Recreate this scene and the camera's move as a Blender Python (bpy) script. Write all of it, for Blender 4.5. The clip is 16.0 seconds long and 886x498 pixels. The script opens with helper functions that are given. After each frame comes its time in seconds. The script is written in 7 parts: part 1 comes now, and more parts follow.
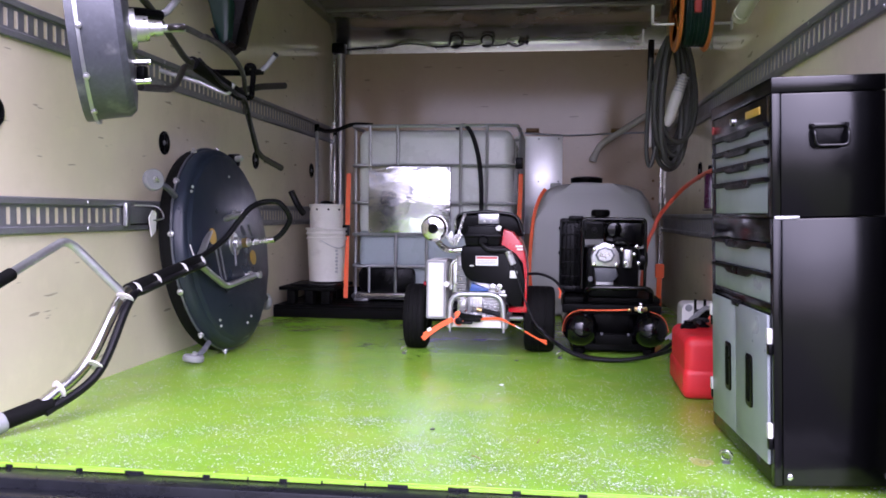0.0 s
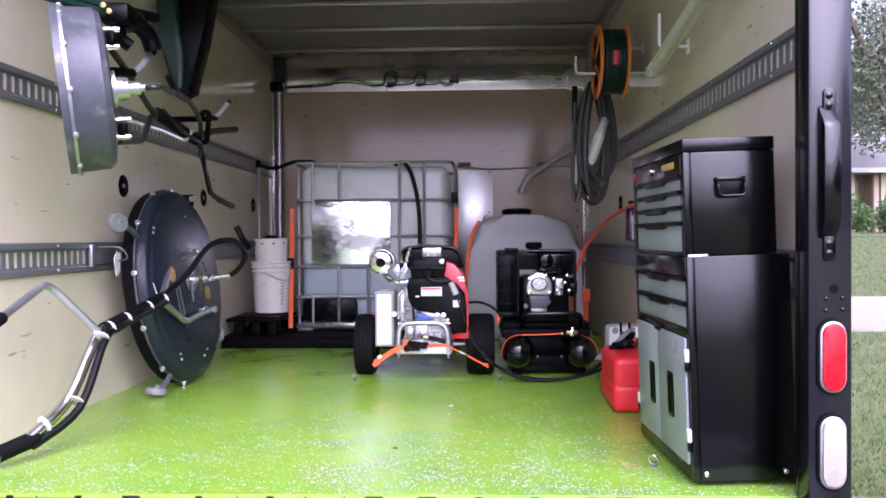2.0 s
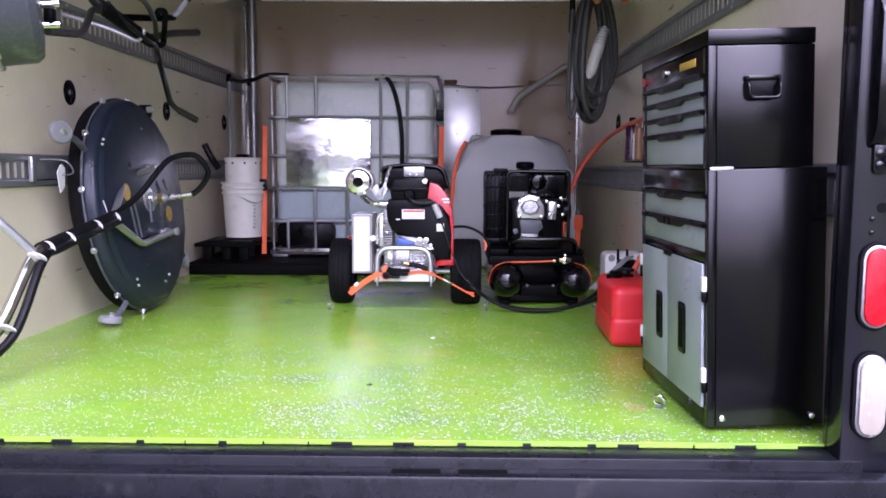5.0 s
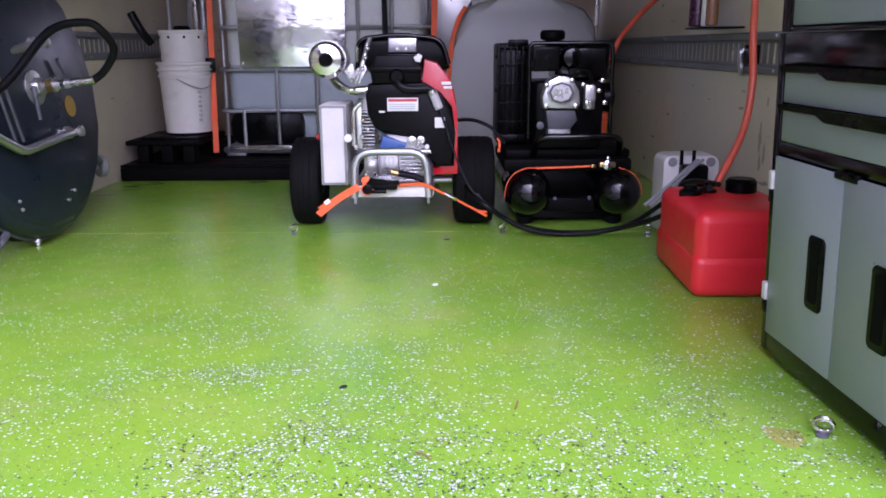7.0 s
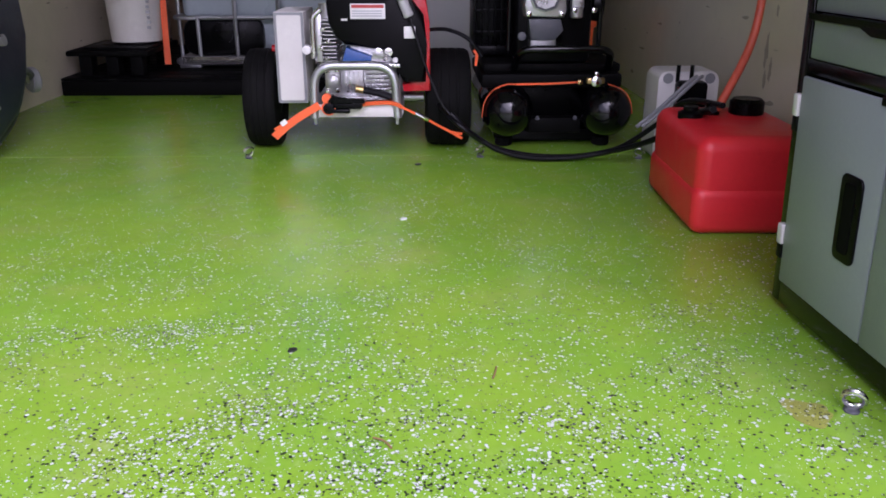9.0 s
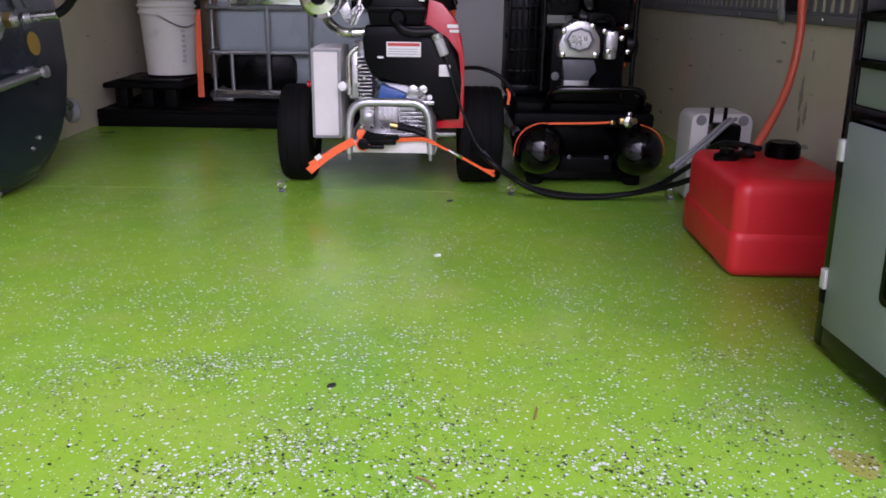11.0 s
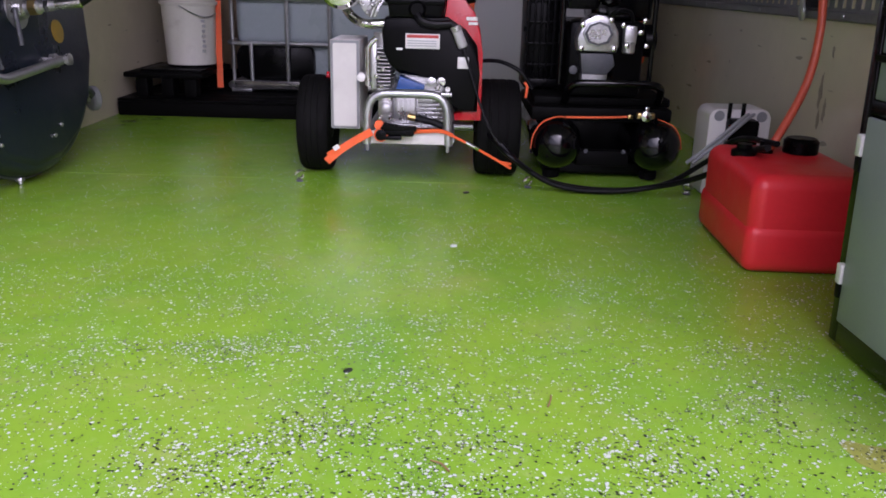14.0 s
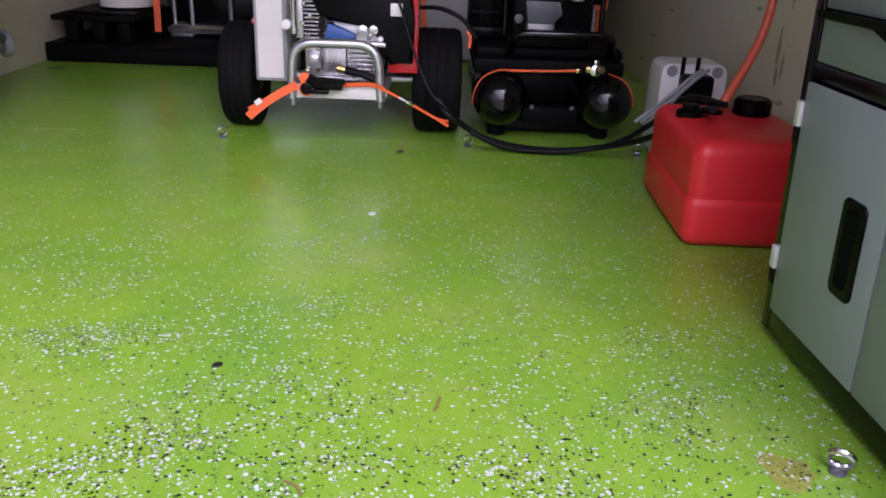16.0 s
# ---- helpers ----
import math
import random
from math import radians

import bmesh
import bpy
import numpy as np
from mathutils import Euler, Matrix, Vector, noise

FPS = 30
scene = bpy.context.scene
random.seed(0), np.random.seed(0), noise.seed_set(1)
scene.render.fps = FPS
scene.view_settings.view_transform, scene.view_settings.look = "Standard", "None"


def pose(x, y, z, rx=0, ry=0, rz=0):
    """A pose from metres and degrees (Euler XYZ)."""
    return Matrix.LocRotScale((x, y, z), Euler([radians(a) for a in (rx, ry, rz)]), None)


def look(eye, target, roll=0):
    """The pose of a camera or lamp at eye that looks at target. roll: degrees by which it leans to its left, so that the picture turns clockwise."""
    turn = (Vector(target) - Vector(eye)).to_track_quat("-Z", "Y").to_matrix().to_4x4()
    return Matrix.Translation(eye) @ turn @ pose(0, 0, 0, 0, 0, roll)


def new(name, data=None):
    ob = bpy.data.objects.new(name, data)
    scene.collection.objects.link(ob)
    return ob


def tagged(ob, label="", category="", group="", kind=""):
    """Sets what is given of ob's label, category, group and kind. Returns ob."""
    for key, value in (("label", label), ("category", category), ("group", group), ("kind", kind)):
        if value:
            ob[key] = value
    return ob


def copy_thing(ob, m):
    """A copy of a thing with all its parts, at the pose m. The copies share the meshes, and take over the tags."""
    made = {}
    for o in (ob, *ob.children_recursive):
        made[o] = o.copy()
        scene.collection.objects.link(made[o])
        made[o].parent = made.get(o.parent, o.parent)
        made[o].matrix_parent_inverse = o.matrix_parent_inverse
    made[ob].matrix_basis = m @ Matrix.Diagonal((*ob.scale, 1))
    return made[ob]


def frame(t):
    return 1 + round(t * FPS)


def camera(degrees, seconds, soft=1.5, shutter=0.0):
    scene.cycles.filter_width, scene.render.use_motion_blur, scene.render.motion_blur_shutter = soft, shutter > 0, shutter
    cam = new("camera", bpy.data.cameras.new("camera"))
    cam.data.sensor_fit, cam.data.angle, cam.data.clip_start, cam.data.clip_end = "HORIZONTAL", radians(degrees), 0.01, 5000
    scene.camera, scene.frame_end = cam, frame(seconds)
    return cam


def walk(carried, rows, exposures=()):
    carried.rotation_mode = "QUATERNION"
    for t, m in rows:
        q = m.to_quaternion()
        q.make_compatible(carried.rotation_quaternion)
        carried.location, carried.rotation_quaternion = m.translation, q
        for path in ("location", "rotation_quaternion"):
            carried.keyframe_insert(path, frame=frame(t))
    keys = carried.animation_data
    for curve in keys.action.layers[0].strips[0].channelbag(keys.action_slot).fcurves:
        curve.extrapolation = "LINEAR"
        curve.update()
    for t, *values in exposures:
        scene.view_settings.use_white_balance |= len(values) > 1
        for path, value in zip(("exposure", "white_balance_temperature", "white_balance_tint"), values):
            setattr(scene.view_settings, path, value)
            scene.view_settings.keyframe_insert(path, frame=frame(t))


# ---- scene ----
cam = camera(57.3, 16.0, 1.7)
PATH = [
    (0, (0.494, 0.024, 0.645), (0.236, 2.005, 0.559), 0.5),
    (0.5, (0.465, -0.18, 0.687), (0.294, 1.813, 0.723), -1.2),
    (1, (0.414, -0.298, 0.691), (0.257, 1.694, 0.609), -2.4),
    (1.5, (0.395, -0.294, 0.699), (0.307, 1.704, 0.69), -1.8),
    (2, (0.414, -0.276, 0.699), (0.344, 1.723, 0.671), -0.4),
    (2.5, (0.447, -0.268, 0.69), (0.353, 1.729, 0.648), -0.3),
    (3, (0.485, -0.258, 0.692), (0.382, 1.739, 0.665), -0.5),
    (3.5, (0.498, -0.25, 0.679), (0.406, 1.747, 0.605), 0.4),
    (3.7, (0.498, -0.236, 0.673), (0.394, 1.759, 0.56), 0.5),
    (5.8, (0.374, 0.423, 0.632), (0.373, 2.411, 0.414), 0.1),
    (6, (0.391, 0.54, 0.629), (0.311, 2.524, 0.391), -0.2),
    (6.5, (0.412, 0.791, 0.613), (0.318, 2.744, 0.193), 1.7),
    (7, (0.343, 0.991, 0.621), (0.346, 2.931, 0.135), -0.3),
    (7.5, (0.276, 1.115, 0.612), (0.397, 3.006, -0.029), 0.2),
    (8, (0.282, 1.184, 0.603), (0.386, 3.042, -0.13), 2.2),
    (8.5, (0.336, 1.22, 0.605), (0.466, 3.088, -0.098), 1.0),
    (9, (0.362, 1.234, 0.604), (0.42, 3.109, -0.089), 0.1),
    (9.5, (0.354, 1.229, 0.61), (0.344, 3.12, -0.04), 0.1),
    (9.7, (0.338, 1.234, 0.594), (0.327, 3.132, -0.038), 0.5),
    (12, (0.321, 1.235, 0.62), (0.4, 3.138, 0.009), 1.0),
    (12.5, (0.335, 1.234, 0.616), (0.472, 3.131, -0.003), 1.2),
    (13, (0.313, 1.237, 0.604), (0.366, 3.128, -0.048), 1.8),
    (13.5, (0.327, 1.224, 0.606), (0.381, 3.121, -0.024), 1.0),
    (14, (0.317, 1.219, 0.603), (0.299, 3.118, -0.022), 1.5),
    (14.5, (0.325, 1.227, 0.601), (0.345, 3.113, -0.062), 1.3),
    (15, (0.339, 1.251, 0.596), (0.348, 3.121, -0.114), 1.5),
    (15.5, (0.401, 1.289, 0.597), (0.411, 3.153, -0.129), 0.8),
    (16, (0.461, 1.385, 0.604), (0.486, 3.24, -0.144), 2.3),
]
EXPOSURES = [(0, 1.38, 5500, 43), (1, 1.5, 5500, 43), (3.7, 1.5, 5480, 43), (5.8, 1.46, 5400, 45), (7, 1.02, 5400, 44), (8, 0.71, 5550, 40), (16, 0.6, 5750, 38)]
walk(cam, [(t, look(eye, target, roll)) for t, eye, target, roll in PATH], [(t, e, k, tint) for t, e, k, tint in EXPOSURES])

# ---- world, sun, exposure ----
world = bpy.data.worlds.new("overcast_sky")
scene.world = world
world.use_nodes = True
wn = world.node_tree.nodes
sky = wn.new("ShaderNodeTexSky")
sky.sky_type = "NISHITA"
sky.sun_disc = False
sky.sun_elevation, sky.sun_rotation = radians(45), radians(164)
sky.air_density, sky.dust_density, sky.ozone_density = 1.0, 4.0, 1.0
pale = wn.new("ShaderNodeHueSaturation")   # cloud cover takes the blue out
pale.inputs["Saturation"].default_value = 0.35
world.node_tree.links.new(sky.outputs[0], pale.inputs["Color"])
world.node_tree.links.new(pale.outputs[0], wn["Background"].inputs[0])
wn["Background"].inputs[1].default_value = 0.15
sun_data = bpy.data.lights.new("sun", "SUN")
sun_data.energy, sun_data.angle, sun_data.color = 1.6, radians(70), (1.0, 0.97, 0.92)
sun = new("sun", sun_data)
sun.matrix_world = look((3, -10.8, 13.4), (0, 2, 0))


# ---- materials ----
def ramp(nt, src, stops):
    r = nt.nodes.new("ShaderNodeValToRGB")
    r.color_ramp.interpolation = "EASE"
    while len(r.color_ramp.elements) < len(stops):
        r.color_ramp.elements.new(0.5)
    for e, (p, c) in zip(r.color_ramp.elements, stops):
        e.position, e.color = p, (*c, 1) if len(c) == 3 else c
    nt.links.new(src, r.inputs[0])
    return r.outputs[0]


def tex(nt, scale, detail=4.0, rough=0.55, kind="ShaderNodeTexNoise", stretch=None):
    co = nt.nodes.new("ShaderNodeTexCoord").outputs["Object"]
    if stretch:
        mp = nt.nodes.new("ShaderNodeMapping")
        mp.inputs["Scale"].default_value = stretch
        nt.links.new(co, mp.inputs[0])
        co = mp.outputs[0]
    n = nt.nodes.new(kind)
    nt.links.new(co, n.inputs["Vector"])
    n.inputs["Scale"].default_value = scale
    if kind == "ShaderNodeTexNoise":
        n.inputs["Detail"].default_value, n.inputs["Roughness"].default_value = detail, rough
    return n.outputs[0]


def shade(c, k):
    return tuple(max(0.0, min(1.0, v * k)) for v in c)


def mat(name, color, rough=0.5, metal=0.0, vary=0.12, big=3.0, fine=60.0, bump=0.02, coat=0.0, rvary=0.1, stretch=None, dirt=None, trans=0.0, sss=0.0, spec=0.5):
    """Two scales of colour change, roughness change and fine relief."""
    m = bpy.data.materials.new(name)
    m.use_nodes = True
    nt = m.node_tree
    b = nt.nodes["Principled BSDF"]
    n1 = tex(nt, big, 5.0, 0.6, stretch=stretch)
    n2 = tex(nt, fine, 3.0, 0.6, stretch=stretch)
    mix = nt.nodes.new("ShaderNodeMath")
    mix.operation = "MULTIPLY_ADD"
    nt.links.new(n2, mix.inputs[0])
    mix.inputs[1].default_value = 0.4
    sc = nt.nodes.new("ShaderNodeMath")
    sc.operation = "MULTIPLY"
    nt.links.new(n1, sc.inputs[0])
    sc.inputs[1].default_value = 0.6
    nt.links.new(sc.outputs[0], mix.inputs[2])
    col = ramp(nt, mix.outputs[0], [(0.3, shade(color, 1 - vary)), (0.5, color), (0.7, shade(color, 1 + vary))])
    if dirt:
        d = tex(nt, big * 1.7, 4.0, 0.5)
        fac = ramp(nt, d, [(dirt[1], (0, 0, 0)), (min(1, dirt[1] + 0.22), (dirt[2],) * 3)])
        mx = nt.nodes.new("ShaderNodeMix")
        mx.data_type = "RGBA"
        nt.links.new(fac, mx.inputs["Factor"])
        nt.links.new(col, mx.inputs["A"])
        mx.inputs["B"].default_value = (*dirt[0], 1)
        col = mx.outputs["Result"]
    nt.links.new(col, b.inputs["Base Color"])
    rr = ramp(nt, n1, [(0.3, (max(0.02, rough - rvary),) * 3), (0.7, (min(1, rough + rvary),) * 3)])
    nt.links.new(rr, b.inputs["Roughness"])
    b.inputs["Metallic"].default_value = metal
    b.inputs["Specular IOR Level"].default_value = spec
    b.inputs["Coat Weight"].default_value = coat
    b.inputs["Coat Roughness"].default_value = 0.12
    b.inputs["Transmission Weight"].default_value = trans
    if sss:
        b.inputs["Subsurface Weight"].default_value = sss
        b.inputs["Subsurface Radius"].default_value = (0.05, 0.05, 0.05)
    if bump:
        bp = nt.nodes.new("ShaderNodeBump")
        bp.inputs["Strength"].default_value = min(1.0, bump * 10)
        bp.inputs["Distance"].default_value = 0.002
        nt.links.new(n2, bp.inputs["Height"])
        nt.links.new(bp.outputs[0], b.inputs["Normal"])
    return m


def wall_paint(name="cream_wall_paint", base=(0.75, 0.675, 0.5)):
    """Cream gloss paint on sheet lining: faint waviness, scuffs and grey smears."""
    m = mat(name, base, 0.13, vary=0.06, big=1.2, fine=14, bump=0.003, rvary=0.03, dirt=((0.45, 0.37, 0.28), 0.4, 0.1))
    nt = m.node_tree
    b = nt.nodes["Principled BSDF"]
    old = b.inputs["Base Color"].links[0].from_socket
    s = tex(nt, 9.0, 6.0, 0.7, stretch=(1.0, 0.5, 3.5))
    fac = ramp(nt, s, [(0.6, (0, 0, 0)), (0.95, (0.32,) * 3)])
    mx = nt.nodes.new("ShaderNodeMix")
    mx.data_type = "RGBA"
    nt.links.new(fac, mx.inputs["Factor"])
    nt.links.new(old, mx.inputs["A"])
    mx.inputs["B"].default_value = (0.3, 0.25, 0.2, 1)
    scratch = ramp(nt, tex(nt, 5.5, 2.0, 0.5, stretch=(1.0, 1.0, 6.0)), [(0.7, (0, 0, 0)), (0.735, (0.55,) * 3)])
    cut = nt.nodes.new("ShaderNodeMix")
    cut.data_type = "RGBA"
    nt.links.new(scratch, cut.inputs["Factor"])
    nt.links.new(mx.outputs["Result"], cut.inputs["A"])
    cut.inputs["B"].default_value = (0.16, 0.13, 0.1, 1)
    nt.links.new(cut.outputs["Result"], b.inputs["Base Color"])
    return m


def floor_paint():
    """Lime green floor coating: fine mottling, yellowed wear, pale scuffs and a wet-looking gloss."""
    m = mat("lime_floor_coating", (0.193, 0.393, 0.025), 0.23, vary=0.16, big=3.2, fine=26, bump=0.04, rvary=0.03, dirt=((0.27, 0.43, 0.028), 0.36, 0.35))
    nt = m.node_tree
    b = nt.nodes["Principled BSDF"]
    old = b.inputs["Base Color"].links[0].from_socket
    for size, lo, hi, k, colour, stretch in ((3.4, 0.48, 0.8, 0.5, (0.38, 0.4, 0.13, 1), (1.0, 1.7, 1.0)), (46.0, 0.54, 0.74, 0.32, (0.5, 0.56, 0.34, 1), (1.0, 1.0, 1.0)), (11.0, 0.56, 0.82, 0.45, (0.4, 0.35, 0.15, 1), (1.0, 2.6, 1.0)), (1.6, 0.45, 0.7, 0.5, (0.12, 0.34, 0.03, 1), (1.0, 0.7, 1.0))):
        fac = ramp(nt, tex(nt, size, 8.0, 0.72, stretch=stretch), [(lo, (0, 0, 0)), (hi, (k,) * 3)])
        mx = nt.nodes.new("ShaderNodeMix")
        mx.data_type = "RGBA"
        nt.links.new(fac, mx.inputs["Factor"])
        nt.links.new(old, mx.inputs["A"])
        mx.inputs["B"].default_value = colour
        old = mx.outputs["Result"]
    nt.links.new(old, b.inputs["Base Color"])
    return m


def foil():
    """Bare tin sheet, nearly a mirror, with slow dents that break up what it reflects."""
    m = mat("bright_tin_plate", (0.86, 0.87, 0.89), 0.16, 0.95, vary=0.04, big=5, fine=7, bump=0, rvary=0.05)
    nt = m.node_tree
    b = nt.nodes["Principled BSDF"]
    bp = nt.nodes.new("ShaderNodeBump")
    bp.inputs["Strength"].default_value, bp.inputs["Distance"].default_value = 0.35, 0.02
    nt.links.new(tex(nt, 5.5, 3.0, 0.5, stretch=(1, 1, 1.8)), bp.inputs["Height"])
    nt.links.new(bp.outputs[0], b.inputs["Normal"])
    return m


M_WALL = wall_paint()
# browner than the side lining, and darkened for the weaker light deep inside
M_FRONT = wall_paint("dimmed_tan_bulkhead_paint", (0.52, 0.4, 0.275))
M_FLOOR = floor_paint()
M_ALU = mat("dull_roof_aluminium", (0.43, 0.415, 0.4), 0.4, 0.85, vary=0.2, big=2.5, fine=30, bump=0.02, rvary=0.12)
M_COVE = mat("smeared_aluminium_cove", (0.72, 0.7, 0.67), 0.24, 0.9, vary=0.2, big=2.2, fine=25, bump=0.02, rvary=0.12, stretch=(0.6, 1, 2))
M_RAIL = mat("grey_zinc_rail", (0.235, 0.24, 0.25), 0.42, 0.45, vary=0.18, big=4, fine=70, bump=0.02)
M_BLACKPAINT = mat("black_gloss_paint", (0.0018, 0.0018, 0.0024), 0.13, spec=0.4, vary=0.25, big=5, fine=80, bump=0.003, coat=0.05, rvary=0.04)
M_POST = mat("black_gloss_post_paint", (0.006, 0.006, 0.009), 0.22, spec=0.5, vary=0.25, big=5, fine=80, bump=0.006, coat=0.35, rvary=0.06)
M_CHEST = mat("black_powder_coat", (0.0012, 0.0012, 0.0014), 0.18, spec=0.34, vary=0.2, big=4, fine=180, bump=0.003, rvary=0.03)
M_DRAWER = mat("grey_green_enamel", (0.265, 0.295, 0.3), 0.36, vary=0.06, big=4, fine=120, bump=0.012)
M_BLACKPL = mat("black_plastic", (0.002, 0.002, 0.0024), 0.34, spec=0.1, vary=0.25, big=8, fine=120, bump=0.006)
M_RUBBER = mat("black_rubber", (0.0055, 0.0055, 0.0055), 0.7, spec=0.07, vary=0.3, big=10, fine=140, bump=0.04)
M_HOSE = mat("black_rubber_hose", (0.004, 0.004, 0.005), 0.42, spec=0.2, vary=0.25, big=10, fine=140, bump=0.02)
M_PALLET = mat("black_pallet_plastic", (0.003, 0.003, 0.003), 0.6, spec=0.06, vary=0.3, big=6, fine=60, bump=0.04, dirt=((0.03, 0.03, 0.026), 0.6, 0.3))
M_NAVY = mat("dark_navy_steel_cover", (0.013, 0.019, 0.03), 0.36, spec=0.35, vary=0.2, big=4, fine=90, bump=0.015, rvary=0.1, dirt=((0.09, 0.1, 0.11), 0.66, 0.35))
M_CHROME = mat("bright_plated_steel", (0.72, 0.71, 0.69), 0.2, 1.0, vary=0.1, big=12, fine=140, bump=0.01)
M_STEEL = mat("dull_galvanised_tube", (0.46, 0.47, 0.48), 0.38, 0.85, vary=0.2, big=7, fine=60, bump=0.015)
M_CAST = mat("cast_aluminium", (0.58, 0.58, 0.58), 0.34, 0.85, vary=0.2, big=20, fine=160, bump=0.05)
M_BRASS = mat("brass_fitting", (0.5, 0.36, 0.14), 0.32, 1.0, vary=0.2, big=12, fine=80)
M_WHITEPL = mat("white_plastic", (0.62, 0.6, 0.57), 0.4, vary=0.06, big=5, fine=70, bump=0.01, dirt=((0.4, 0.37, 0.32), 0.6, 0.45))
M_BUCKET = mat("scuffed_white_bucket", (0.68, 0.66, 0.61), 0.42, vary=0.06, big=6, fine=80, bump=0.01, dirt=((0.32, 0.29, 0.25), 0.58, 0.5))
M_BOTTLE = mat("milky_tote_plastic", (0.63, 0.66, 0.63), 0.32, vary=0.07, big=3, fine=40, bump=0.015, sss=0.25)
M_WATER = mat("milky_plastic_with_water_behind", (0.36, 0.42, 0.45), 0.3, vary=0.06, big=3, fine=40, bump=0.012, sss=0.15)
M_PLATE = foil()
M_TANK = mat("grey_poly_tank", (0.43, 0.435, 0.43), 0.42, vary=0.05, big=3, fine=120, bump=0.02, sss=0.1)
M_RED = mat("red_polyethylene", (0.74, 0.026, 0.03), 0.38, vary=0.08, big=5, fine=90, bump=0.02, sss=0.1)
M_REDPAINT = mat("red_engine_shroud", (0.5, 0.012, 0.018), 0.28, vary=0.12, big=6, fine=80, coat=0.3)
M_ORANGE = mat("orange_webbing", (0.85, 0.13, 0.03), 0.6, vary=0.12, big=20, fine=300, bump=0.05)
M_ORHOSE = mat("orange_red_hose", (0.62, 0.1, 0.045), 0.4, vary=0.12, big=8, fine=100)
M_REEL = mat("orange_reel_plastic", (0.72, 0.22, 0.035), 0.4, vary=0.1, big=10, fine=90)
M_GREEN = mat("dark_green_casing", (0.006, 0.032, 0.024), 0.4, vary=0.2, big=8, fine=90)
M_LANCE = mat("dark_brown_grey_tube", (0.03, 0.027, 0.024), 0.4, 0.2, vary=0.25, big=10, fine=90, bump=0.01, dirt=((0.12, 0.11, 0.1), 0.6, 0.4))
M_COIL = mat("grey_green_hose", (0.05, 0.051, 0.044), 0.5, vary=0.25, big=10, fine=100, bump=0.03)
M_PVC = mat("ivory_pipe", (0.62, 0.6, 0.53), 0.34, vary=0.08, big=4, fine=60)
M_BLUE = mat("blue_plastic", (0.03, 0.09, 0.3), 0.35, vary=0.15, big=12, fine=90)
M_YELLOW = mat("yellow_sticker", (0.5, 0.31, 0.04), 0.4, vary=0.15, big=20, fine=120)
M_LABEL = mat("white_label", (0.75, 0.74, 0.72), 0.4, vary=0.06, big=20, fine=160)
M_INK = mat("grey_print", (0.42, 0.43, 0.44), 0.5, vary=0.1, big=20, fine=120)
M_REDINK = mat("red_print", (0.5, 0.06, 0.05), 0.5, vary=0.1, big=20, fine=120)
M_GREYGRIP = mat("grey_rubber_tip", (0.22, 0.225, 0.23), 0.5, vary=0.15, big=12, fine=90)
# black for flat pieces that paint the shade inside holes, slots and hollows
M_DARK = mat("hole_shade_black", (0.004, 0.004, 0.004), 0.7, spec=0.05, vary=0.3, big=8, fine=60)
M_LENSRED = mat("red_lamp_lens", (0.6, 0.008, 0.012), 0.3, spec=0.3, vary=0.12, big=30, fine=260, bump=0.05)
M_LENSWHITE = mat("milky_lamp_lens", (0.36, 0.325, 0.26), 0.2, vary=0.08, big=30, fine=260, bump=0.06, coat=0.5)
M_FLAKEW = mat("white_paint_flake", (0.55, 0.6, 0.55), 0.4, vary=0.1, big=30, fine=200, bump=0)
M_FLAKEB = mat("black_paint_flake", (0.012, 0.014, 0.012), 0.4, vary=0.3, big=30, fine=200, bump=0)
M_STAIN = mat("brown_floor_stain", (0.27, 0.3, 0.05), 0.5, vary=0.3, big=14, fine=60)
M_PATCH = mat("bare_bright_sheet", (0.95, 0.95, 0.95), 0.4, 0.95, vary=0.05, big=4, fine=40, bump=0.01)
M_SCUFF = mat("scuffed_grey_black_steel", (0.07, 0.074, 0.086), 0.42, vary=0.4, big=9, fine=70, bump=0.02, dirt=((0.26, 0.26, 0.26), 0.54, 0.55))
M_SMEAR = mat("greasy_smear", (0.34, 0.28, 0.2), 0.4, vary=0.4, big=30, fine=140, bump=0)
M_RUST = mat("rust_stain_brown", (0.22, 0.13, 0.05), 0.7, vary=0.3, big=14, fine=90)
M_PURPLE = mat("dark_purple_can", (0.05, 0.01, 0.035), 0.3, vary=0.15, big=10, fine=90)
M_TAN = mat("brown_plastic", (0.22, 0.1, 0.045), 0.45, vary=0.15, big=10, fine=90)
M_SILL = mat("worn_black_sill", (0.008, 0.0085, 0.011), 0.3, vary=0.4, big=6, fine=40, bump=0.04, spec=0.3, dirt=((0.1, 0.1, 0.09), 0.62, 0.5))
M_GRASS = mat("lawn", (0.085, 0.115, 0.032), 0.9, vary=0.4, big=1.6, fine=26, bump=0.1, dirt=((0.17, 0.15, 0.09), 0.48, 0.6))
M_BLADE = mat("grass_blade", (0.085, 0.125, 0.035), 0.7, vary=0.35, big=1.2, fine=20, bump=0)
M_ASPHALT = mat("dark_unseen_asphalt", (0.07, 0.068, 0.066), 0.9, vary=0.25, big=1.5, fine=60, bump=0.1, dirt=((0.12, 0.11, 0.1), 0.58, 0.5))
M_CONC = mat("pale_concrete", (0.3, 0.275, 0.25), 0.85, vary=0.12, big=1.2, fine=30, bump=0.08, dirt=((0.25, 0.23, 0.2), 0.58, 0.5))
M_STUCCO = mat("cream_stucco", (0.5, 0.41, 0.31), 0.9, vary=0.08, big=1.2, fine=40, bump=0.06)
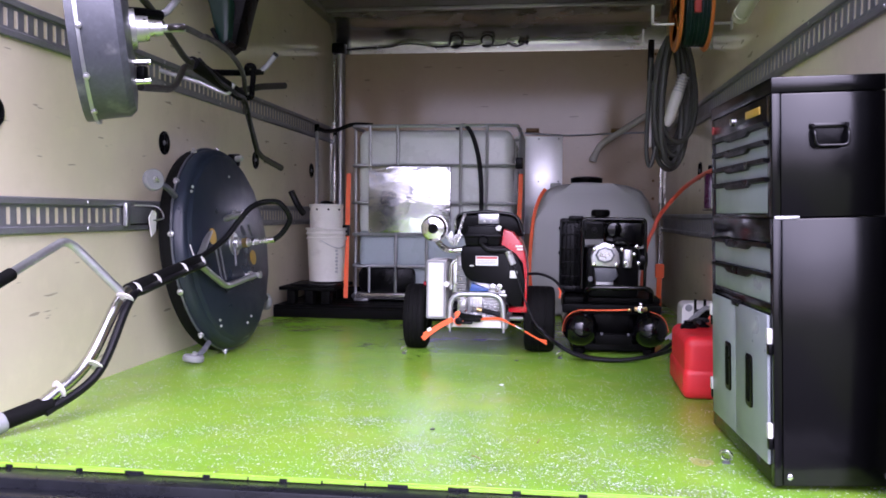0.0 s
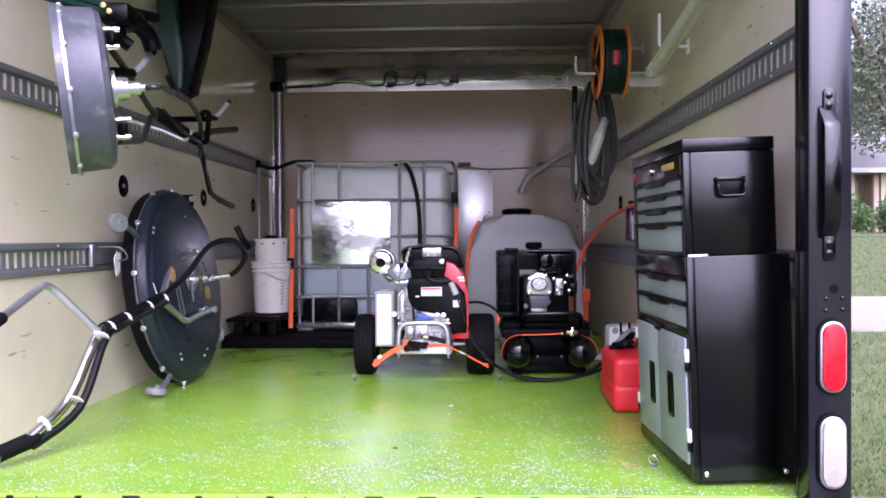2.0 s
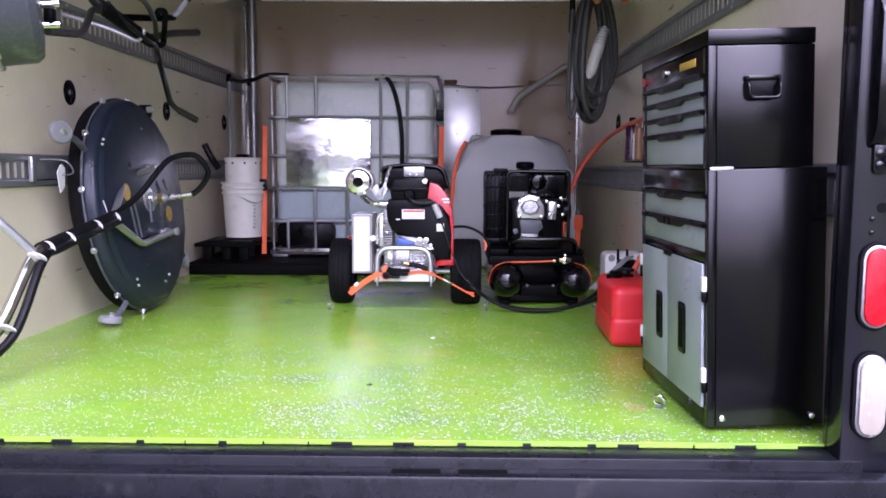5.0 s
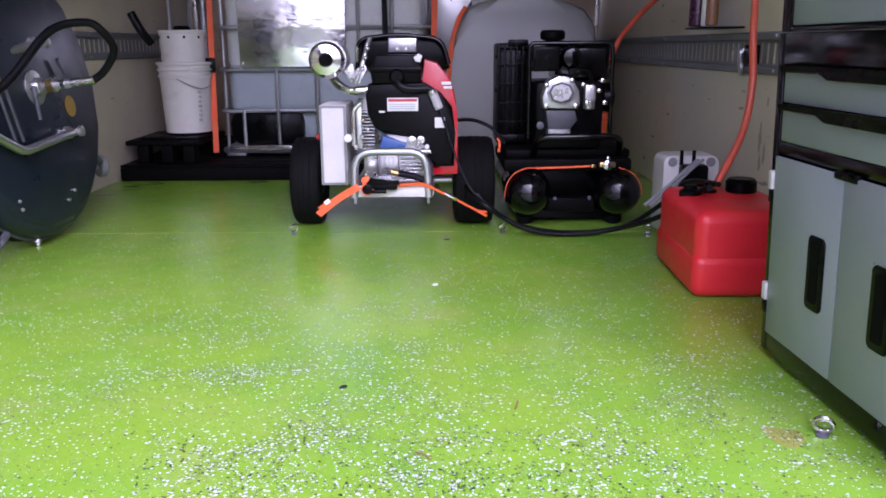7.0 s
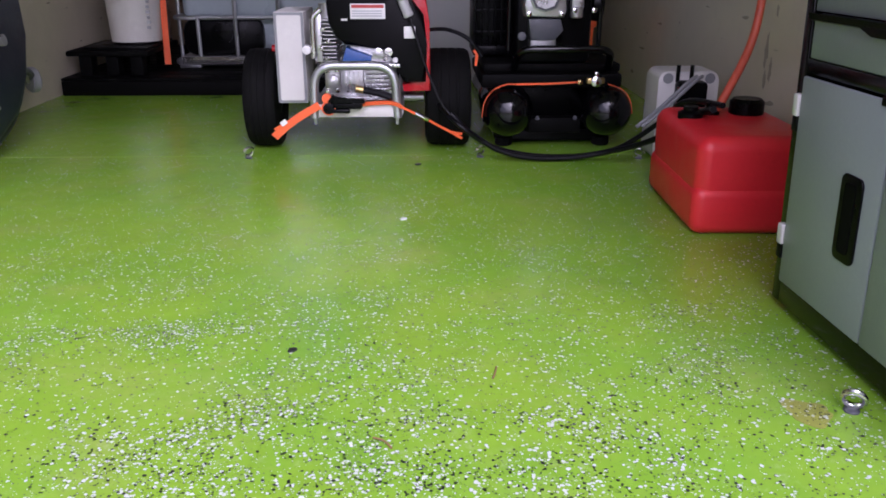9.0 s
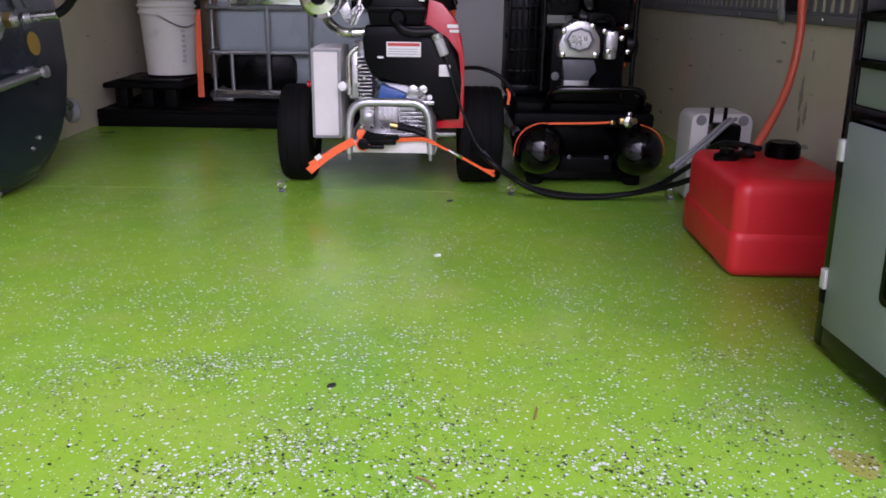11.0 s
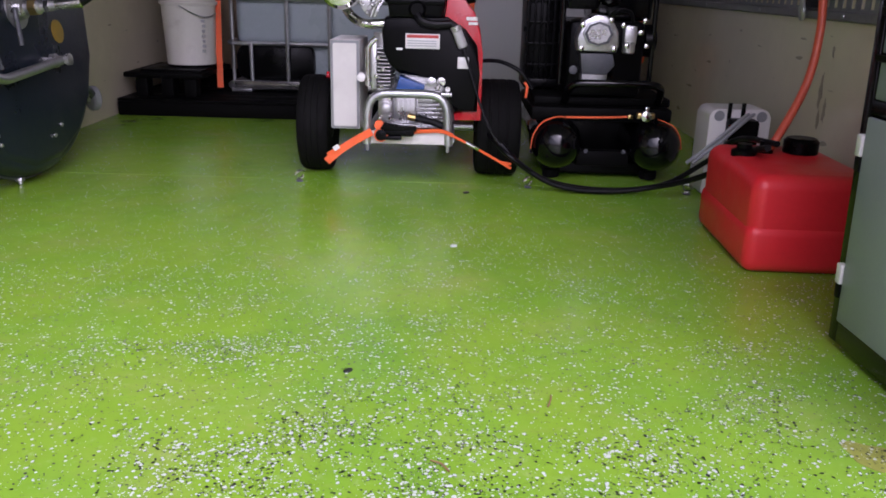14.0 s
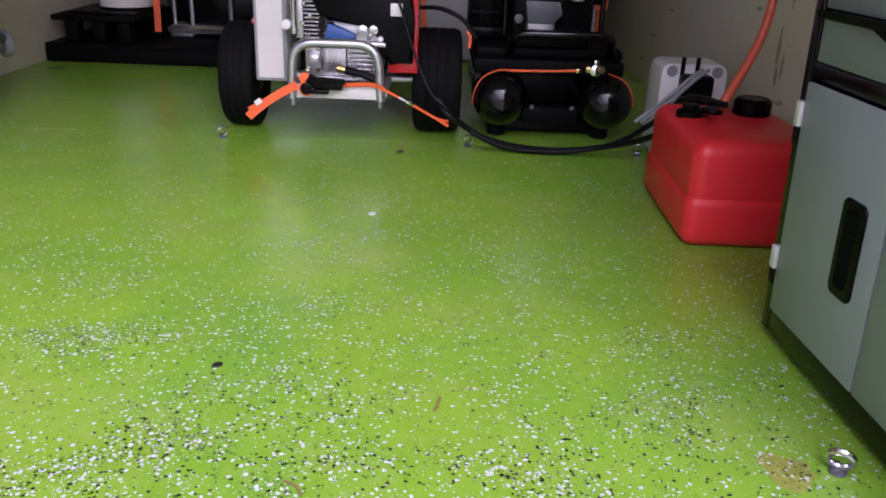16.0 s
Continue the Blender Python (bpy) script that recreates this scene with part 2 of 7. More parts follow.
M_SHINGLE = mat("grey_shingle", (0.42, 0.4, 0.37), 0.9, vary=0.2, big=1.5, fine=18, bump=0.1)
M_GLASS = mat("dark_window_glass", (0.03, 0.035, 0.04), 0.08, vary=0.2, big=2, fine=20, bump=0)
M_WHITEPAINT = mat("white_trim_paint", (0.75, 0.74, 0.72), 0.5, vary=0.05, big=3, fine=30)
M_BARK = mat("tree_bark", (0.11, 0.085, 0.065), 0.95, vary=0.35, big=4, fine=24, bump=0.1, stretch=(3, 3, 0.6))
M_LEAF = mat("oak_leaf", (0.125, 0.15, 0.085), 0.55, vary=0.5, big=1.4, fine=10, bump=0)
M_WOODS = mat("unseen_woods_leaf", (0.045, 0.06, 0.03), 0.7, vary=0.5, big=0.4, fine=4, bump=0)
M_SHRUB = mat("shrub_leaf", (0.06, 0.12, 0.025), 0.55, vary=0.45, big=3.0, fine=20, bump=0)


# ---- building helpers ----
ORIGIN = {}


def thing(name, label, category, base, group="", kind="", m=None):
    """An empty at the thing's base. With no pose m its parts are given in world metres; with m, in the thing's own axes."""
    ob = new(name)
    ob.empty_display_size = 0.1
    ob.matrix_basis = m if m is not None else Matrix.Translation(base)
    ORIGIN[ob.name] = Vector((0, 0, 0)) if m is not None else Vector(base)
    return tagged(ob, label, category, group, kind)


def finish(bm, name, material, crease=0.6):
    bmesh.ops.recalc_face_normals(bm, faces=bm.faces)
    for f in bm.faces:
        f.smooth = True
    for e in bm.edges:
        e.smooth = e.calc_face_angle(0.0) < crease
    me = bpy.data.meshes.new(name)
    bm.to_mesh(me)
    bm.free()
    me.materials.append(material)
    return me


def part(name, bm, material, parent, label=""):
    o = ORIGIN.get(parent.name, Vector((0, 0, 0)))
    if o.length:
        bmesh.ops.translate(bm, verts=bm.verts, vec=-o)
    ob = new(name, finish(bm, name, material))
    ob.parent = parent
    ORIGIN[ob.name] = o
    if label:
        ob["label"] = label
    return ob


def solo(name, bm, material, label, category, kind="", group=""):
    """A thing that is one mesh; its origin goes to the base of the mesh."""
    lo = Vector([min(v.co[i] for v in bm.verts) for i in range(3)])
    hi = Vector([max(v.co[i] for v in bm.verts) for i in range(3)])
    base = Vector(((lo.x + hi.x) / 2, (lo.y + hi.y) / 2, lo.z))
    bmesh.ops.translate(bm, verts=bm.verts, vec=-base)
    ob = new(name, finish(bm, name, material))
    ob.location = base
    ORIGIN[ob.name] = base
    return tagged(ob, label, category, group, kind)


def box(bm, x0, y0, z0, x1, y1, z1, bevel=0.0, seg=2):
    v = bmesh.ops.create_cube(bm, size=1.0)["verts"]
    for p in v:
        p.co = Vector(((x0 + x1) / 2 + p.co.x * (x1 - x0), (y0 + y1) / 2 + p.co.y * (y1 - y0), (z0 + z1) / 2 + p.co.z * (z1 - z0)))
    if bevel:
        es = list({e for p in v for e in p.link_edges})
        bmesh.ops.bevel(bm, geom=es, offset=bevel, segments=seg, profile=0.5, affect="EDGES", clamp_overlap=True)
    return bm


def B(*a, **k):
    return box(bmesh.new(), *a, **k)


def frame_of(d):
    d = Vector(d).normalized()
    u = d.orthogonal().normalized() if abs(d.z) > 0.95 else Vector((0, 0, 1)).cross(d).normalized()
    return u, d.cross(u), d


def lathe(bm, at, axis, profile, n=32, sx=1.0):
    """A turned form: profile of (radius, distance along the axis)."""
    u, w, d = frame_of(axis)
    at = Vector(at)
    rings = []
    for r, s in profile:
        if r <= 1e-6:
            rings.append([bm.verts.new(at + d * s)])
        else:
            rings.append([bm.verts.new(at + d * s + u * (r * sx * math.cos(2 * math.pi * i / n)) + w * (r * math.sin(2 * math.pi * i / n))) for i in range(n)])
    for a, b in zip(rings, rings[1:]):
        for i in range(n):
            j = (i + 1) % n
            if len(a) == 1 and len(b) > 1:
                bm.faces.new((a[0], b[j], b[i]))
            elif len(b) == 1 and len(a) > 1:
                bm.faces.new((a[i], a[j], b[0]))
            elif len(a) > 1:
                bm.faces.new((a[i], a[j], b[j], b[i]))
    for ring in (rings[0], rings[-1]):
        if len(ring) > 1:
            bm.faces.new(ring)
    return bm


def cyl(bm, p0, p1, r, r1=None, n=20, bevel=0.0):
    p0, p1 = Vector(p0), Vector(p1)
    L = (p1 - p0).length
    r1 = r if r1 is None else r1
    prof = [(r, 0), (r1, L)] if not bevel else [(r - bevel, 0), (r, bevel), (r1, L - bevel), (r1 - bevel, L)]
    return lathe(bm, p0, p1 - p0, prof, n)


def smooth_path(pts, steps=8):
    pts = [Vector(p) for p in pts]
    out = []
    for i in range(len(pts) - 1):
        a, b, c, d = pts[max(i - 1, 0)], pts[i], pts[i + 1], pts[min(i + 2, len(pts) - 1)]
        for s in range(steps):
            t = s / steps
            out.append(0.5 * ((2 * b) + (c - a) * t + (2 * a - 5 * b + 4 * c - d) * t * t + (3 * b - a - 3 * c + d) * t ** 3))
    out.append(pts[-1])
    return out


def tube(bm, pts, r, n=10, steps=8, smooth=True):
    """A pipe or hose along points."""
    ps = smooth_path(pts, steps) if smooth else [Vector(p) for p in pts]
    rings, u = [], None
    for i, p in enumerate(ps):
        d = (ps[min(i + 1, len(ps) - 1)] - ps[max(i - 1, 0)]).normalized()
        u = (u - d * u.dot(d)).normalized() if u is not None else d.orthogonal().normalized()
        w = d.cross(u)
        rings.append([bm.verts.new(p + u * (r * math.cos(2 * math.pi * k / n)) + w * (r * math.sin(2 * math.pi * k / n))) for k in range(n)])
    for a, b in zip(rings, rings[1:]):
        for k in range(n):
            j = (k + 1) % n
            bm.faces.new((a[k], a[j], b[j], b[k]))
    bm.faces.new(rings[0])
    bm.faces.new(rings[-1])
    return bm


def bent(bm, pts, r, n=12, fillet=0.04):
    """A tube with straight runs and rounded bends."""
    pts = [Vector(p) for p in pts]
    out = [pts[0]]
    for a, b, c in zip(pts, pts[1:], pts[2:]):
        f = min(fillet, (b - a).length * 0.45, (c - b).length * 0.45)
        s, e = b + (a - b).normalized() * f, b + (c - b).normalized() * f
        for k in range(7):
            t = k / 6
            out.append(s * (1 - t) ** 2 + b * (2 * t * (1 - t)) + e * t * t)
    out.append(pts[-1])
    return tube(bm, out, r, n, smooth=False)


def ribbon(bm, pts, width, thick, side, smooth=True):
    """A flat strap along points; side is the way across it."""
    ps = smooth_path(pts, 6) if smooth else [Vector(p) for p in pts]
    side = Vector(side).normalized()
    rings = []
    for i, p in enumerate(ps):
        d = (ps[min(i + 1, len(ps) - 1)] - ps[max(i - 1, 0)]).normalized()
        s = (side - d * side.dot(d)).normalized()
        nrm = d.cross(s)
        rings.append([bm.verts.new(p + s * (a * width / 2) + nrm * (b * thick / 2)) for a, b in ((-1, -1), (1, -1), (1, 1), (-1, 1))])
    for a, b in zip(rings, rings[1:]):
        for k in range(4):
            bm.faces.new((a[k], a[(k + 1) % 4], b[(k + 1) % 4], b[k]))
    bm.faces.new(rings[0])
    bm.faces.new(rings[-1])
    return bm


def prism(bm, outline, axis, lo, hi, bevel=0.0):
    """A flat outline pushed along an axis. axis 'x': points are (y, z); 'y': (x, z); 'z': (x, y)."""
    def at(p, h):
        return {"x": (h, p[0], p[1]), "y": (p[0], h, p[1]), "z": (p[0], p[1], h)}[axis]
    a = [bm.verts.new(at(p, lo)) for p in outline]
    b = [bm.verts.new(at(p, hi)) for p in outline]
    fs = [bm.faces.new(a), bm.faces.new(b)]
    for i in range(len(a)):
        j = (i + 1) % len(a)
        fs.append(bm.faces.new((a[i], a[j], b[j], b[i])))
    if bevel:
        es = list({e for f in fs[:2] for e in f.edges})
        bmesh.ops.bevel(bm, geom=es, offset=bevel, segments=2, profile=0.5, affect="EDGES", clamp_overlap=True)
    return bm


def rounded(x0, z0, x1, z1, r, n=6):
    pts = []
    for cx, cz, a0 in ((x1 - r, z1 - r, 0), (x0 + r, z1 - r, 90), (x0 + r, z0 + r, 180), (x1 - r, z0 + r, 270)):
        for k in range(n + 1):
            a = radians(a0 + 90 * k / n)
            pts.append((cx + r * math.cos(a), cz + r * math.sin(a)))
    return pts


def torus(bm, at, axis, R, r, n=32, k=10):
    u, w, d = frame_of(axis)
    at = Vector(at)
    rings = []
    for i in range(n):
        a = 2 * math.pi * i / n
        o = u * math.cos(a) + w * math.sin(a)
        rings.append([bm.verts.new(at + o * (R + r * math.cos(2 * math.pi * j / k)) + d * (r * math.sin(2 * math.pi * j / k))) for j in range(k)])
    for i in range(n):
        a, b = rings[i], rings[(i + 1) % n]
        for j in range(k):
            bm.faces.new((a[j], a[(j + 1) % k], b[(j + 1) % k], b[j]))
    return bm


N = bmesh.new
XL, XR, Y0, YF, ZC = -1.205, 1.335, 1.915, 6.3, 2.15   # inside of the cargo box


# ---- structure: the cargo box ----
def structure(name, bm, material, label, category):
    return solo(name, bm, material, label, category, kind="structure")


floor = structure("floor", B(XL - 0.05, Y0, -0.06, XR + 0.05, YF + 0.05, -0.006), M_SILL, "lime green coated cargo floor with scattered paint flakes", "floor")
for a, b in ((Y0, 3.716), (3.719, YF)):
    part("floor_panel", B(XL, a, -0.006, XR, b, 0.0, bevel=0.001, seg=1), M_FLOOR, floor)
wall_left = structure("wall_left", B(XL - 0.05, Y0 - 0.02, -0.05, XL, YF + 0.05, ZC + 0.05), M_WALL, "cream painted cargo box side lining with scuffs", "wall")
wall_right = structure("wall_right", B(XR, Y0 - 0.02, -0.05, XR + 0.05, YF + 0.05, ZC + 0.05), M_WALL, "cream painted cargo box side lining, glossy and marked", "wall")
wall_front = structure("wall_front", B(XL, YF, -0.05, XR, YF + 0.05, ZC + 0.05), M_FRONT, "tan front bulkhead edged with rivets, its colour dimmed for the deep interior", "wall")
bm = B(XL, Y0 - 0.1, ZC, XR, YF, ZC + 0.04)
y = 2.25
while y < 6.0:   # roof bows, in the one ceiling mesh
    box(bm, XL, y - 0.02, ZC - 0.03, XR, y + 0.02, ZC - 0.001, bevel=0.006)
    y += 0.61
for x in (XL + 0.03, XR - 0.03):
    box(bm, x - 0.03, Y0, ZC - 0.05, x + 0.03, YF, ZC - 0.002, bevel=0.004)
structure("ceiling", bm, M_ALU, "dull aluminium roof sheet on cross bows", "ceiling")
# curved aluminium cove where the front wall meets the roof
bm = N()
arc = [(YF - 0.002 - 0.34 * (1 - math.cos(radians(a))), 1.89 + 0.25 * math.sin(radians(a))) for a in range(0, 91, 9)]
prism(bm, arc + [(p[0] + 0.002, p[1] + 0.003) for p in reversed(arc)], "x", XL + 0.002, XR - 0.002)
structure("trim", bm, M_COVE, "curved smeared aluminium cove above the front wall", "trim")
for x, w in ((XL + 0.012, 1), (XR - 0.012, -1)):
    bm = B(x - 0.011, YF - 0.03, 0, x + 0.011, YF - 0.002, 1.89, bevel=0.003)
    angle = structure("trim", bm, M_COVE, "corner angle beside a line of rusty rivets", "trim")
    for k in range(14):
        part("rivet", lathe(N(), (x + w * 0.055, YF - 0.001, 0.1 + k * 0.135), (0, -1, 0), [(0.011, 0), (0.009, 0.004), (0.003, 0.006)], 8), M_RUST, angle)


def e_track(name, x, side, z0, z1, label):
    """A slotted cargo rail on a side wall: lips, recessed web, slots that go through."""
    bm = N()
    t = 0.012 * side
    lo, hi = min(x, x + t), max(x, x + t)
    box(bm, lo, Y0 + 0.02, z0, hi, YF - 0.03, z0 + 0.026, bevel=0.004, seg=1)
    box(bm, lo, Y0 + 0.02, z1 - 0.026, hi, YF - 0.03, z1, bevel=0.004, seg=1)
    web = sorted((x + 0.001 * side, x + 0.003 * side))
    y, pitch, slot = Y0 + 0.03, 0.0508, 0.021
    za, zb = z0 + 0.026, z1 - 0.026
    box(bm, web[0], y, za, web[1], YF - 0.04, za + 0.008)
    box(bm, web[0], y, zb - 0.008, web[1], YF - 0.04, zb)
    while y + pitch < YF - 0.04:
        box(bm, web[0], y, za + 0.008, web[1], y + pitch - slot, zb - 0.008)
        y += pitch
    rail = structure(name, bm, M_RAIL, label, "rail")
    y = Y0 + 0.3
    while y < YF - 0.2:
        for zz in (z0 + 0.013, z1 - 0.013):
            part("rivet", lathe(N(), (x + t, y, zz), (side, 0, 0), [(0.006, 0), (0.005, 0.003), (0.002, 0.004)], 8), M_STEEL, rail)
        y += 0.61
    return rail


e_track("trim", XL, 1, 1.19, 1.315, "upper slotted grey cargo rail along the side lining")
e_track("trim", XL, 1, 0.567, 0.69, "lower slotted grey cargo rail along the side lining")
e_track("trim", XR, -1, 1.165, 1.29, "upper slotted grey cargo rail along the side lining")
e_track("trim", XR, -1, 0.53, 0.658, "lower slotted grey cargo rail along the side lining")


def rear_frame():
    """Black steel posts and sill at the rear opening."""
    for name, x0, x1 in (("trim", 1.28, 1.392), ("trim", XL - 0.12, XL)):
        bm = B(x0, 1.84, -0.25, x1, Y0 + 0.0, ZC + 0.06, bevel=0.008)
        box(bm, x0 + (0.0 if x0 > 0 else 0.095), 1.9, -0.05, x0 + (0.02 if x0 > 0 else 0.12), 1.93, ZC, bevel=0.004)
        post = structure(name, bm, M_POST, "black painted steel rear corner post", "post")
        if x0 > 0:
            right_post = post
    structure("trim", B(XL - 0.12, 1.84, ZC + 0.062, XR + 0.125, 1.96, ZC + 0.2, bevel=0.008), M_BLACKPAINT, "black steel rear header beam", "beam")
    bm = N()
    box(bm, XL - 0.12, 1.78, -0.2, XR + 0.12, 1.838, -0.035, bevel=0.008)
    box(bm, XL, 1.838, -0.2, XR, Y0 - 0.002, -0.012, bevel=0.004)
    box(bm, XL - 0.12, 1.5, -0.32, XR + 0.12, 1.778, -0.09, bevel=0.012)
    sill = structure("trim", bm, M_SILL, "worn black steel rear sill with slots", "sill")
    for x in (0.27, 0.42):
        part("slot", B(x, 1.795, -0.0355, x + 0.11, 1.82, -0.0335), M_DARK, sill)
    rnd = random.Random(2)
    x = XL
    while x < XR - 0.1:   # ragged coating hanging over the edge
        w = rnd.uniform(0.03, 0.16)
        part("paint_run", B(x, Y0 - 0.004 - rnd.uniform(0, 0.004), -0.011, x + w, Y0 - 0.0015, -0.0035, bevel=0.001, seg=1), M_FLOOR, sill)
        x += w + rnd.choice((0.004, 0.02, 0.05))
    return right_post


right_post = rear_frame()


def oval_lamp(z0, z1, material, label):
    x0, x1 = 1.299, 1.377
    t = thing("marker_lamp", label, "lamp", (1.355, 1.838, z0))
    ring = prism(N(), rounded(x0, z0, x1, z1, 0.0385, 8), "y", 1.83, 1.839, bevel=0.003)
    part("grommet", ring, M_RUBBER, t)
    part("bezel", prism(N(), rounded(x0 + 0.006, z0 + 0.006, x1 - 0.006, z1 - 0.006, 0.0325, 8), "y", 1.827, 1.831, bevel=0.002), M_STEEL, t)
    part("lens", prism(N(), rounded(x0 + 0.011, z0 + 0.011, x1 - 0.011, z1 - 0.011, 0.0275, 8), "y", 1.819, 1.829, bevel=0.005), material, t)


oval_lamp(0.288, 0.484, M_LENSRED, "oval red tail lamp set in the black post")
oval_lamp(0.04, 0.24, M_LENSWHITE, "oval milky white reversing lamp in the black post")


def grab_handle():
    t = thing("grab_handle", "black steel grab handle bolted to the post", "handle", (1.325, 1.838, 0.64))
    part("grip", prism(N(), [(1.838, 1.03), (1.838, 0.69), (1.806, 0.715), (1.797, 0.74), (1.797, 0.97), (1.806, 0.99)], "x", 1.303, 1.346, bevel=0.004), M_BLACKPAINT, t)
    for z0, z1 in ((0.985, 1.075), (0.632, 0.715)):
        fl = part("flange", prism(N(), rounded(1.316, z0, 1.346, z1, 0.012, 4), "y", 1.831, 1.839, bevel=0.001), M_BLACKPAINT, t)
        for dz in (0.02, 0.045):
            zz = (z1 - dz) if z0 > 0.9 else (z0 + dz)
            part("bolt", lathe(N(), (1.328, 1.831, zz), (0, -1, 0), [(0.009, 0), (0.009, 0.004), (0.004, 0.006)], 10), M_BLACKPAINT, fl)
    for x, z in ((1.324, 0.555), (1.366, 0.557), (1.324, 0.585), (1.366, 0.587)):
        part("screw", lathe(N(), (x, 1.839, z - 0.05), (0, -1, 0), [(0.006, 0), (0.005, 0.003), (0.002, 0.004)], 8), M_BLACKPAINT, t)
    part("lock_hole", lathe(N(), (1.344, 1.8395, 0.56), (0, -1, 0), [(0.011, 0), (0.011, 0.0012)], 14), M_DARK, t)


grab_handle()


# ---- tool chest ----
def tool_chest():
    t = thing("tool_chest", "black steel tool chest with grey-green drawers and doors", "tool chest", (0, 0, 0), m=pose(1.029, 1.99, 0.0, 0, -1.8, 2.4))
    W, D, DU = 0.586, 0.287, 0.254   # along the wall, depth, depth of the top chest
    split = 0.643

    def carcass(name, w0, w1, depth, z0, z1, stile, rails):
        """A closed body with a face frame of stiles and rails, 20 mm deep; the drawers sit in its openings."""
        body = part(name, B(0.02, w0, z0, depth, w1, z1, bevel=0.004), M_CHEST, t)
        for a, b in ((w0, w0 + stile), (w1 - stile, w1)):
            part("stile", B(0.0, a, z0, 0.0195, b, z1, bevel=0.002), M_CHEST, body)
        for a, b in rails:
            part("rail", B(0.0, w0 + stile + 0.0005, a, 0.0195, w1 - stile - 0.0005, b, bevel=0.002), M_CHEST, body)

    carcass("cabinet_body", 0.0, W, D, 0.012, split - 0.002, 0.024, ((0.012, 0.055), (0.417, 0.44), (0.583, 0.641)))
    carcass("top_chest_body", 0.004, W - 0.006, DU, split, 0.93, 0.036, ((0.643, 0.652), (0.87, 0.93)))
    part("lid", B(-0.001, 0.0032, 0.9315, DU + 0.0005, W - 0.0052, 0.968, bevel=0.003), M_CHEST, t)
    part("seam_strip", B(0.004, -0.0018, 0.6385, 0.06, 0.003, 0.6465, bevel=0.001), M_STEEL, t, "bright worn edge at the seam")
    part("lock", lathe(N(), (0.0, 0.34, 0.902), (-1, 0, 0), [(0.012, 0), (0.012, 0.006), (0.007, 0.008)], 14), M_CHROME, t, "chrome key lock")
    part("badge", B(-0.003, 0.09, 0.893, 0.001, 0.21, 0.912, bevel=0.001), M_YELLOW, t, "small plain yellow badge")
    part("mark", lathe(N(), (0.0, 0.555, 0.9), (-1, 0, 0), [(0.012, 0), (0.012, 0.002)], 14), M_REDINK, t)

    def drawer(y0, y1, z0, z1):
        d = part("drawer", B(0.003, y0, z0, 0.0185, y1, z1, bevel=0.002), M_DRAWER, t)
        part("pull", prism(N(), [(0.003, z1 - 0.011), (-0.007, z1 - 0.008), (-0.009, z1 + 0.002), (0.003, z1 + 0.001)], "y", y0, y1), M_BLACKPL, d, "black full-width pull")
        mid = (y0 + y1) / 2
        # black trapezoid: the upper pulls' curved shadow, and the lower drawers' tab
        part("pull_tab_shadow", prism(N(), [(mid - 0.13, z1 - 0.006), (mid - 0.09, z1 - 0.019), (mid + 0.09, z1 - 0.019), (mid + 0.13, z1 - 0.006)], "x", -0.008, 0.002, bevel=0.001), M_BLACKPL, d)

    for z0, z1 in ((0.829, 0.869), (0.786, 0.826), (0.741, 0.783), (0.654, 0.738)):
        drawer(0.042, W - 0.044, z0, z1)
    for z0, z1 in ((0.514, 0.581), (0.441, 0.51)):
        drawer(0.026, W - 0.026, z0, z1)
    for y0, y1, hy in ((0.02, 0.298, 0.165), (0.301, W - 0.034, 0.367)):
        d = part("door", B(-0.009, y0, 0.058, -0.0005, y1, 0.414, bevel=0.003), M_DRAWER, t)
        h = part("handle", prism(N(), rounded(hy - 0.028, 0.163, hy + 0.028, 0.297, 0.012, 4), "x", -0.013, -0.0085, bevel=0.002), M_BLACKPL, d, "recessed black plastic handle")
        # black sheet on the handle's face, painting the shade of its hollow
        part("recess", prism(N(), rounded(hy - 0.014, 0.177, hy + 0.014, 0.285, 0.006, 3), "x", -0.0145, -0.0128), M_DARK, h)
        ye = 0.011 if hy < 0.3 else W - 0.025
        for z in (0.142, 0.366):
            part("hinge", B(-0.013, ye - 0.008, z - 0.018, -0.001, ye + 0.008, z + 0.018, bevel=0.002), M_WHITEPL, d, "pale hinge clip")
            part("hinge_block", B(-0.011, ye - 0.008, z - 0.044, -0.001, ye + 0.008, z - 0.019, bevel=0.002), M_BLACKPL, d)
    part("door_catch", B(-0.011, 0.26, 0.406, 0.0, 0.33, 0.42, bevel=0.002), M_BLACKPL, t)
    sh = part("side_handle", prism(N(), rounded(0.085, 0.803, 0.168, 0.852, 0.01, 4), "y", -0.001, 0.006, bevel=0.002), M_BLACKPL, t, "black bail handle")
    part("bail", bent(N(), [(0.089, 0.002, 0.846), (0.089, -0.016, 0.838), (0.092, -0.016, 0.806), (0.163, -0.016, 0.806), (0.164, -0.016, 0.838), (0.164, 0.002, 0.846)], 0.0045, fillet=0.012), M_CHEST, sh)
    part("bracket", B(0.083, -0.006, 0.847, 0.17, 0.004, 0.859, bevel=0.003), M_CHEST, sh)
    for x in (0.088, 0.164):
        part("screw", lathe(N(), (x, -0.006, 0.853), (0, -1, 0), [(0.005, 0), (0.004, 0.003)], 8), M_BLACKPL, sh)
    for x in (0.035, D - 0.03):
        part("screw", lathe(N(), (x, 0.0, 0.035), (0, -1, 0), [(0.007, 0), (0.007, 0.004), (0.003, 0.006)], 10), M_CHROME, t)
    return t


tool_chest()


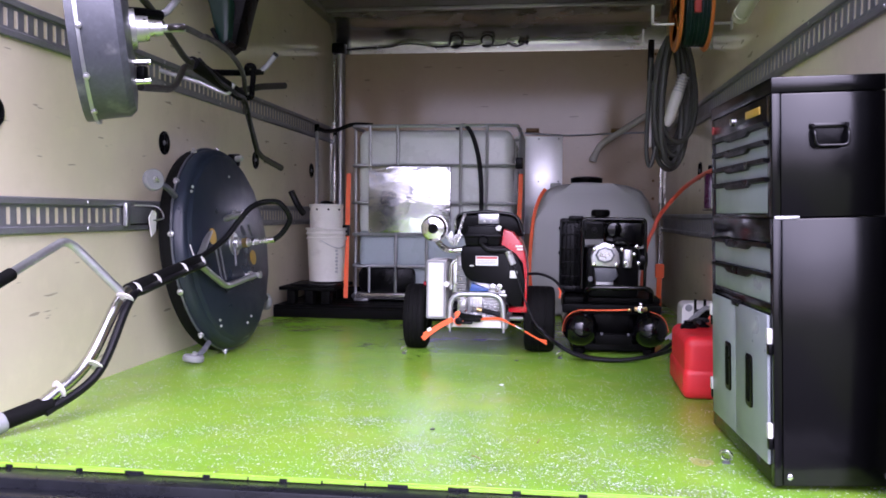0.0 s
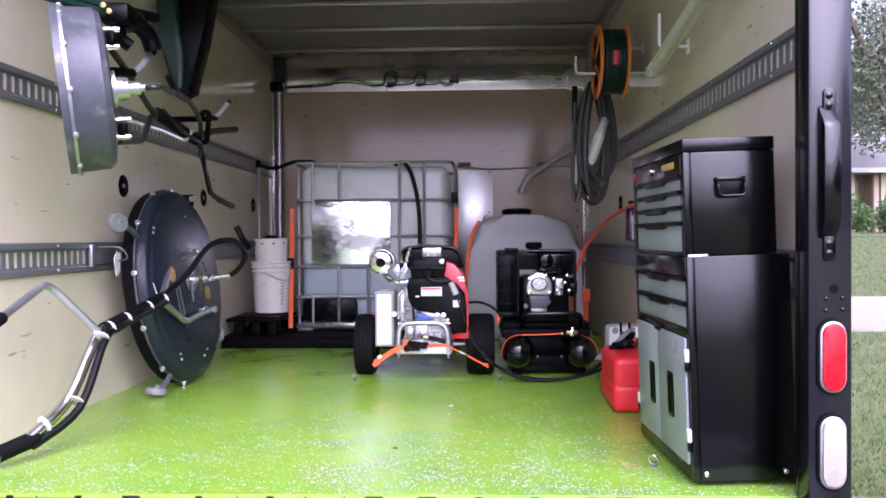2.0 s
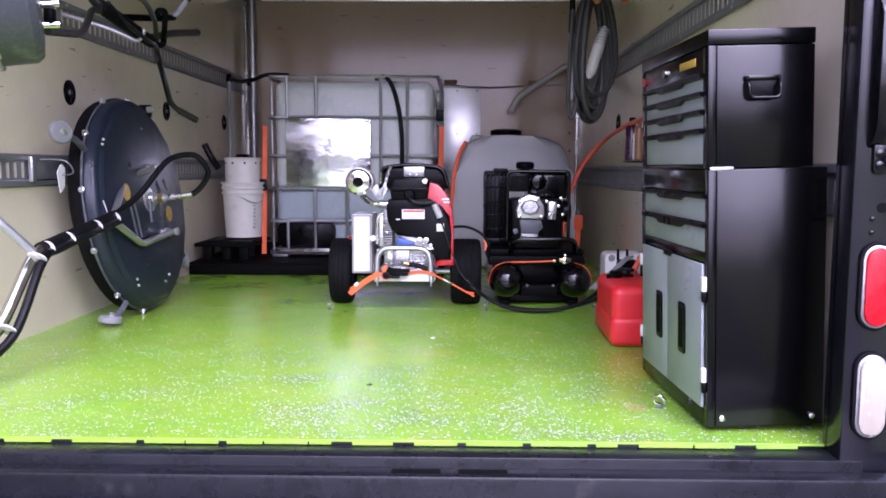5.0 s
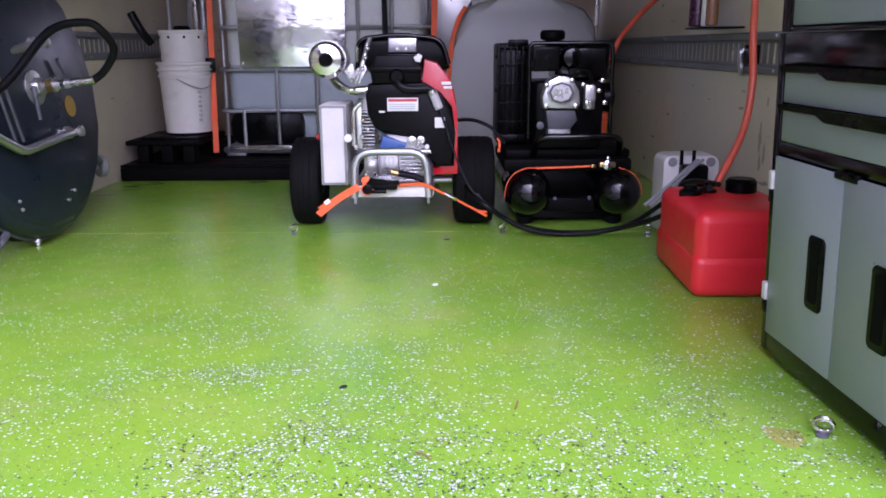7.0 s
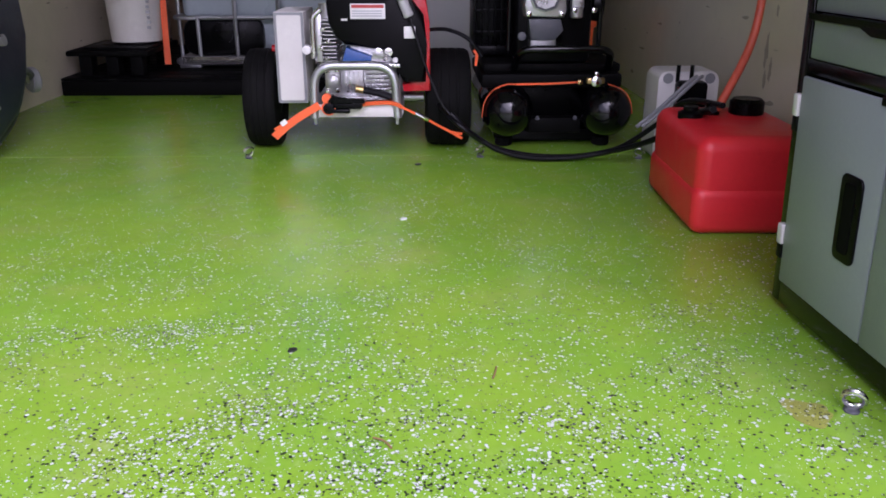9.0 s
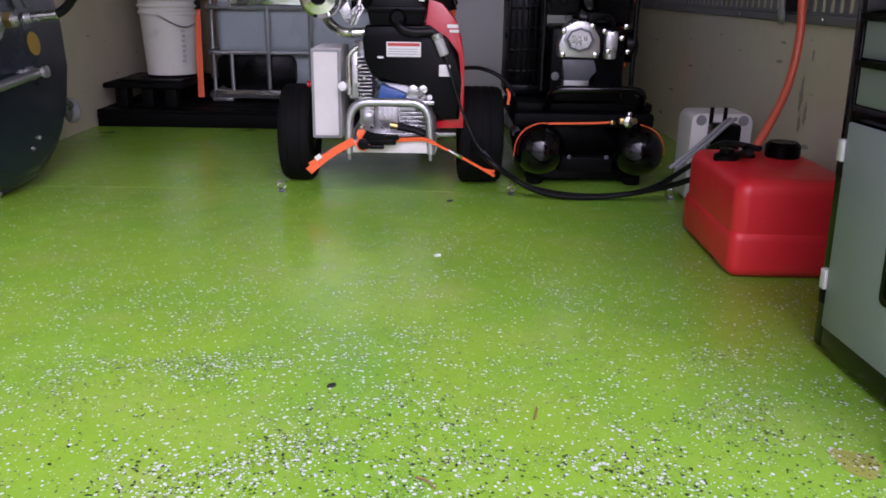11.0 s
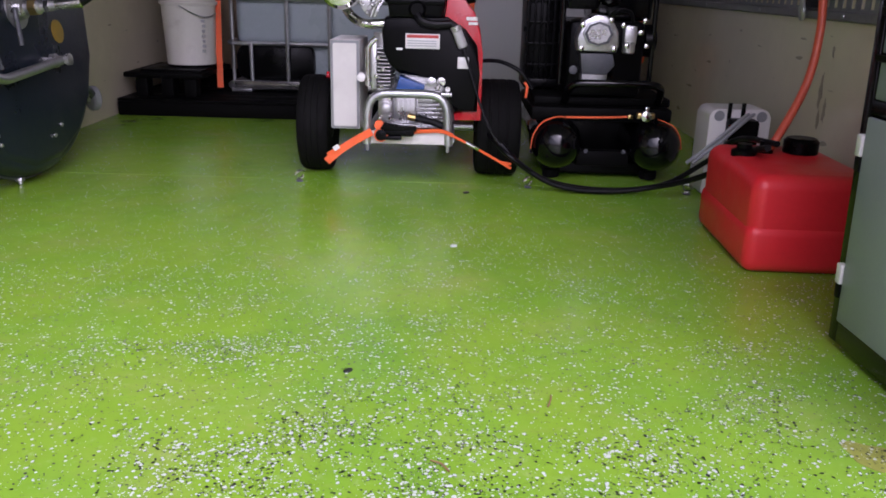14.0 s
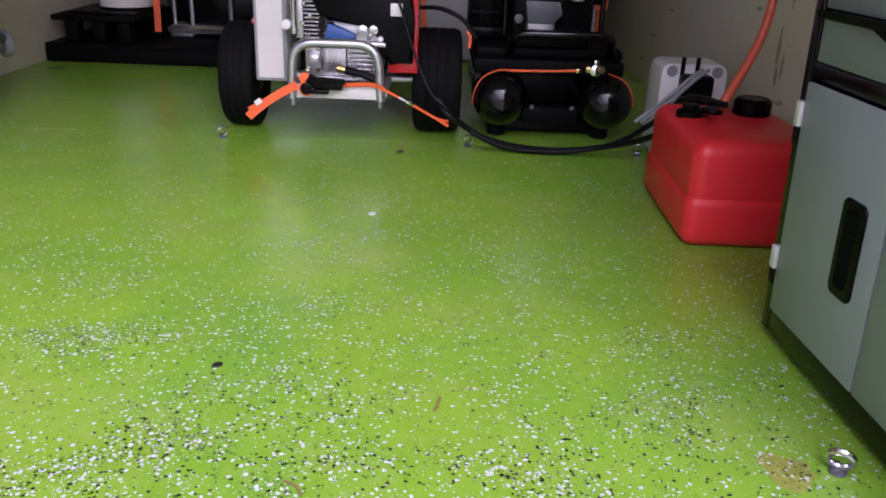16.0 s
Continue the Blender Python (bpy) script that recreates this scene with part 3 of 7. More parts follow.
# ---- floor hardware ----
def eye_bolt(x, y, rz):
    t = thing("eye_bolt", "bright steel ring bolt screwed into the floor", "ring bolt", (0, 0, 0), group="floor ring bolts", m=pose(x, y, 0, 0, 0, rz))
    part("washer", lathe(N(), (0, 0, 0), (0, 0, 1), [(0.011, 0), (0.011, 0.002), (0.006, 0.004)], 16), M_SCUFF, t)
    part("ring", torus(N(), (0, 0, 0.0195), (0, 1, 0.4), 0.0145, 0.0046, 24, 8), M_CHROME, t)
    return t


eb = eye_bolt(0.963, 2.2, -30)
copy_thing(eb, pose(-0.16, 3.69, 0, 0, 0, 35))
copy_thing(eb, pose(0.553, 3.69, 0, 0, 0, 25))
copy_thing(eb, pose(1.04, 3.66, 0, 0, 0, -20))


# ---- red fuel tank ----
def fuel_tank():
    t = thing("fuel_can", "red plastic portable fuel tank with black caps on the floor", "fuel can", (0, 0, 0), m=pose(0.97, 2.938, 0.0, 0, 0, -1.5))
    bm = N()
    box(bm, 0, 0, 0.0, 0.285, 0.41, 0.112, bevel=0.026, seg=4)
    lower = part("lower_shell", bm, M_RED, t)
    bm = N()
    box(bm, 0.001, 0.001, 0.01, 0.284, 0.409, 0.222, bevel=0.032, seg=6)
    for v in bm.verts:
        if v.co.z < 0.1:
            v.co.x, v.co.y = 0.1425 + (v.co.x - 0.1425) * 0.97, 0.205 + (v.co.y - 0.205) * 0.97
            v.co.z += 0.05
    for v in bm.verts:
        if v.co.z > 0.14:
            k = 1 - 0.03 * (v.co.z - 0.14) / 0.08
            v.co.x, v.co.y = 0.1425 + (v.co.x - 0.1425) * k, 0.205 + (v.co.y - 0.205) * k
    part("upper_shell", bm, M_RED, t)
    part("filler_cap", lathe(N(), (0.2, 0.29, 0.218), (0, 0, 1), [(0.036, 0), (0.042, 0.006), (0.042, 0.034), (0.034, 0.042), (0, 0.042)], 24), M_BLACKPL, t, "ribbed black filler cap")
    part("fitting", lathe(N(), (0.05, 0.25, 0.218), (0, 0, 1), [(0.03, 0), (0.03, 0.014), (0.018, 0.02), (0.018, 0.03), (0, 0.03)], 20), M_BLACKPL, t)
    part("fitting", lathe(N(), (0.11, 0.285, 0.218), (0, 0, 1), [(0.022, 0), (0.022, 0.012), (0.012, 0.018), (0.012, 0.032), (0, 0.032)], 20), M_BLACKPL, t)
    return t


fuel_tank()


# ---- transfer pump against the wall ----
def pump_box():
    t = thing("transfer_pump", "black diaphragm pump on a white plastic backing box", "pump", (1.14, 3.66, 0.0))
    bm = prism(N(), rounded(1.072, 0.002, 1.252, 0.268, 0.022, 5), "y", 3.63, 3.76, bevel=0.008)
    bk = part("backing_box", bm, M_WHITEPL, t)
    for x in (1.1, 1.225):
        part("hole_rim", lathe(N(), (x, 3.631, 0.248), (0, -1, 0), [(0.016, 0), (0.015, 0.003), (0.012, 0.003)], 14), M_GREYGRIP, bk)
    part("pump_head", B(1.118, 3.575, 0.12, 1.205, 3.63, 0.245, bevel=0.012), M_BLACKPL, t)
    part("motor", cyl(N(), (1.14, 3.6, 0.05), (1.14, 3.6, 0.16), 0.032, bevel=0.004), M_BLACKPL, t)
    for x, z in ((1.118, 0.182), (1.162, 0.182), (1.118, 0.228), (1.162, 0.228)):
        part("screw", lathe(N(), (x, 3.585, z), (0, -1, 0), [(0.005, 0), (0.004, 0.003)], 8), M_CHROME, t)
    for dx in (0.0, 0.016):
        part("clear_hose", tube(N(), [(1.165 + dx, 3.575, 0.262), (1.135 + dx, 3.55, 0.25), (1.07 + dx, 3.54, 0.19), (0.99 + dx, 3.53, 0.125)], 0.0055), M_GREYGRIP, t, "translucent grey hose")
    for x in (1.125, 1.165):
        part("post", cyl(N(), (x, 3.62, 0.24), (x, 3.62, 0.288), 0.006, n=10), M_BLACKPL, t)


pump_box()


# ---- pressure washer on a wheeled frame ----
def wheel(parent, x0, x1, y, z, r):
    xc, w = (x0 + x1) / 2, (x1 - x0)
    prof = [(r * 0.55, -w * 0.42), (r * 0.8, -w * 0.5), (r * 0.94, -w * 0.46), (r * 0.985, -w * 0.38), (r, -w * 0.24), (r, -w * 0.22), (r - 0.002, -w * 0.205), (r - 0.002, -w * 0.175), (r, -w * 0.16), (r, -w * 0.02), (r - 0.002, -w * 0.012), (r - 0.002, w * 0.012), (r, w * 0.02), (r, w * 0.16), (r - 0.002, w * 0.175), (r - 0.002, w * 0.205), (r, w * 0.22), (r, w * 0.24), (r * 0.985, w * 0.38), (r * 0.94, w * 0.46), (r * 0.8, w * 0.5), (r * 0.55, w * 0.42)]
    bm = lathe(N(), (xc, y, z), (1, 0, 0), prof, 40)
    ty = part("tyre", bm, M_RUBBER, parent)
    part("rim", lathe(N(), (xc, y, z), (1, 0, 0), [(0.012, -w * 0.5), (r * 0.2, -w * 0.46), (r * 0.5, -w * 0.36), (r * 0.56, -w * 0.4), (r * 0.56, w * 0.4), (r * 0.5, w * 0.36), (r * 0.2, w * 0.46), (0.012, w * 0.5)], 28), M_BLACKPL, ty)


def pressure_washer():
    t = thing("pressure_washer", "petrol pressure washer with red cowl, chrome muffler and rubber wheels", "pressure washer", (0.15, 3.88, 0.0))
    wheel(t, -0.18, -0.076, 3.88, 0.155, 0.155)
    wheel(t, 0.385, 0.528, 3.88, 0.155, 0.155)
    part("axle", cyl(N(), (-0.08, 3.88, 0.155), (0.38, 3.88, 0.155), 0.014), M_STEEL, t)
    # tubular front guard with a bent tray
    g = part("front_guard", bent(N(), [(0.058, 3.62, 0.138), (0.062, 3.62, 0.289), (0.294, 3.62, 0.289), (0.302, 3.62, 0.138)], 0.013, fillet=0.06), M_STEEL, t, "bent silver tube guard")
    part("tray", B(0.06, 3.622, 0.148, 0.3, 3.95, 0.154, bevel=0.002), M_STEEL, g)
    part("tray_lip", B(0.066, 3.618, 0.14, 0.294, 3.621, 0.178, bevel=0.001), M_WHITEPL, g, "pale sheet lip")
    for x in (0.06, 0.3):
        part("foot_stub", cyl(N(), (x, 3.62, 0.118), (x, 3.62, 0.14), 0.005, n=8), M_STEEL, g)
    for x in (0.052, 0.306):
        part("side_rail", bent(N(), [(x, 3.63, 0.152), (x, 4.25, 0.152), (x, 4.3, 0.3)], 0.013), M_STEEL, t)
    # white side box
    bx = part("side_box", B(-0.068, 3.75, 0.158, 0.024, 3.98, 0.43, bevel=0.005), M_WHITEPL, t, "white enclosed belt box")
    part("rim_edge", prism(N(), rounded(-0.066, 0.16, 0.022, 0.428, 0.004, 2), "y", 3.746, 3.75), M_RAIL, bx)
    part("panel", prism(N(), rounded(-0.058, 0.168, 0.014, 0.42, 0.004, 2), "y", 3.743, 3.7465), M_WHITEPL, bx)
    part("red_knob", lathe(N(), (-0.085, 3.86, 0.31), (-1, 0, 0), [(0.012, 0), (0.014, 0.01), (0.0, 0.014)], 12), M_REDPAINT, bx)
    # engine block, fins, crankcase
    blk = N()
    box(blk, 0.09, 3.72, 0.17, 0.29, 4.0, 0.275, bevel=0.014)
    box(blk, 0.16, 3.73, 0.275, 0.305, 3.95, 0.335, bevel=0.006)
    part("crankcase", blk, M_CAST, t)
    for k in range(12):
        part("cooling_fin", B(0.058 + 0.001 * (k % 3), 3.712, 0.288 + k * 0.0108, 0.122 - 0.002 * (k % 2), 3.93, 0.292 + k * 0.0108, bevel=0.001, seg=1), M_CAST, t)
    part("valve_strip", B(0.064, 3.7, 0.29, 0.08, 3.715, 0.43, bevel=0.003), M_CAST, t)
    part("base_flange", B(0.075, 3.695, 0.272, 0.31, 3.73, 0.284, bevel=0.003), M_CAST, t)
    part("sump_plug", lathe(N(), (0.245, 3.7, 0.315), (0, -1, 0), [(0.016, 0), (0.016, 0.008), (0.009, 0.01), (0, 0.01)], 8), M_CAST, t)
    part("sump_plug", lathe(N(), (0.275, 3.7, 0.318), (0, -1, 0), [(0.013, 0), (0.013, 0.008), (0, 0.01)], 8), M_CHROME, t)
    part("pump_flange", B(0.075, 3.7, 0.176, 0.29, 3.73, 0.186, bevel=0.003), M_CAST, t)
    part("cylinder", cyl(N(), (0.09, 3.82, 0.27), (0.09, 3.82, 0.45), 0.03), M_CAST, t)
    for z in (0.21, 0.223, 0.236, 0.249, 0.262):
        part("pump_rib", B(0.205, 3.69, z - 0.003, 0.285, 3.72, z + 0.003, bevel=0.001), M_CAST, t)
    part("pump_head", B(0.085, 3.69, 0.195, 0.13, 3.73, 0.275, bevel=0.008), M_CAST, t)
    part("pump_cover", B(0.135, 3.7, 0.196, 0.2, 3.726, 0.27, bevel=0.006), M_CAST, t)
    for x in (0.143, 0.156, 0.169, 0.182):
        part("pump_rib", B(x, 3.694, 0.202, x + 0.006, 3.701, 0.262, bevel=0.001), M_CAST, t)
    part("pump_port", lathe(N(), (0.108, 3.692, 0.235), (0, -1, 0), [(0.02, 0), (0.02, 0.012), (0.012, 0.016), (0, 0.016)], 16), M_CAST, t)
    for x, z in ((0.092, 0.205), (0.122, 0.205), (0.092, 0.265), (0.122, 0.265), (0.095, 0.3), (0.265, 0.3), (0.08, 0.33), (0.06, 0.48), (0.1, 0.35), (0.085, 0.385), (0.142, 0.285), (0.2, 0.205)):
        part("bolt", lathe(N(), (x, 3.69, z), (0, -1, 0), [(0.007, 0), (0.007, 0.005), (0.004, 0.007)], 8), M_CHROME, t)
    part("gauge_cap", lathe(N(), (0.295, 3.7, 0.295), (0, -1, 0), [(0.008, 0), (0.008, 0.012), (0, 0.014)], 12), M_LABEL, t)
    part("blue_cover", prism(N(), [(0.136, 0.285), (0.22, 0.28), (0.226, 0.306), (0.15, 0.332)], "y", 3.69, 3.75, bevel=0.004), M_BLUE, t, "blue plastic cap")
    part("oil_pipe", bent(N(), [(0.055, 3.7, 0.3), (0.055, 3.7, 0.42), (0.08, 3.7, 0.44)], 0.009, fillet=0.02), M_CHROME, t)
    part("white_cap", lathe(N(), (0.034, 3.72, 0.325), (0, -1, 0), [(0.013, 0), (0.013, 0.03), (0, 0.034)], 14, sx=1.0), M_LABEL, t)
    # black shroud and blower housing
    sh = prism(N(), [(0.104, 0.5), (0.094, 0.46), (0.1, 0.4), (0.118, 0.362), (0.148, 0.338), (0.265, 0.336), (0.285, 0.3), (0.306, 0.255), (0.318, 0.226), (0.386, 0.228), (0.39, 0.34), (0.38, 0.425), (0.345, 0.47), (0.29, 0.505)], "y", 3.7, 3.92, bevel=0.012)
    part("blower_housing", sh, M_BLACKPL, t, "matt black blower housing")
    part("carburettor_cover", prism(N(), [(0.118, 0.5), (0.11, 0.54), (0.13, 0.594), (0.268, 0.594), (0.284, 0.54), (0.272, 0.5)], "y", 3.7, 3.86, bevel=0.012), M_BLACKPL, t)
    part("cover_lip", B(0.112, 3.692, 0.538, 0.282, 3.71, 0.556, bevel=0.005), M_BLACKPL, t)
    part("cover_knob", lathe(N(), (0.2, 3.705, 0.525), (0, -1, 0), [(0.026, 0), (0.026, 0.018), (0.018, 0.024), (0, 0.024)], 20), M_BLACKPL, t)
    part("intake_hose", tube(N(), [(0.2, 3.685, 0.51), (0.215, 3.675, 0.492), (0.25, 3.68, 0.484), (0.3, 3.69, 0.486)], 0.013), M_HOSE, t)
    part("rear_cover", prism(N(), [(0.06, 0.57), (0.065, 0.64), (0.1, 0.652), (0.33, 0.652), (0.37, 0.6), (0.375, 0.545), (0.3, 0.53), (0.1, 0.53)], "y", 3.87, 4.12, bevel=0.02), M_BLACKPL, t)
    part("hoop", bent(N(), [(0.055, 3.86, 0.52), (0.058, 3.86, 0.645), (0.2, 3.86, 0.66), (0.345, 3.86, 0.645), (0.372, 3.86, 0.56)], 0.008, fillet=0.04), M_BLACKPAINT, t)
    part("grey_bracket", B(0.165, 3.83, 0.6, 0.262, 3.87, 0.648, bevel=0.004), M_STEEL, t)
    for x in (0.195, 0.225):
        part("bolt", lathe(N(), (x, 3.832, 0.612), (0, -1, 0), [(0.005, 0), (0.005, 0.004)], 8), M_CHROME, t)
    part("white_clip", prism(N(), [(0.254, 0.585), (0.27, 0.598), (0.284, 0.59), (0.276, 0.57), (0.262, 0.572)], "y", 3.685, 3.7, bevel=0.002), M_LABEL, t)
    # red cowl
    red = prism(N(), [(0.28, 0.5), (0.29, 0.578), (0.33, 0.566), (0.37, 0.52), (0.388, 0.47), (0.398, 0.4), (0.4, 0.2), (0.318, 0.198), (0.314, 0.222), (0.372, 0.228), (0.376, 0.33), (0.36, 0.405), (0.322, 0.455), (0.286, 0.5)], "y", 3.72, 4.05, bevel=0.006)
    rc = part("red_cowl", red, M_REDPAINT, t, "glossy red engine cowl")
    part("print_bar", B(0.345, 3.716, 0.497, 0.378, 3.7195, 0.507), M_LABEL, rc)
    part("print_bar", B(0.352, 3.716, 0.484, 0.38, 3.7195, 0.492), M_LABEL, rc)
    lb = part("label", B(0.166, 3.695, 0.413, 0.268, 3.6995, 0.456, bevel=0.001), M_LABEL, t)
    part("print_bar", B(0.17, 3.6935, 0.444, 0.264, 3.6948, 0.453), M_REDINK, lb)
    for z in (0.434, 0.427, 0.42):
        part("print_bar", B(0.172, 3.6935, z, 0.258, 3.6948, z + 0.003), M_INK, lb)
    part("small_label", B(0.322, 3.69, 0.358, 0.356, 3.6965, 0.392, bevel=0.002), M_LABEL, t)
    part("print_bar", B(0.139, 3.696, 0.408, 0.157, 3.6995, 0.414), M_LABEL, t)
    part("fuel_filter", cyl(N(), (0.318, 3.685, 0.468), (0.338, 3.685, 0.42), 0.0145, bevel=0.003), M_TANK, t, "clear inline fuel filter")
    part("filter_cap", cyl(N(), (0.313, 3.685, 0.48), (0.318, 3.685, 0.468), 0.016, 0.0155), M_CAST, t)
    # muffler and exhaust pipe
    mu = part("muffler", lathe(N(), (-0.037, 3.74, 0.578), (0, 1, 0), [(0.022, 0.006), (0.024, 0.0), (0.05, 0.008), (0.06, 0.022), (0.06, 0.2), (0.04, 0.225), (0, 0.23)], 34), M_CHROME, t, "round chrome muffler")
    # black disc before the closed end, painting the shade in the pipe mouth
    part("outlet", lathe(N(), (-0.037, 3.738, 0.578), (0, 1, 0), [(0.021, 0), (0.021, 0.02)], 20), M_DARK, mu)
    part("clamp", lathe(N(), (-0.037, 3.79, 0.578), (0, 1, 0), [(0.063, 0), (0.063, 0.014)], 32), M_CAST, mu)
    part("exhaust_pipe", tube(N(), [(-0.03, 3.83, 0.52), (0.0, 3.78, 0.495), (0.04, 3.75, 0.478), (0.1, 3.75, 0.48)], 0.014, 14), M_CHROME, t)
    part("muffler_bracket", prism(N(), [(0.02, 0.54), (0.05, 0.57), (0.06, 0.53), (0.04, 0.51)], "y", 3.75, 3.77, bevel=0.002), M_CAST, t)
    part("linkage", tube(N(), [(0.06, 3.72, 0.5), (0.085, 3.72, 0.56), (0.1, 3.74, 0.62), (0.11, 3.76, 0.645)], 0.007), M_CAST, t)
    for x, z in ((0.068, 0.535), (0.088, 0.55), (0.098, 0.585), (0.052, 0.512), (0.105, 0.615)):
        part("nut", lathe(N(), (x, 3.712, z), (0, -1, 0), [(0.008, 0), (0.008, 0.008), (0.004, 0.012)], 6), M_CAST, t)
    part("lever_plate", prism(N(), [(0.052, 0.5), (0.05, 0.525), (0.068, 0.55), (0.092, 0.566), (0.1, 0.545), (0.082, 0.52), (0.078, 0.5)], "y", 3.72, 3.728, bevel=0.002), M_CAST, t)
    part("spring", tube(N(), [(0.07 + 0.006 * math.cos(k * 1.6), 3.71 + 0.006 * math.sin(k * 1.6), 0.57 + k * 0.0022) for k in range(24)], 0.0016, 6), M_CHROME, t)
    part("throttle_cable", tube(N(), [(0.338, 3.685, 0.42), (0.347, 3.68, 0.395), (0.37, 3.67, 0.325), (0.395, 3.66, 0.255), (0.435, 3.64, 0.17), (0.49, 3.625, 0.11)], 0.0035), M_HOSE, t)
    part("gun_hose", tube(N(), [(0.2, 3.66, 0.212), (0.25, 3.65, 0.204), (0.285, 3.645, 0.192)], 0.011), M_HOSE, t)
    part("coupler", cyl(N(), (0.178, 3.66, 0.216), (0.2, 3.66, 0.212), 0.011), M_BRASS, t)


pressure_washer()


def ratchet_strap():
    t = thing("ratchet_strap", "orange webbing strap with a black ratchet across the washer frame", "strap", (0.15, 3.62, 0.02))
    part("webbing", ribbon(N(), [(-0.058, 3.585, 0.088), (-0.045, 3.585, 0.1), (-0.01, 3.59, 0.128), (0.03, 3.595, 0.154), (0.075, 3.6, 0.178)], 0.023, 0.002, (-0.5, -0.15, 0.85)), M_ORANGE, t)
    part("loose_end", ribbon(N(), [(-0.054, 3.583, 0.108), (-0.03, 3.584, 0.122), (-0.012, 3.586, 0.132)], 0.016, 0.002, (-0.4, -0.3, 0.85)), M_ORANGE, t)
    part("sewn_tag", ribbon(N(), [(-0.036, 3.58, 0.126), (-0.02, 3.581, 0.137)], 0.014, 0.002, (-0.5, -0.15, 0.85)), M_LABEL, t)
    part("webbing", ribbon(N(), [(0.17, 3.6, 0.178), (0.22, 3.605, 0.182), (0.28, 3.605, 0.184), (0.315, 3.6, 0.172)], 0.012, 0.002, (0, -0.3, 1)), M_ORANGE, t)
    part("webbing", ribbon(N(), [(0.315, 3.6, 0.172), (0.38, 3.61, 0.138), (0.43, 3.615, 0.11), (0.462, 3.62, 0.092)], 0.007, 0.003, (0, -0.3, 1)), M_ORANGE, t)
    for dz in (0.0, 0.014):
        part("loose_end", ribbon(N(), [(0.458, 3.62, 0.094), (0.475, 3.612, 0.086 + dz * 0.4), (0.492, 3.61, 0.076 + dz)], 0.008, 0.002, (0.2, -0.3, 1)), M_ORANGE, t)
    part("hook", tube(N(), [(0.355, 3.605, 0.153), (0.375, 3.6, 0.143), (0.392, 3.605, 0.133)], 0.006), M_CHROME, t)
    r = part("ratchet", B(0.1, 3.585, 0.168, 0.2, 3.604, 0.19, bevel=0.006), M_BLACKPL, t, "black ratchet buckle")
    part("handle", prism(N(), [(0.1, 0.19), (0.115, 0.212), (0.13, 0.2), (0.205, 0.2), (0.208, 0.186), (0.12, 0.184)], "y", 3.58, 3.598, bevel=0.003), M_BLACKPL, r)
    part("lever", B(0.11, 3.578, 0.158, 0.165, 3.59, 0.17, bevel=0.004), M_BLACKPL, r)
    part("drum", lathe(N(), (0.103, 3.583, 0.172), (0, -1, 0), [(0.016, -0.02), (0.016, 0.004), (0.008, 0.006), (0, 0.006)], 18), M_BLACKPL, r)
    part("wound_webbing", lathe(N(), (0.103, 3.59, 0.172), (0, -1, 0), [(0.021, -0.012), (0.021, 0.004), (0, 0.005)], 18), M_ORANGE, r)
    part("wound_webbing", lathe(N(), (0.098, 3.59, 0.2), (0, -1, 0), [(0.014, -0.012), (0.014, 0.006), (0, 0.008)], 14), M_ORANGE, r)


ratchet_strap()


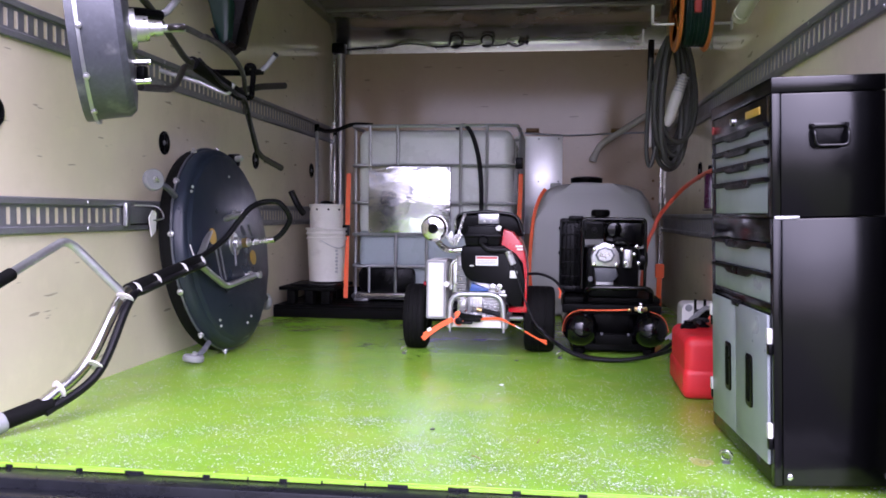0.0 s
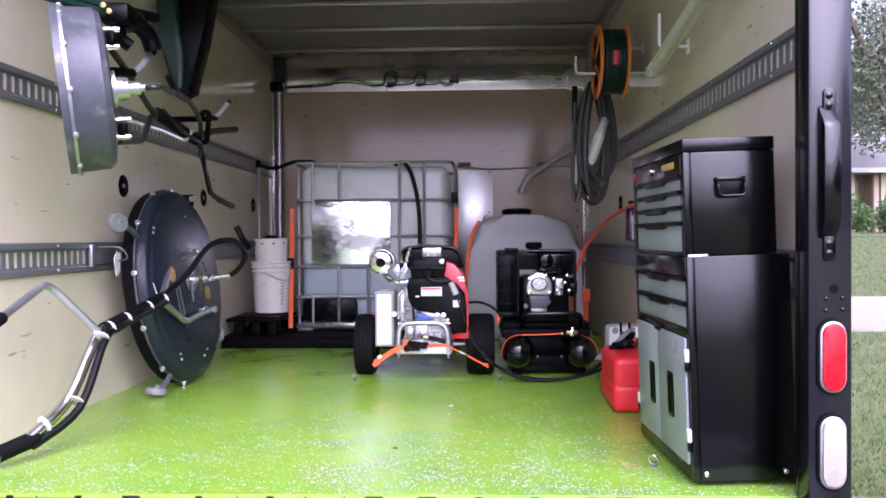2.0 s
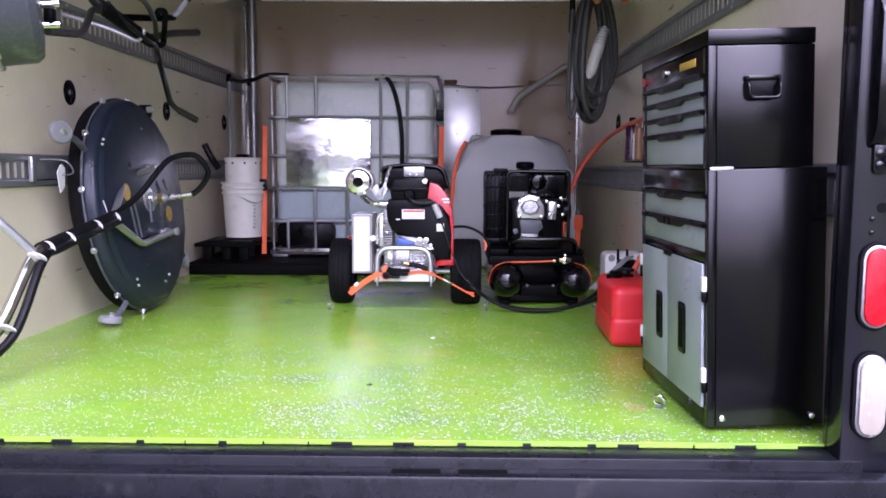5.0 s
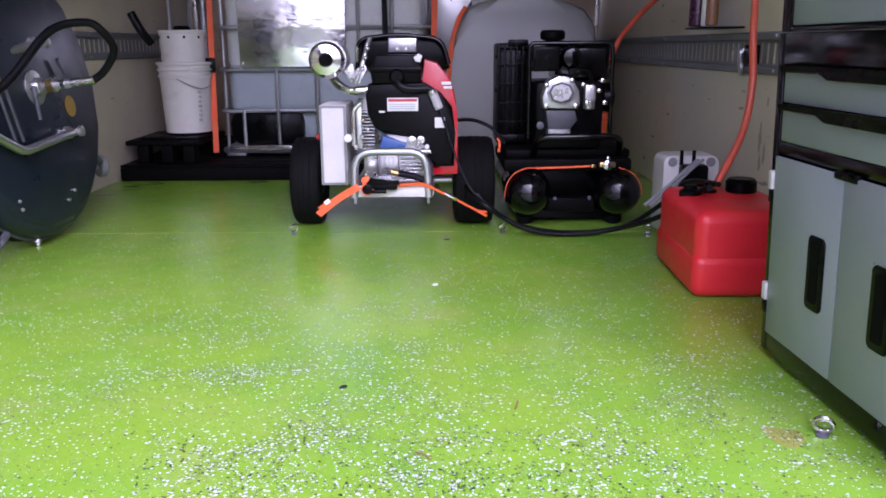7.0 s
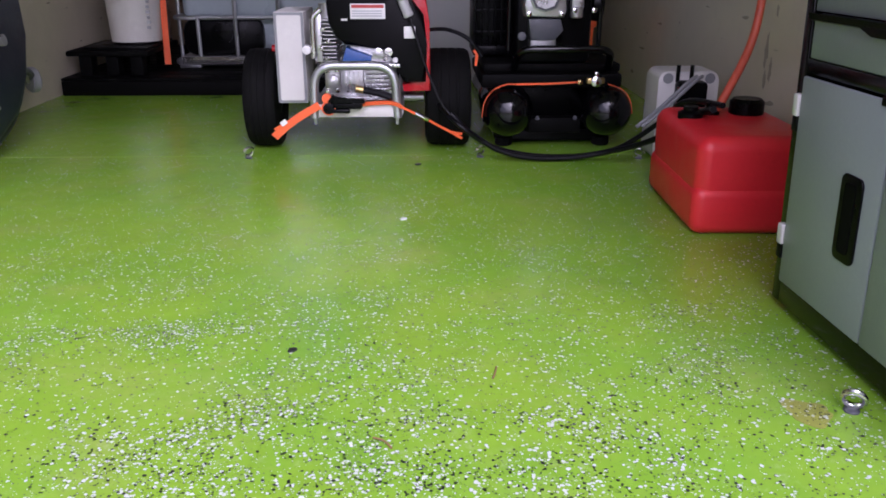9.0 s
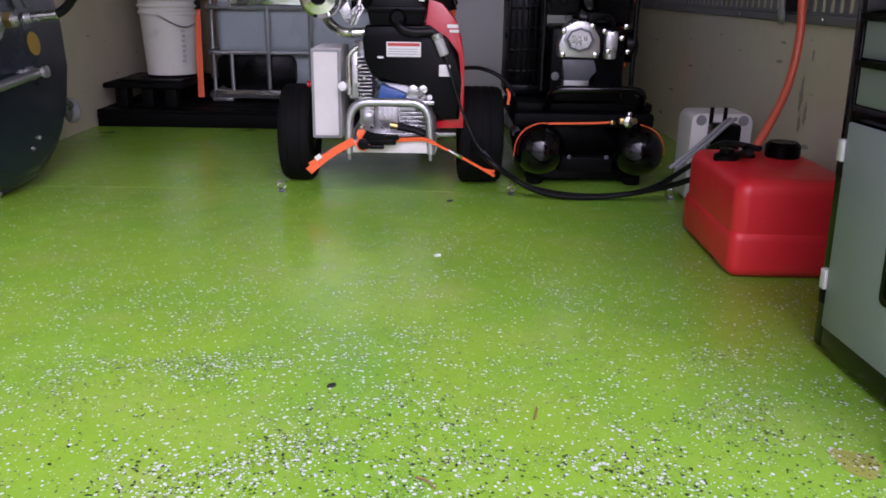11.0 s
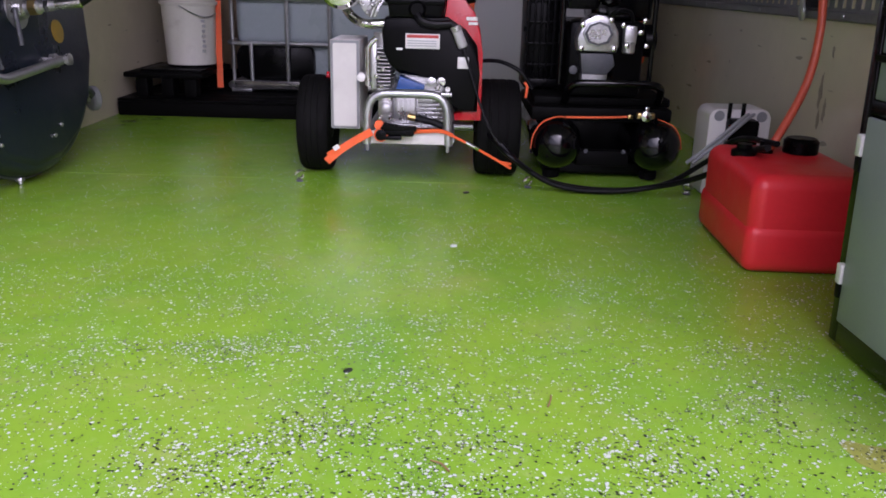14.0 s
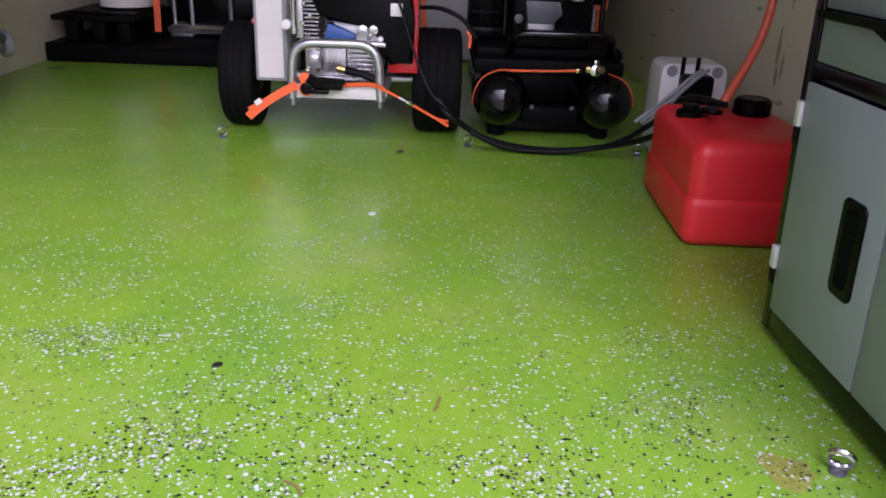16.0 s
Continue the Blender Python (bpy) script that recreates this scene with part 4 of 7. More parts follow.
# ---- twin-tank air compressor ----
def air_compressor():
    t = thing("air_compressor", "black twin-tank petrol air compressor with a tall belt guard", "compressor", (0.78, 3.95, 0.0))
    for x in (0.632, 0.944):
        part("air_tank", lathe(N(), (x, 3.70, 0.126), (0, 1, 0), [(0, 0), (0.03, 0.006), (0.056, 0.022), (0.074, 0.05), (0.081, 0.085), (0.081, 0.6), (0.06, 0.65), (0, 0.67)], 36), M_BLACKPAINT, t, "glossy black domed air tank")
    part("base_frame", B(0.6, 3.86, 0.012, 0.98, 4.3, 0.05, bevel=0.008), M_BLACKPL, t)
    part("cross_bar", B(0.7, 3.8, 0.05, 0.87, 3.84, 0.1, bevel=0.006), M_PALLET, t)
    for x in (0.73, 0.85):
        part("bolt", lathe(N(), (x, 3.8, 0.1), (0, -1, 0), [(0.007, 0), (0.007, 0.005)], 8), M_SCUFF, t)
    for x in (0.63, 0.95):
        part("foot", cyl(N(), (x, 3.86, 0.0), (x, 3.86, 0.03), 0.028, bevel=0.004), M_RUBBER, t)
        part("foot", cyl(N(), (x, 4.26, 0.0), (x, 4.26, 0.03), 0.028, bevel=0.004), M_RUBBER, t)
    part("belly_panel", B(0.57, 3.98, 0.05, 1.0, 4.0, 0.2, bevel=0.004), M_BLACKPL, t)
    part("saddle", B(0.55, 3.82, 0.19, 1.0, 4.28, 0.235, bevel=0.01), M_PALLET, t)
    part("deck", B(0.56, 3.86, 0.235, 1.0, 4.26, 0.262, bevel=0.006), M_PALLET, t)
    # belt guard: frame and slats
    bg = part("belt_guard", B(0.54, 4.02, 0.27, 0.655, 4.05, 0.3, bevel=0.004), M_BLACKPL, t, "tall black slatted belt guard")
    part("guard_back", B(0.537, 4.05, 0.262, 0.658, 4.25, 0.63, bevel=0.012), M_BLACKPL, bg)
    for z in (0.34, 0.41, 0.48, 0.55, 0.61):
        part("guard_bar", B(0.536, 4.032, z, 0.657, 4.05, z + 0.008, bevel=0.002), M_BLACKPL, bg)
    for x in (0.54, 0.562, 0.584, 0.606, 0.628, 0.647):
        part("guard_slat", B(x, 4.026, 0.3, x + 0.007, 4.04, 0.626, bevel=0.002), M_BLACKPL, bg)
    part("guard_cap", B(0.578, 4.02, 0.618, 0.65, 4.08, 0.642, bevel=0.006), M_BLACKPL, bg)
    for z in (0.46, 0.58):
        part("guard_screw", lathe(N(), (0.537, 4.05, z), (-1, 0, 0), [(0.009, 0), (0.007, 0.006)], 8), M_BLACKPL, bg)
    # engine
    part("engine_block", B(0.66, 3.86, 0.262, 0.9, 4.15, 0.5, bevel=0.02), M_BLACKPL, t)
    hd = N()
    prism(hd, [(0.68, 0.412), (0.675, 0.45), (0.695, 0.505), (0.73, 0.522), (0.775, 0.516), (0.802, 0.47), (0.806, 0.43), (0.798, 0.408)], "y", 3.79, 3.87, bevel=0.01)
    h = part("valve_cover", hd, M_CAST, t, "bright cast valve cover")
    hexo = [(0.738 + 0.048 * math.cos(radians(a)), 0.465 + 0.04 * math.sin(radians(a))) for a in (0, 45, 90, 135, 180, 225, 270, 315)]
    part("cover_boss", prism(N(), hexo, "y", 3.775, 3.792, bevel=0.004), M_STEEL, h)
    part("boss_inset", prism(N(), [(0.738 + (p[0] - 0.738) * 0.9, 0.465 + (p[1] - 0.465) * 0.9) for p in hexo], "y", 3.774, 3.7755), M_SCUFF, h)
    part("boss_groove", prism(N(), [(0.738 + (p[0] - 0.738) * 0.74, 0.465 + (p[1] - 0.465) * 0.74) for p in hexo], "y", 3.7725, 3.7755), M_CAST, h)
    for x in (0.712, 0.73, 0.748):
        part("emblem_bar", B(x, 3.771, 0.462, x + 0.012, 3.774, 0.478), M_CHROME, h)
    for x, z in ((0.69, 0.42), (0.79, 0.42), (0.69, 0.49), (0.775, 0.505)):
        part("bolt", lathe(N(), (x, 3.79, z), (0, -1, 0), [(0.008, 0), (0.008, 0.007), (0.004, 0.009)], 8), M_CHROME, h)
    part("spark_lead", tube(N(), [(0.77, 3.79, 0.515), (0.79, 3.77, 0.535), (0.83, 3.79, 0.53), (0.85, 3.83, 0.5)], 0.006), M_HOSE, t)
    part("head_duct", prism(N(), [(0.69, 0.405), (0.79, 0.405), (0.8, 0.37), (0.775, 0.34), (0.7, 0.34)], "y", 3.8, 3.88, bevel=0.006), M_SCUFF, t)
    part("lower_cover", B(0.7, 3.81, 0.3, 0.78, 3.87, 0.365, bevel=0.006), M_CAST, t)
    part("oil_cap", lathe(N(), (0.676, 3.84, 0.35), (0, -1, 0), [(0.013, 0), (0.013, 0.012), (0, 0.014)], 12), M_SCUFF, t)
    part("air_filter", B(0.643, 3.8, 0.535, 0.735, 3.9, 0.618, bevel=0.006), M_BLACKPL, t, "black air filter box")
    part("filter_recess", B(0.652, 3.797, 0.545, 0.726, 3.8005, 0.608, bevel=0.002), M_RUBBER, t)
    part("filter_knob", lathe(N(), (0.689, 3.798, 0.577), (0, -1, 0), [(0.014, 0), (0.012, 0.006), (0, 0.007)], 14), M_BLACKPL, t)
    for x in (0.662, 0.712):
        part("filter_slot", B(x, 3.794, 0.56, x + 0.004, 3.7975, 0.592), M_DARK, t)
    part("fuel_tank", B(0.74, 3.9, 0.5, 0.925, 4.15, 0.622, bevel=0.016, seg=3), M_BLACKPAINT, t, "black fuel tank")
    part("intake_bowl", lathe(N(), (0.78, 3.84, 0.58), (0, -1, 0), [(0.038, -0.05), (0.038, 0), (0.03, 0.016), (0, 0.022)], 22), M_BLACKPAINT, t)
    part("fuel_cap", lathe(N(), (0.724, 3.93, 0.615), (0, 0, 1), [(0.026, 0), (0.026, 0.022), (0.04, 0.026), (0.044, 0.034), (0.044, 0.05), (0.036, 0.058), (0, 0.058)], 24), M_BLACKPL, t)
    part("tank_frame", bent(N(), [(0.64, 3.88, 0.3), (0.64, 3.88, 0.628), (0.928, 3.88, 0.628), (0.928, 3.88, 0.3)], 0.008, fillet=0.02), M_BLACKPAINT, t)
    part("carburettor", B(0.825, 3.82, 0.43, 0.865, 3.86, 0.49, bevel=0.008), M_CAST, t)
    part("carburettor_bowl", cyl(N(), (0.842, 3.83, 0.405), (0.842, 3.83, 0.44), 0.02, bevel=0.004), M_CAST, t)
    for x, z in ((0.815, 0.49), (0.87, 0.47), (0.83, 0.43), (0.88, 0.505), (0.89, 0.43)):
        part("fitting", lathe(N(), (x, 3.8, z), (0, -1, 0), [(0.008, 0), (0.008, 0.01), (0.004, 0.012)], 8), M_CHROME, t)
    part("recoil_starter", lathe(N(), (0.925, 3.92, 0.44), (1, 0, 0), [(0.05, -0.02), (0.052, 0.0), (0.04, 0.016), (0.02, 0.02), (0, 0.02)], 24), M_BLACKPL, t)
    part("front_handle", bent(N(), [(0.655, 3.84, 0.25), (0.66, 3.76, 0.318), (0.945, 3.76, 0.318), (0.955, 3.84, 0.25)], 0.012, fillet=0.05), M_BLACKPAINT, t)
    part("regulator", lathe(N(), (0.895, 3.735, 0.225), (0, -1, 0), [(0.012, -0.03), (0.016, 0), (0.016, 0.016), (0.008, 0.02)], 14), M_CHROME, t)
    part("valve_body", B(0.87, 3.735, 0.216, 0.925, 3.76, 0.234, bevel=0.004), M_BRASS, t)
    part("valve_tap", B(0.89, 3.72, 0.238, 0.902, 3.74, 0.254, bevel=0.002), M_CHROME, t)
    t.location.x += 0.012


air_compressor()


def tank_strap():
    t = thing("tie_down_strap", "thin orange tie-down strap over the compressor tanks", "strap", (0.78, 3.77, 0.1))
    t.location.x += 0.012
    part("webbing", ribbon(N(), [(0.549, 3.76, 0.11), (0.556, 3.76, 0.155), (0.58, 3.76, 0.192), (0.62, 3.755, 0.212), (0.65, 3.75, 0.214)], 0.016, 0.002, (0, 1, 0)), M_ORANGE, t)
    part("webbing", ribbon(N(), [(0.65, 3.735, 0.216), (0.76, 3.735, 0.218), (0.84, 3.735, 0.222)], 0.006, 0.003, (0, 0, 1)), M_ORANGE, t)
    part("webbing", ribbon(N(), [(0.94, 3.755, 0.213), (0.985, 3.76, 0.196), (1.012, 3.76, 0.165), (1.023, 3.76, 0.12)], 0.008, 0.002, (0, 1, 0)), M_ORANGE, t)
    part("end_clip", B(0.84, 3.728, 0.215, 0.856, 3.742, 0.228, bevel=0.003), M_BRASS, t)
    part("webbing", ribbon(N(), [(0.53, 3.9, 0.3), (0.54, 3.9, 0.285), (0.537, 3.9, 0.25)], 0.009, 0.002, (1, 0, 0)), M_ORANGE, t)


tank_strap()


# ---- hoses on the floor ----
solo("high_pressure_hose", tube(N(), [(0.46, 3.64, 0.145), (0.52, 3.62, 0.088), (0.63, 3.62, 0.028), (0.77, 3.62, 0.012), (0.92, 3.6, 0.034), (1.03, 3.48, 0.1), (1.06, 3.3, 0.2), (1.05, 3.1, 0.255)], 0.0085, 10), M_HOSE, "black rubber hose drooping from the washer to the fuel tank", "hose")
solo("fuel_hose", tube(N(), [(0.42, 3.75, 0.16), (0.48, 3.6, 0.12), (0.6, 3.635, 0.04), (0.77, 3.645, 0.011), (0.94, 3.6, 0.04), (1.04, 3.52, 0.13), (1.08, 3.4, 0.22), (1.09, 3.15, 0.255)], 0.0075, 10), M_HOSE, "thin black fuel hose lying across the floor", "hose")
solo("air_hose", tube(N(), [(0.4, 3.95, 0.36), (0.46, 3.92, 0.362), (0.525, 3.9, 0.335), (0.57, 3.9, 0.28)], 0.0065, 10), M_HOSE, "short black hose looping behind the compressor", "hose")


# ---- grey poly tank ----
def poly_tank():
    t = thing("water_tank", "grey moulded poly water tank with a black screw lid", "tank", (0.77, 5.7, 0.0))
    outline = [(0.4, 0.0), (0.384, 0.15), (0.386, 0.36), (0.408, 0.61), (0.434, 0.735), (0.474, 0.803), (0.535, 0.832), (0.637, 0.846), (0.888, 0.846), (0.99, 0.832), (1.07, 0.798), (1.12, 0.725), (1.144, 0.61), (1.16, 0.36), (1.166, 0.15), (1.155, 0.0)]
    part("tank_shell", prism(N(), outline, "y", 5.2, 6.22, bevel=0.055), M_TANK, t)
    part("shoulder", B(0.5, 5.3, 0.81, 0.57, 5.9, 0.852, bevel=0.012), M_TANK, t)
    part("neck", cyl(N(), (0.745, 5.65, 0.84), (0.745, 5.65, 0.868), 0.095, n=28), M_TANK, t)
    part("screw_lid", lathe(N(), (0.745, 5.65, 0.866), (0, 0, 1), [(0.102, 0), (0.107, 0.008), (0.107, 0.03), (0.08, 0.04), (0, 0.04)], 32), M_BLACKPL, t, "ribbed black screw lid")


poly_tank()
st = thing("tank_strap", "orange tie-down strap running over the poly tank", "strap", (0.42, 5.15, 0.05))
part("webbing", ribbon(N(), [(0.41, 4.95, 0.08), (0.378, 5.1, 0.3), (0.395, 5.16, 0.6), (0.43, 5.18, 0.74), (0.47, 5.22, 0.81)], 0.022, 0.003, (1, 0.2, 0)), M_ORANGE, st)
part("webbing", ribbon(N(), [(1.18, 5.17, 0.05), (1.175, 5.165, 0.16), (1.178, 5.16, 0.27)], 0.032, 0.003, (1, 0.2, 0)), M_ORANGE, st)
part("strap_knot", prism(N(), rounded(1.15, 0.26, 1.205, 0.35, 0.012, 3), "y", 5.15, 5.17, bevel=0.004), M_ORANGE, st)


# ---- black pallets, IBC tote, buckets ----
def pallet(name, x0, y0, z0, x1, y1, z1, label, boards):
    t = thing(name, label, "pallet", ((x0 + x1) / 2, (y0 + y1) / 2, z0))
    h = z1 - z0
    part("skirt", B(x0, y0, z0, x1, y0 + 0.03, z1 - 0.012, bevel=0.006), M_PALLET, t)
    part("skirt", B(x0, y1 - 0.03, z0, x1, y1, z1 - 0.012, bevel=0.006), M_PALLET, t)
    for i in range(3):
        x = x0 + (x1 - x0 - 0.05) * i / 2
        part("runner", B(x, y0 + 0.031, z0, x + 0.05, y1 - 0.031, z1 - 0.012, bevel=0.004), M_PALLET, t)
    for i in range(boards):
        a = y0 + (y1 - y0) * i / boards
        part("deck_board", B(x0, a + 0.004, z1 - 0.0115, x1, a + (y1 - y0) / boards - 0.008, z1, bevel=0.003), M_PALLET, t)


pallet("pallet", -1.19, 4.84, 0.0, 0.34, 6.2, 0.075, "low black plastic pallet under the water tote", 12)


def leg_pallet(x0, y0, z0, x1, y1, z1):
    t = thing("pallet", "small black plastic pallet on block legs under the buckets", "pallet", ((x0 + x1) / 2, (y0 + y1) / 2, z0))
    for x in (x0 + 0.03, (x0 + x1) / 2 - 0.02, x1 - 0.08):
        for y in (y0 + 0.01, y1 - 0.08):
            part("block_leg", B(x, y, z0, x + 0.055, y + 0.07, z1 - 0.036, bevel=0.006), M_PALLET, t)
    part("deck", B(x0 - 0.015, y0 - 0.01, z1 - 0.035, x1 + 0.01, y1 + 0.01, z1 - 0.012, bevel=0.006), M_PALLET, t)
    part("raised_pad", B(x0 + 0.05, y0 + 0.03, z1 - 0.0118, x1 - 0.005, y1 - 0.03, z1, bevel=0.003), M_BLACKPL, t)


leg_pallet(-1.15, 4.88, 0.079, -0.82, 5.34, 0.2)


def ibc_tote():
    X0, X1, YA, YB = -0.768, 0.292, 5.157, 6.16
    t = thing("water_tote", "caged milky plastic water tote, half full, with a tin sign plate", "water tote", (-0.24, 5.66, 0.078))
    bm = B(X0 + 0.03, YA + 0.03, 0.5, X1 - 0.03, YB - 0.03, 1.185, bevel=0.06, seg=5)
    bo = part("bottle_upper", bm, M_BOTTLE, t, "milky white plastic bottle")
    bm = B(X0 + 0.032, YA + 0.032, 0.285, X1 - 0.032, YB - 0.032, 0.555, bevel=0.05, seg=5)
    part("bottle_lower", bm, M_WATER, t, "blue-grey where water stands behind the plastic")
    part("bottle_foot", B(X0 + 0.05, YA + 0.06, 0.14, X1 - 0.05, YB - 0.04, 0.32, bevel=0.05, seg=4), M_WATER, t)
    # raised black block puts the dark of the drain recess in as colour
    part("drain_recess_block", prism(N(), rounded(-0.73, 0.135, -0.36, 0.3, 0.05, 5), "y", YA + 0.018, YA + 0.1, bevel=0.01), M_BLACKPL, t, "black block for the shade in the drain recess")
    part("drain_cap", lathe(N(), (-0.55, YA + 0.018, 0.235), (0, -1, 0), [(0.05, 0), (0.05, 0.012), (0.03, 0.016), (0, 0.016)], 20), M_BLACKPL, t)
    r = 0.0105
    for z in (1.205, 0.955, 0.715, 0.51, 0.305):
        part("cage_hoop", bent(N(), [(X0 + 0.1, YA, z), (X1, YA, z), (X1, YB, z), (X0, YB, z), (X0, YA, z), (X0 + 0.12, YA, z)], r, 8, 0.05), M_STEEL, t)
    def bar(x, z0, z1, y=YA - 0.012):
        part("cage_bar", cyl(N(), (x, y, z0), (x, y, z1), 0.0095, n=8), M_STEEL, t)
    for x in (-0.65, -0.065, 0.101):
        bar(x, 0.51, 1.205)
    bar(-0.47, 0.955, 1.205)
    for x in (-0.653, -0.48, -0.28, -0.065, 0.12):
        bar(x, 0.1, 0.305)
    for x in (-0.48, -0.28, 0.101):
        bar(x, 0.305, 0.51)
    for y in (5.3, 5.55, 5.8, 6.05):
        for x in (X0 - 0.012, X1 + 0.012):
            part("cage_bar", cyl(N(), (x, y, 0.1), (x, y, 1.205), 0.0095, n=8), M_STEEL, t)
    fb = part("foot_frame", bent(N(), [(X0 + 0.1, YA, 0.105), (X1, YA, 0.105), (X1, YB, 0.105), (X0, YB, 0.105), (X0, YA, 0.105), (X0 + 0.12, YA, 0.105)], 0.016, 10, 0.05), M_STEEL, t, "galvanised foot frame")
    part("foot_lip", B(X0 + 0.03, YA - 0.022, 0.096, X1 - 0.03, YA - 0.017, 0.132, bevel=0.002), M_COVE, fb, "bright zinc foot plate")
    part("foot_sheet", B(X0 + 0.02, YA + 0.02, 0.119, X1 - 0.02, YB - 0.02, 0.128), M_STEEL, fb)
    for x in (X0 + 0.01, -0.24, X1 - 0.09):
        part("corner_foot", B(x, YA - 0.008, 0.077, x + 0.1, YA + 0.09, 0.1, bevel=0.006), M_STEEL, fb)
    pl = part("sign_plate", B(-0.654, YA - 0.032, 0.523, -0.127, YA - 0.026, 0.947, bevel=0.002), M_PLATE, t, "pale tin plate with faded print")
    for x in (-0.64, -0.14):
        for z in (0.54, 0.93):
            part("rivet", lathe(N(), (x, YA - 0.032, z), (0, -1, 0), [(0.007, 0), (0.005, 0.004)], 8), M_STEEL, pl)
    part("lid", lathe(N(), (-0.24, 5.65, 1.185), (0, 0, 1), [(0.1, 0), (0.1, 0.02), (0.08, 0.03), (0, 0.03)], 24), M_BLACKPL, t)


ibc_tote()
solo("fill_hose", tube(N(), [(-0.1, 5.24, 1.2), (-0.04, 5.17, 1.205), (0.01, 5.138, 1.14), (0.05, 5.132, 1.0), (0.068, 5.13, 0.84), (0.07, 5.13, 0.66)], 0.014, 10), M_HOSE, "black hose hanging down the front of the tote", "hose")
solo("supply_hose", tube(N(), [(-1.12, 5.6, 1.24), (-1.02, 5.4, 1.2), (-0.9, 5.25, 1.19), (-0.78, 5.2, 1.22), (-0.66, 5.26, 1.224)], 0.013, 10), M_HOSE, "black hose from the wall to the tote's top", "hose")
for x, z0, z1, y in ((-0.795, 0.1, 0.9, 5.12), (0.305, 0.3, 0.9, 5.12)):
    s = thing("ratchet_strap", "orange ratchet strap pulled down beside the water tote", "strap", (x, y, z0), group="tote straps")
    part("webbing", ribbon(N(), [(x + 0.012, y, z1), (x + 0.004, y - 0.005, (z0 + z1) / 2), (x - 0.004, y - 0.01, z0)], 0.028, 0.003, (1, 0.15, 0)), M_ORANGE, s)
    part("ratchet", B(x - 0.022, y - 0.03, 0.5 if x < 0 else 0.93, x + 0.024, y - 0.008, 0.57 if x < 0 else 1.0, bevel=0.006), M_BLACKPL, s)


def buckets():
    t = thing("bucket", "scuffed white plastic bucket standing on a black pallet", "bucket", (-0.92, 5.09, 0.2))
    part("pail", lathe(N(), (-0.92, 5.09, 0.2), (0, 0, 1), [(0.104, 0.006), (0.109, 0.01), (0.122, 0.275), (0.13, 0.277), (0.131, 0.29), (0.123, 0.293), (0.123, 0.306), (0.132, 0.309), (0.133, 0.318), (0.125, 0.321), (0.125, 0.336), (0.134, 0.339), (0.134, 0.35), (0.119, 0.352), (0.117, 0.3), (0.1, 0.02), (0, 0.02)], 40), M_BUCKET, t)
    part("base_ring", lathe(N(), (-0.92, 5.09, 0.2), (0, 0, 1), [(0.1, 0), (0.112, 0.002), (0.112, 0.012), (0.1, 0.014)], 36), M_BLACKPL, t, "dark ring under the bucket")
    part("bail_lug", lathe(N(), (-0.92, 4.973, 0.475), (0, -1, 0), [(0.018, -0.01), (0.018, 0.004), (0.008, 0.008)], 14), M_BUCKET, t)
    part("bail", tube(N(), [(-0.925, 4.964, 0.475), (-0.86, 4.972, 0.44), (-0.815, 5.01, 0.425), (-0.795, 5.09, 0.44)], 0.003, 6), M_STEEL, t)
    for i in range(7):
        part("print_bar", B(-0.84 + 0.002 * (i % 3), 4.996 + 0.001 * i, 0.27 + i * 0.022, -0.825 + 0.002 * (i % 2), 5.004 + 0.001 * i, 0.282 + i * 0.022), M_INK, t)
    t = thing("bucket", "white plastic bucket nested in another, with a black lid", "bucket", (-0.92, 5.09, 0.4))
    part("pail", lathe(N(), (-0.92, 5.09, 0.4), (0, 0, 1), [(0.098, 0), (0.104, 0.14), (0.108, 0.285), (0.112, 0.288), (0.112, 0.3), (0.1, 0.302), (0.098, 0.28), (0, 0.28)], 40), M_BUCKET, t)
    part("lid", lathe(N(), (-0.92, 5.09, 0.682), (0, 0, 1), [(0.094, 0), (0.096, 0.006), (0.05, 0.014), (0.035, 0.04), (0, 0.042)], 28), M_BLACKPL, t)
    for i in range(9):
        an = 2 * math.pi * i / 9 + 0.2
        part("vent_hole", lathe(N(), (-0.92 + 0.1075 * math.cos(an), 5.09 + 0.1075 * math.sin(an), 0.668), (math.cos(an), math.sin(an), 0), [(0.007, 0), (0.007, 0.002)], 8), M_DARK, t)


buckets()
for p, q, r in (((-1.05, 5.3, 0.2), (-1.14, 5.62, 1.22), 0.011), ((-1.0, 5.36, 0.2), (-1.03, 5.7, 1.2), 0.008)):
    w = thing("wand", "thin steel spray wand standing behind the buckets", "wand", p, group="spray wands")
    part("tube", cyl(N(), p, q, r, n=10), M_STEEL, w)
    part("tip", cyl(N(), q, Vector(q) + (Vector(q) - Vector(p)).normalized() * 0.05, r * 1.6, n=10), M_BLACKPL, w)
solo("hose_end", tube(N(), [(-1.05, 5.02, 0.64), (-1.08, 4.98, 0.7), (-1.12, 4.98, 0.78)], 0.02, 12), M_HOSE, "short black rubber hose end leaning on the bucket", "hose")

# ---- front wall fittings ----
cond = thing("conduit", "upright grey conduit in the front corner", "pipe", (-1.13, 6.24, 0.0))
part("tube", cyl(N(), (-1.13, 6.24, 0.0), (-1.13, 6.24, 1.9), 0.033, n=20), M_STEEL, cond)
for z in (0.9, 1.3, 1.86):
    part("clamp", lathe(N(), (-1.13, 6.24, z), (0, 0, 1), [(0.037, 0), (0.037, 0.03)], 20), M_STEEL, cond)
part("junction", B(-1.19, 6.18, 1.88, -1.09, 6.28, 1.96, bevel=0.01), M_BLACKPL, cond)
pl = thing("wall_panel", "bare white metal patch panel riveted to the front wall", "panel", (0.41, 6.29, 0.55))
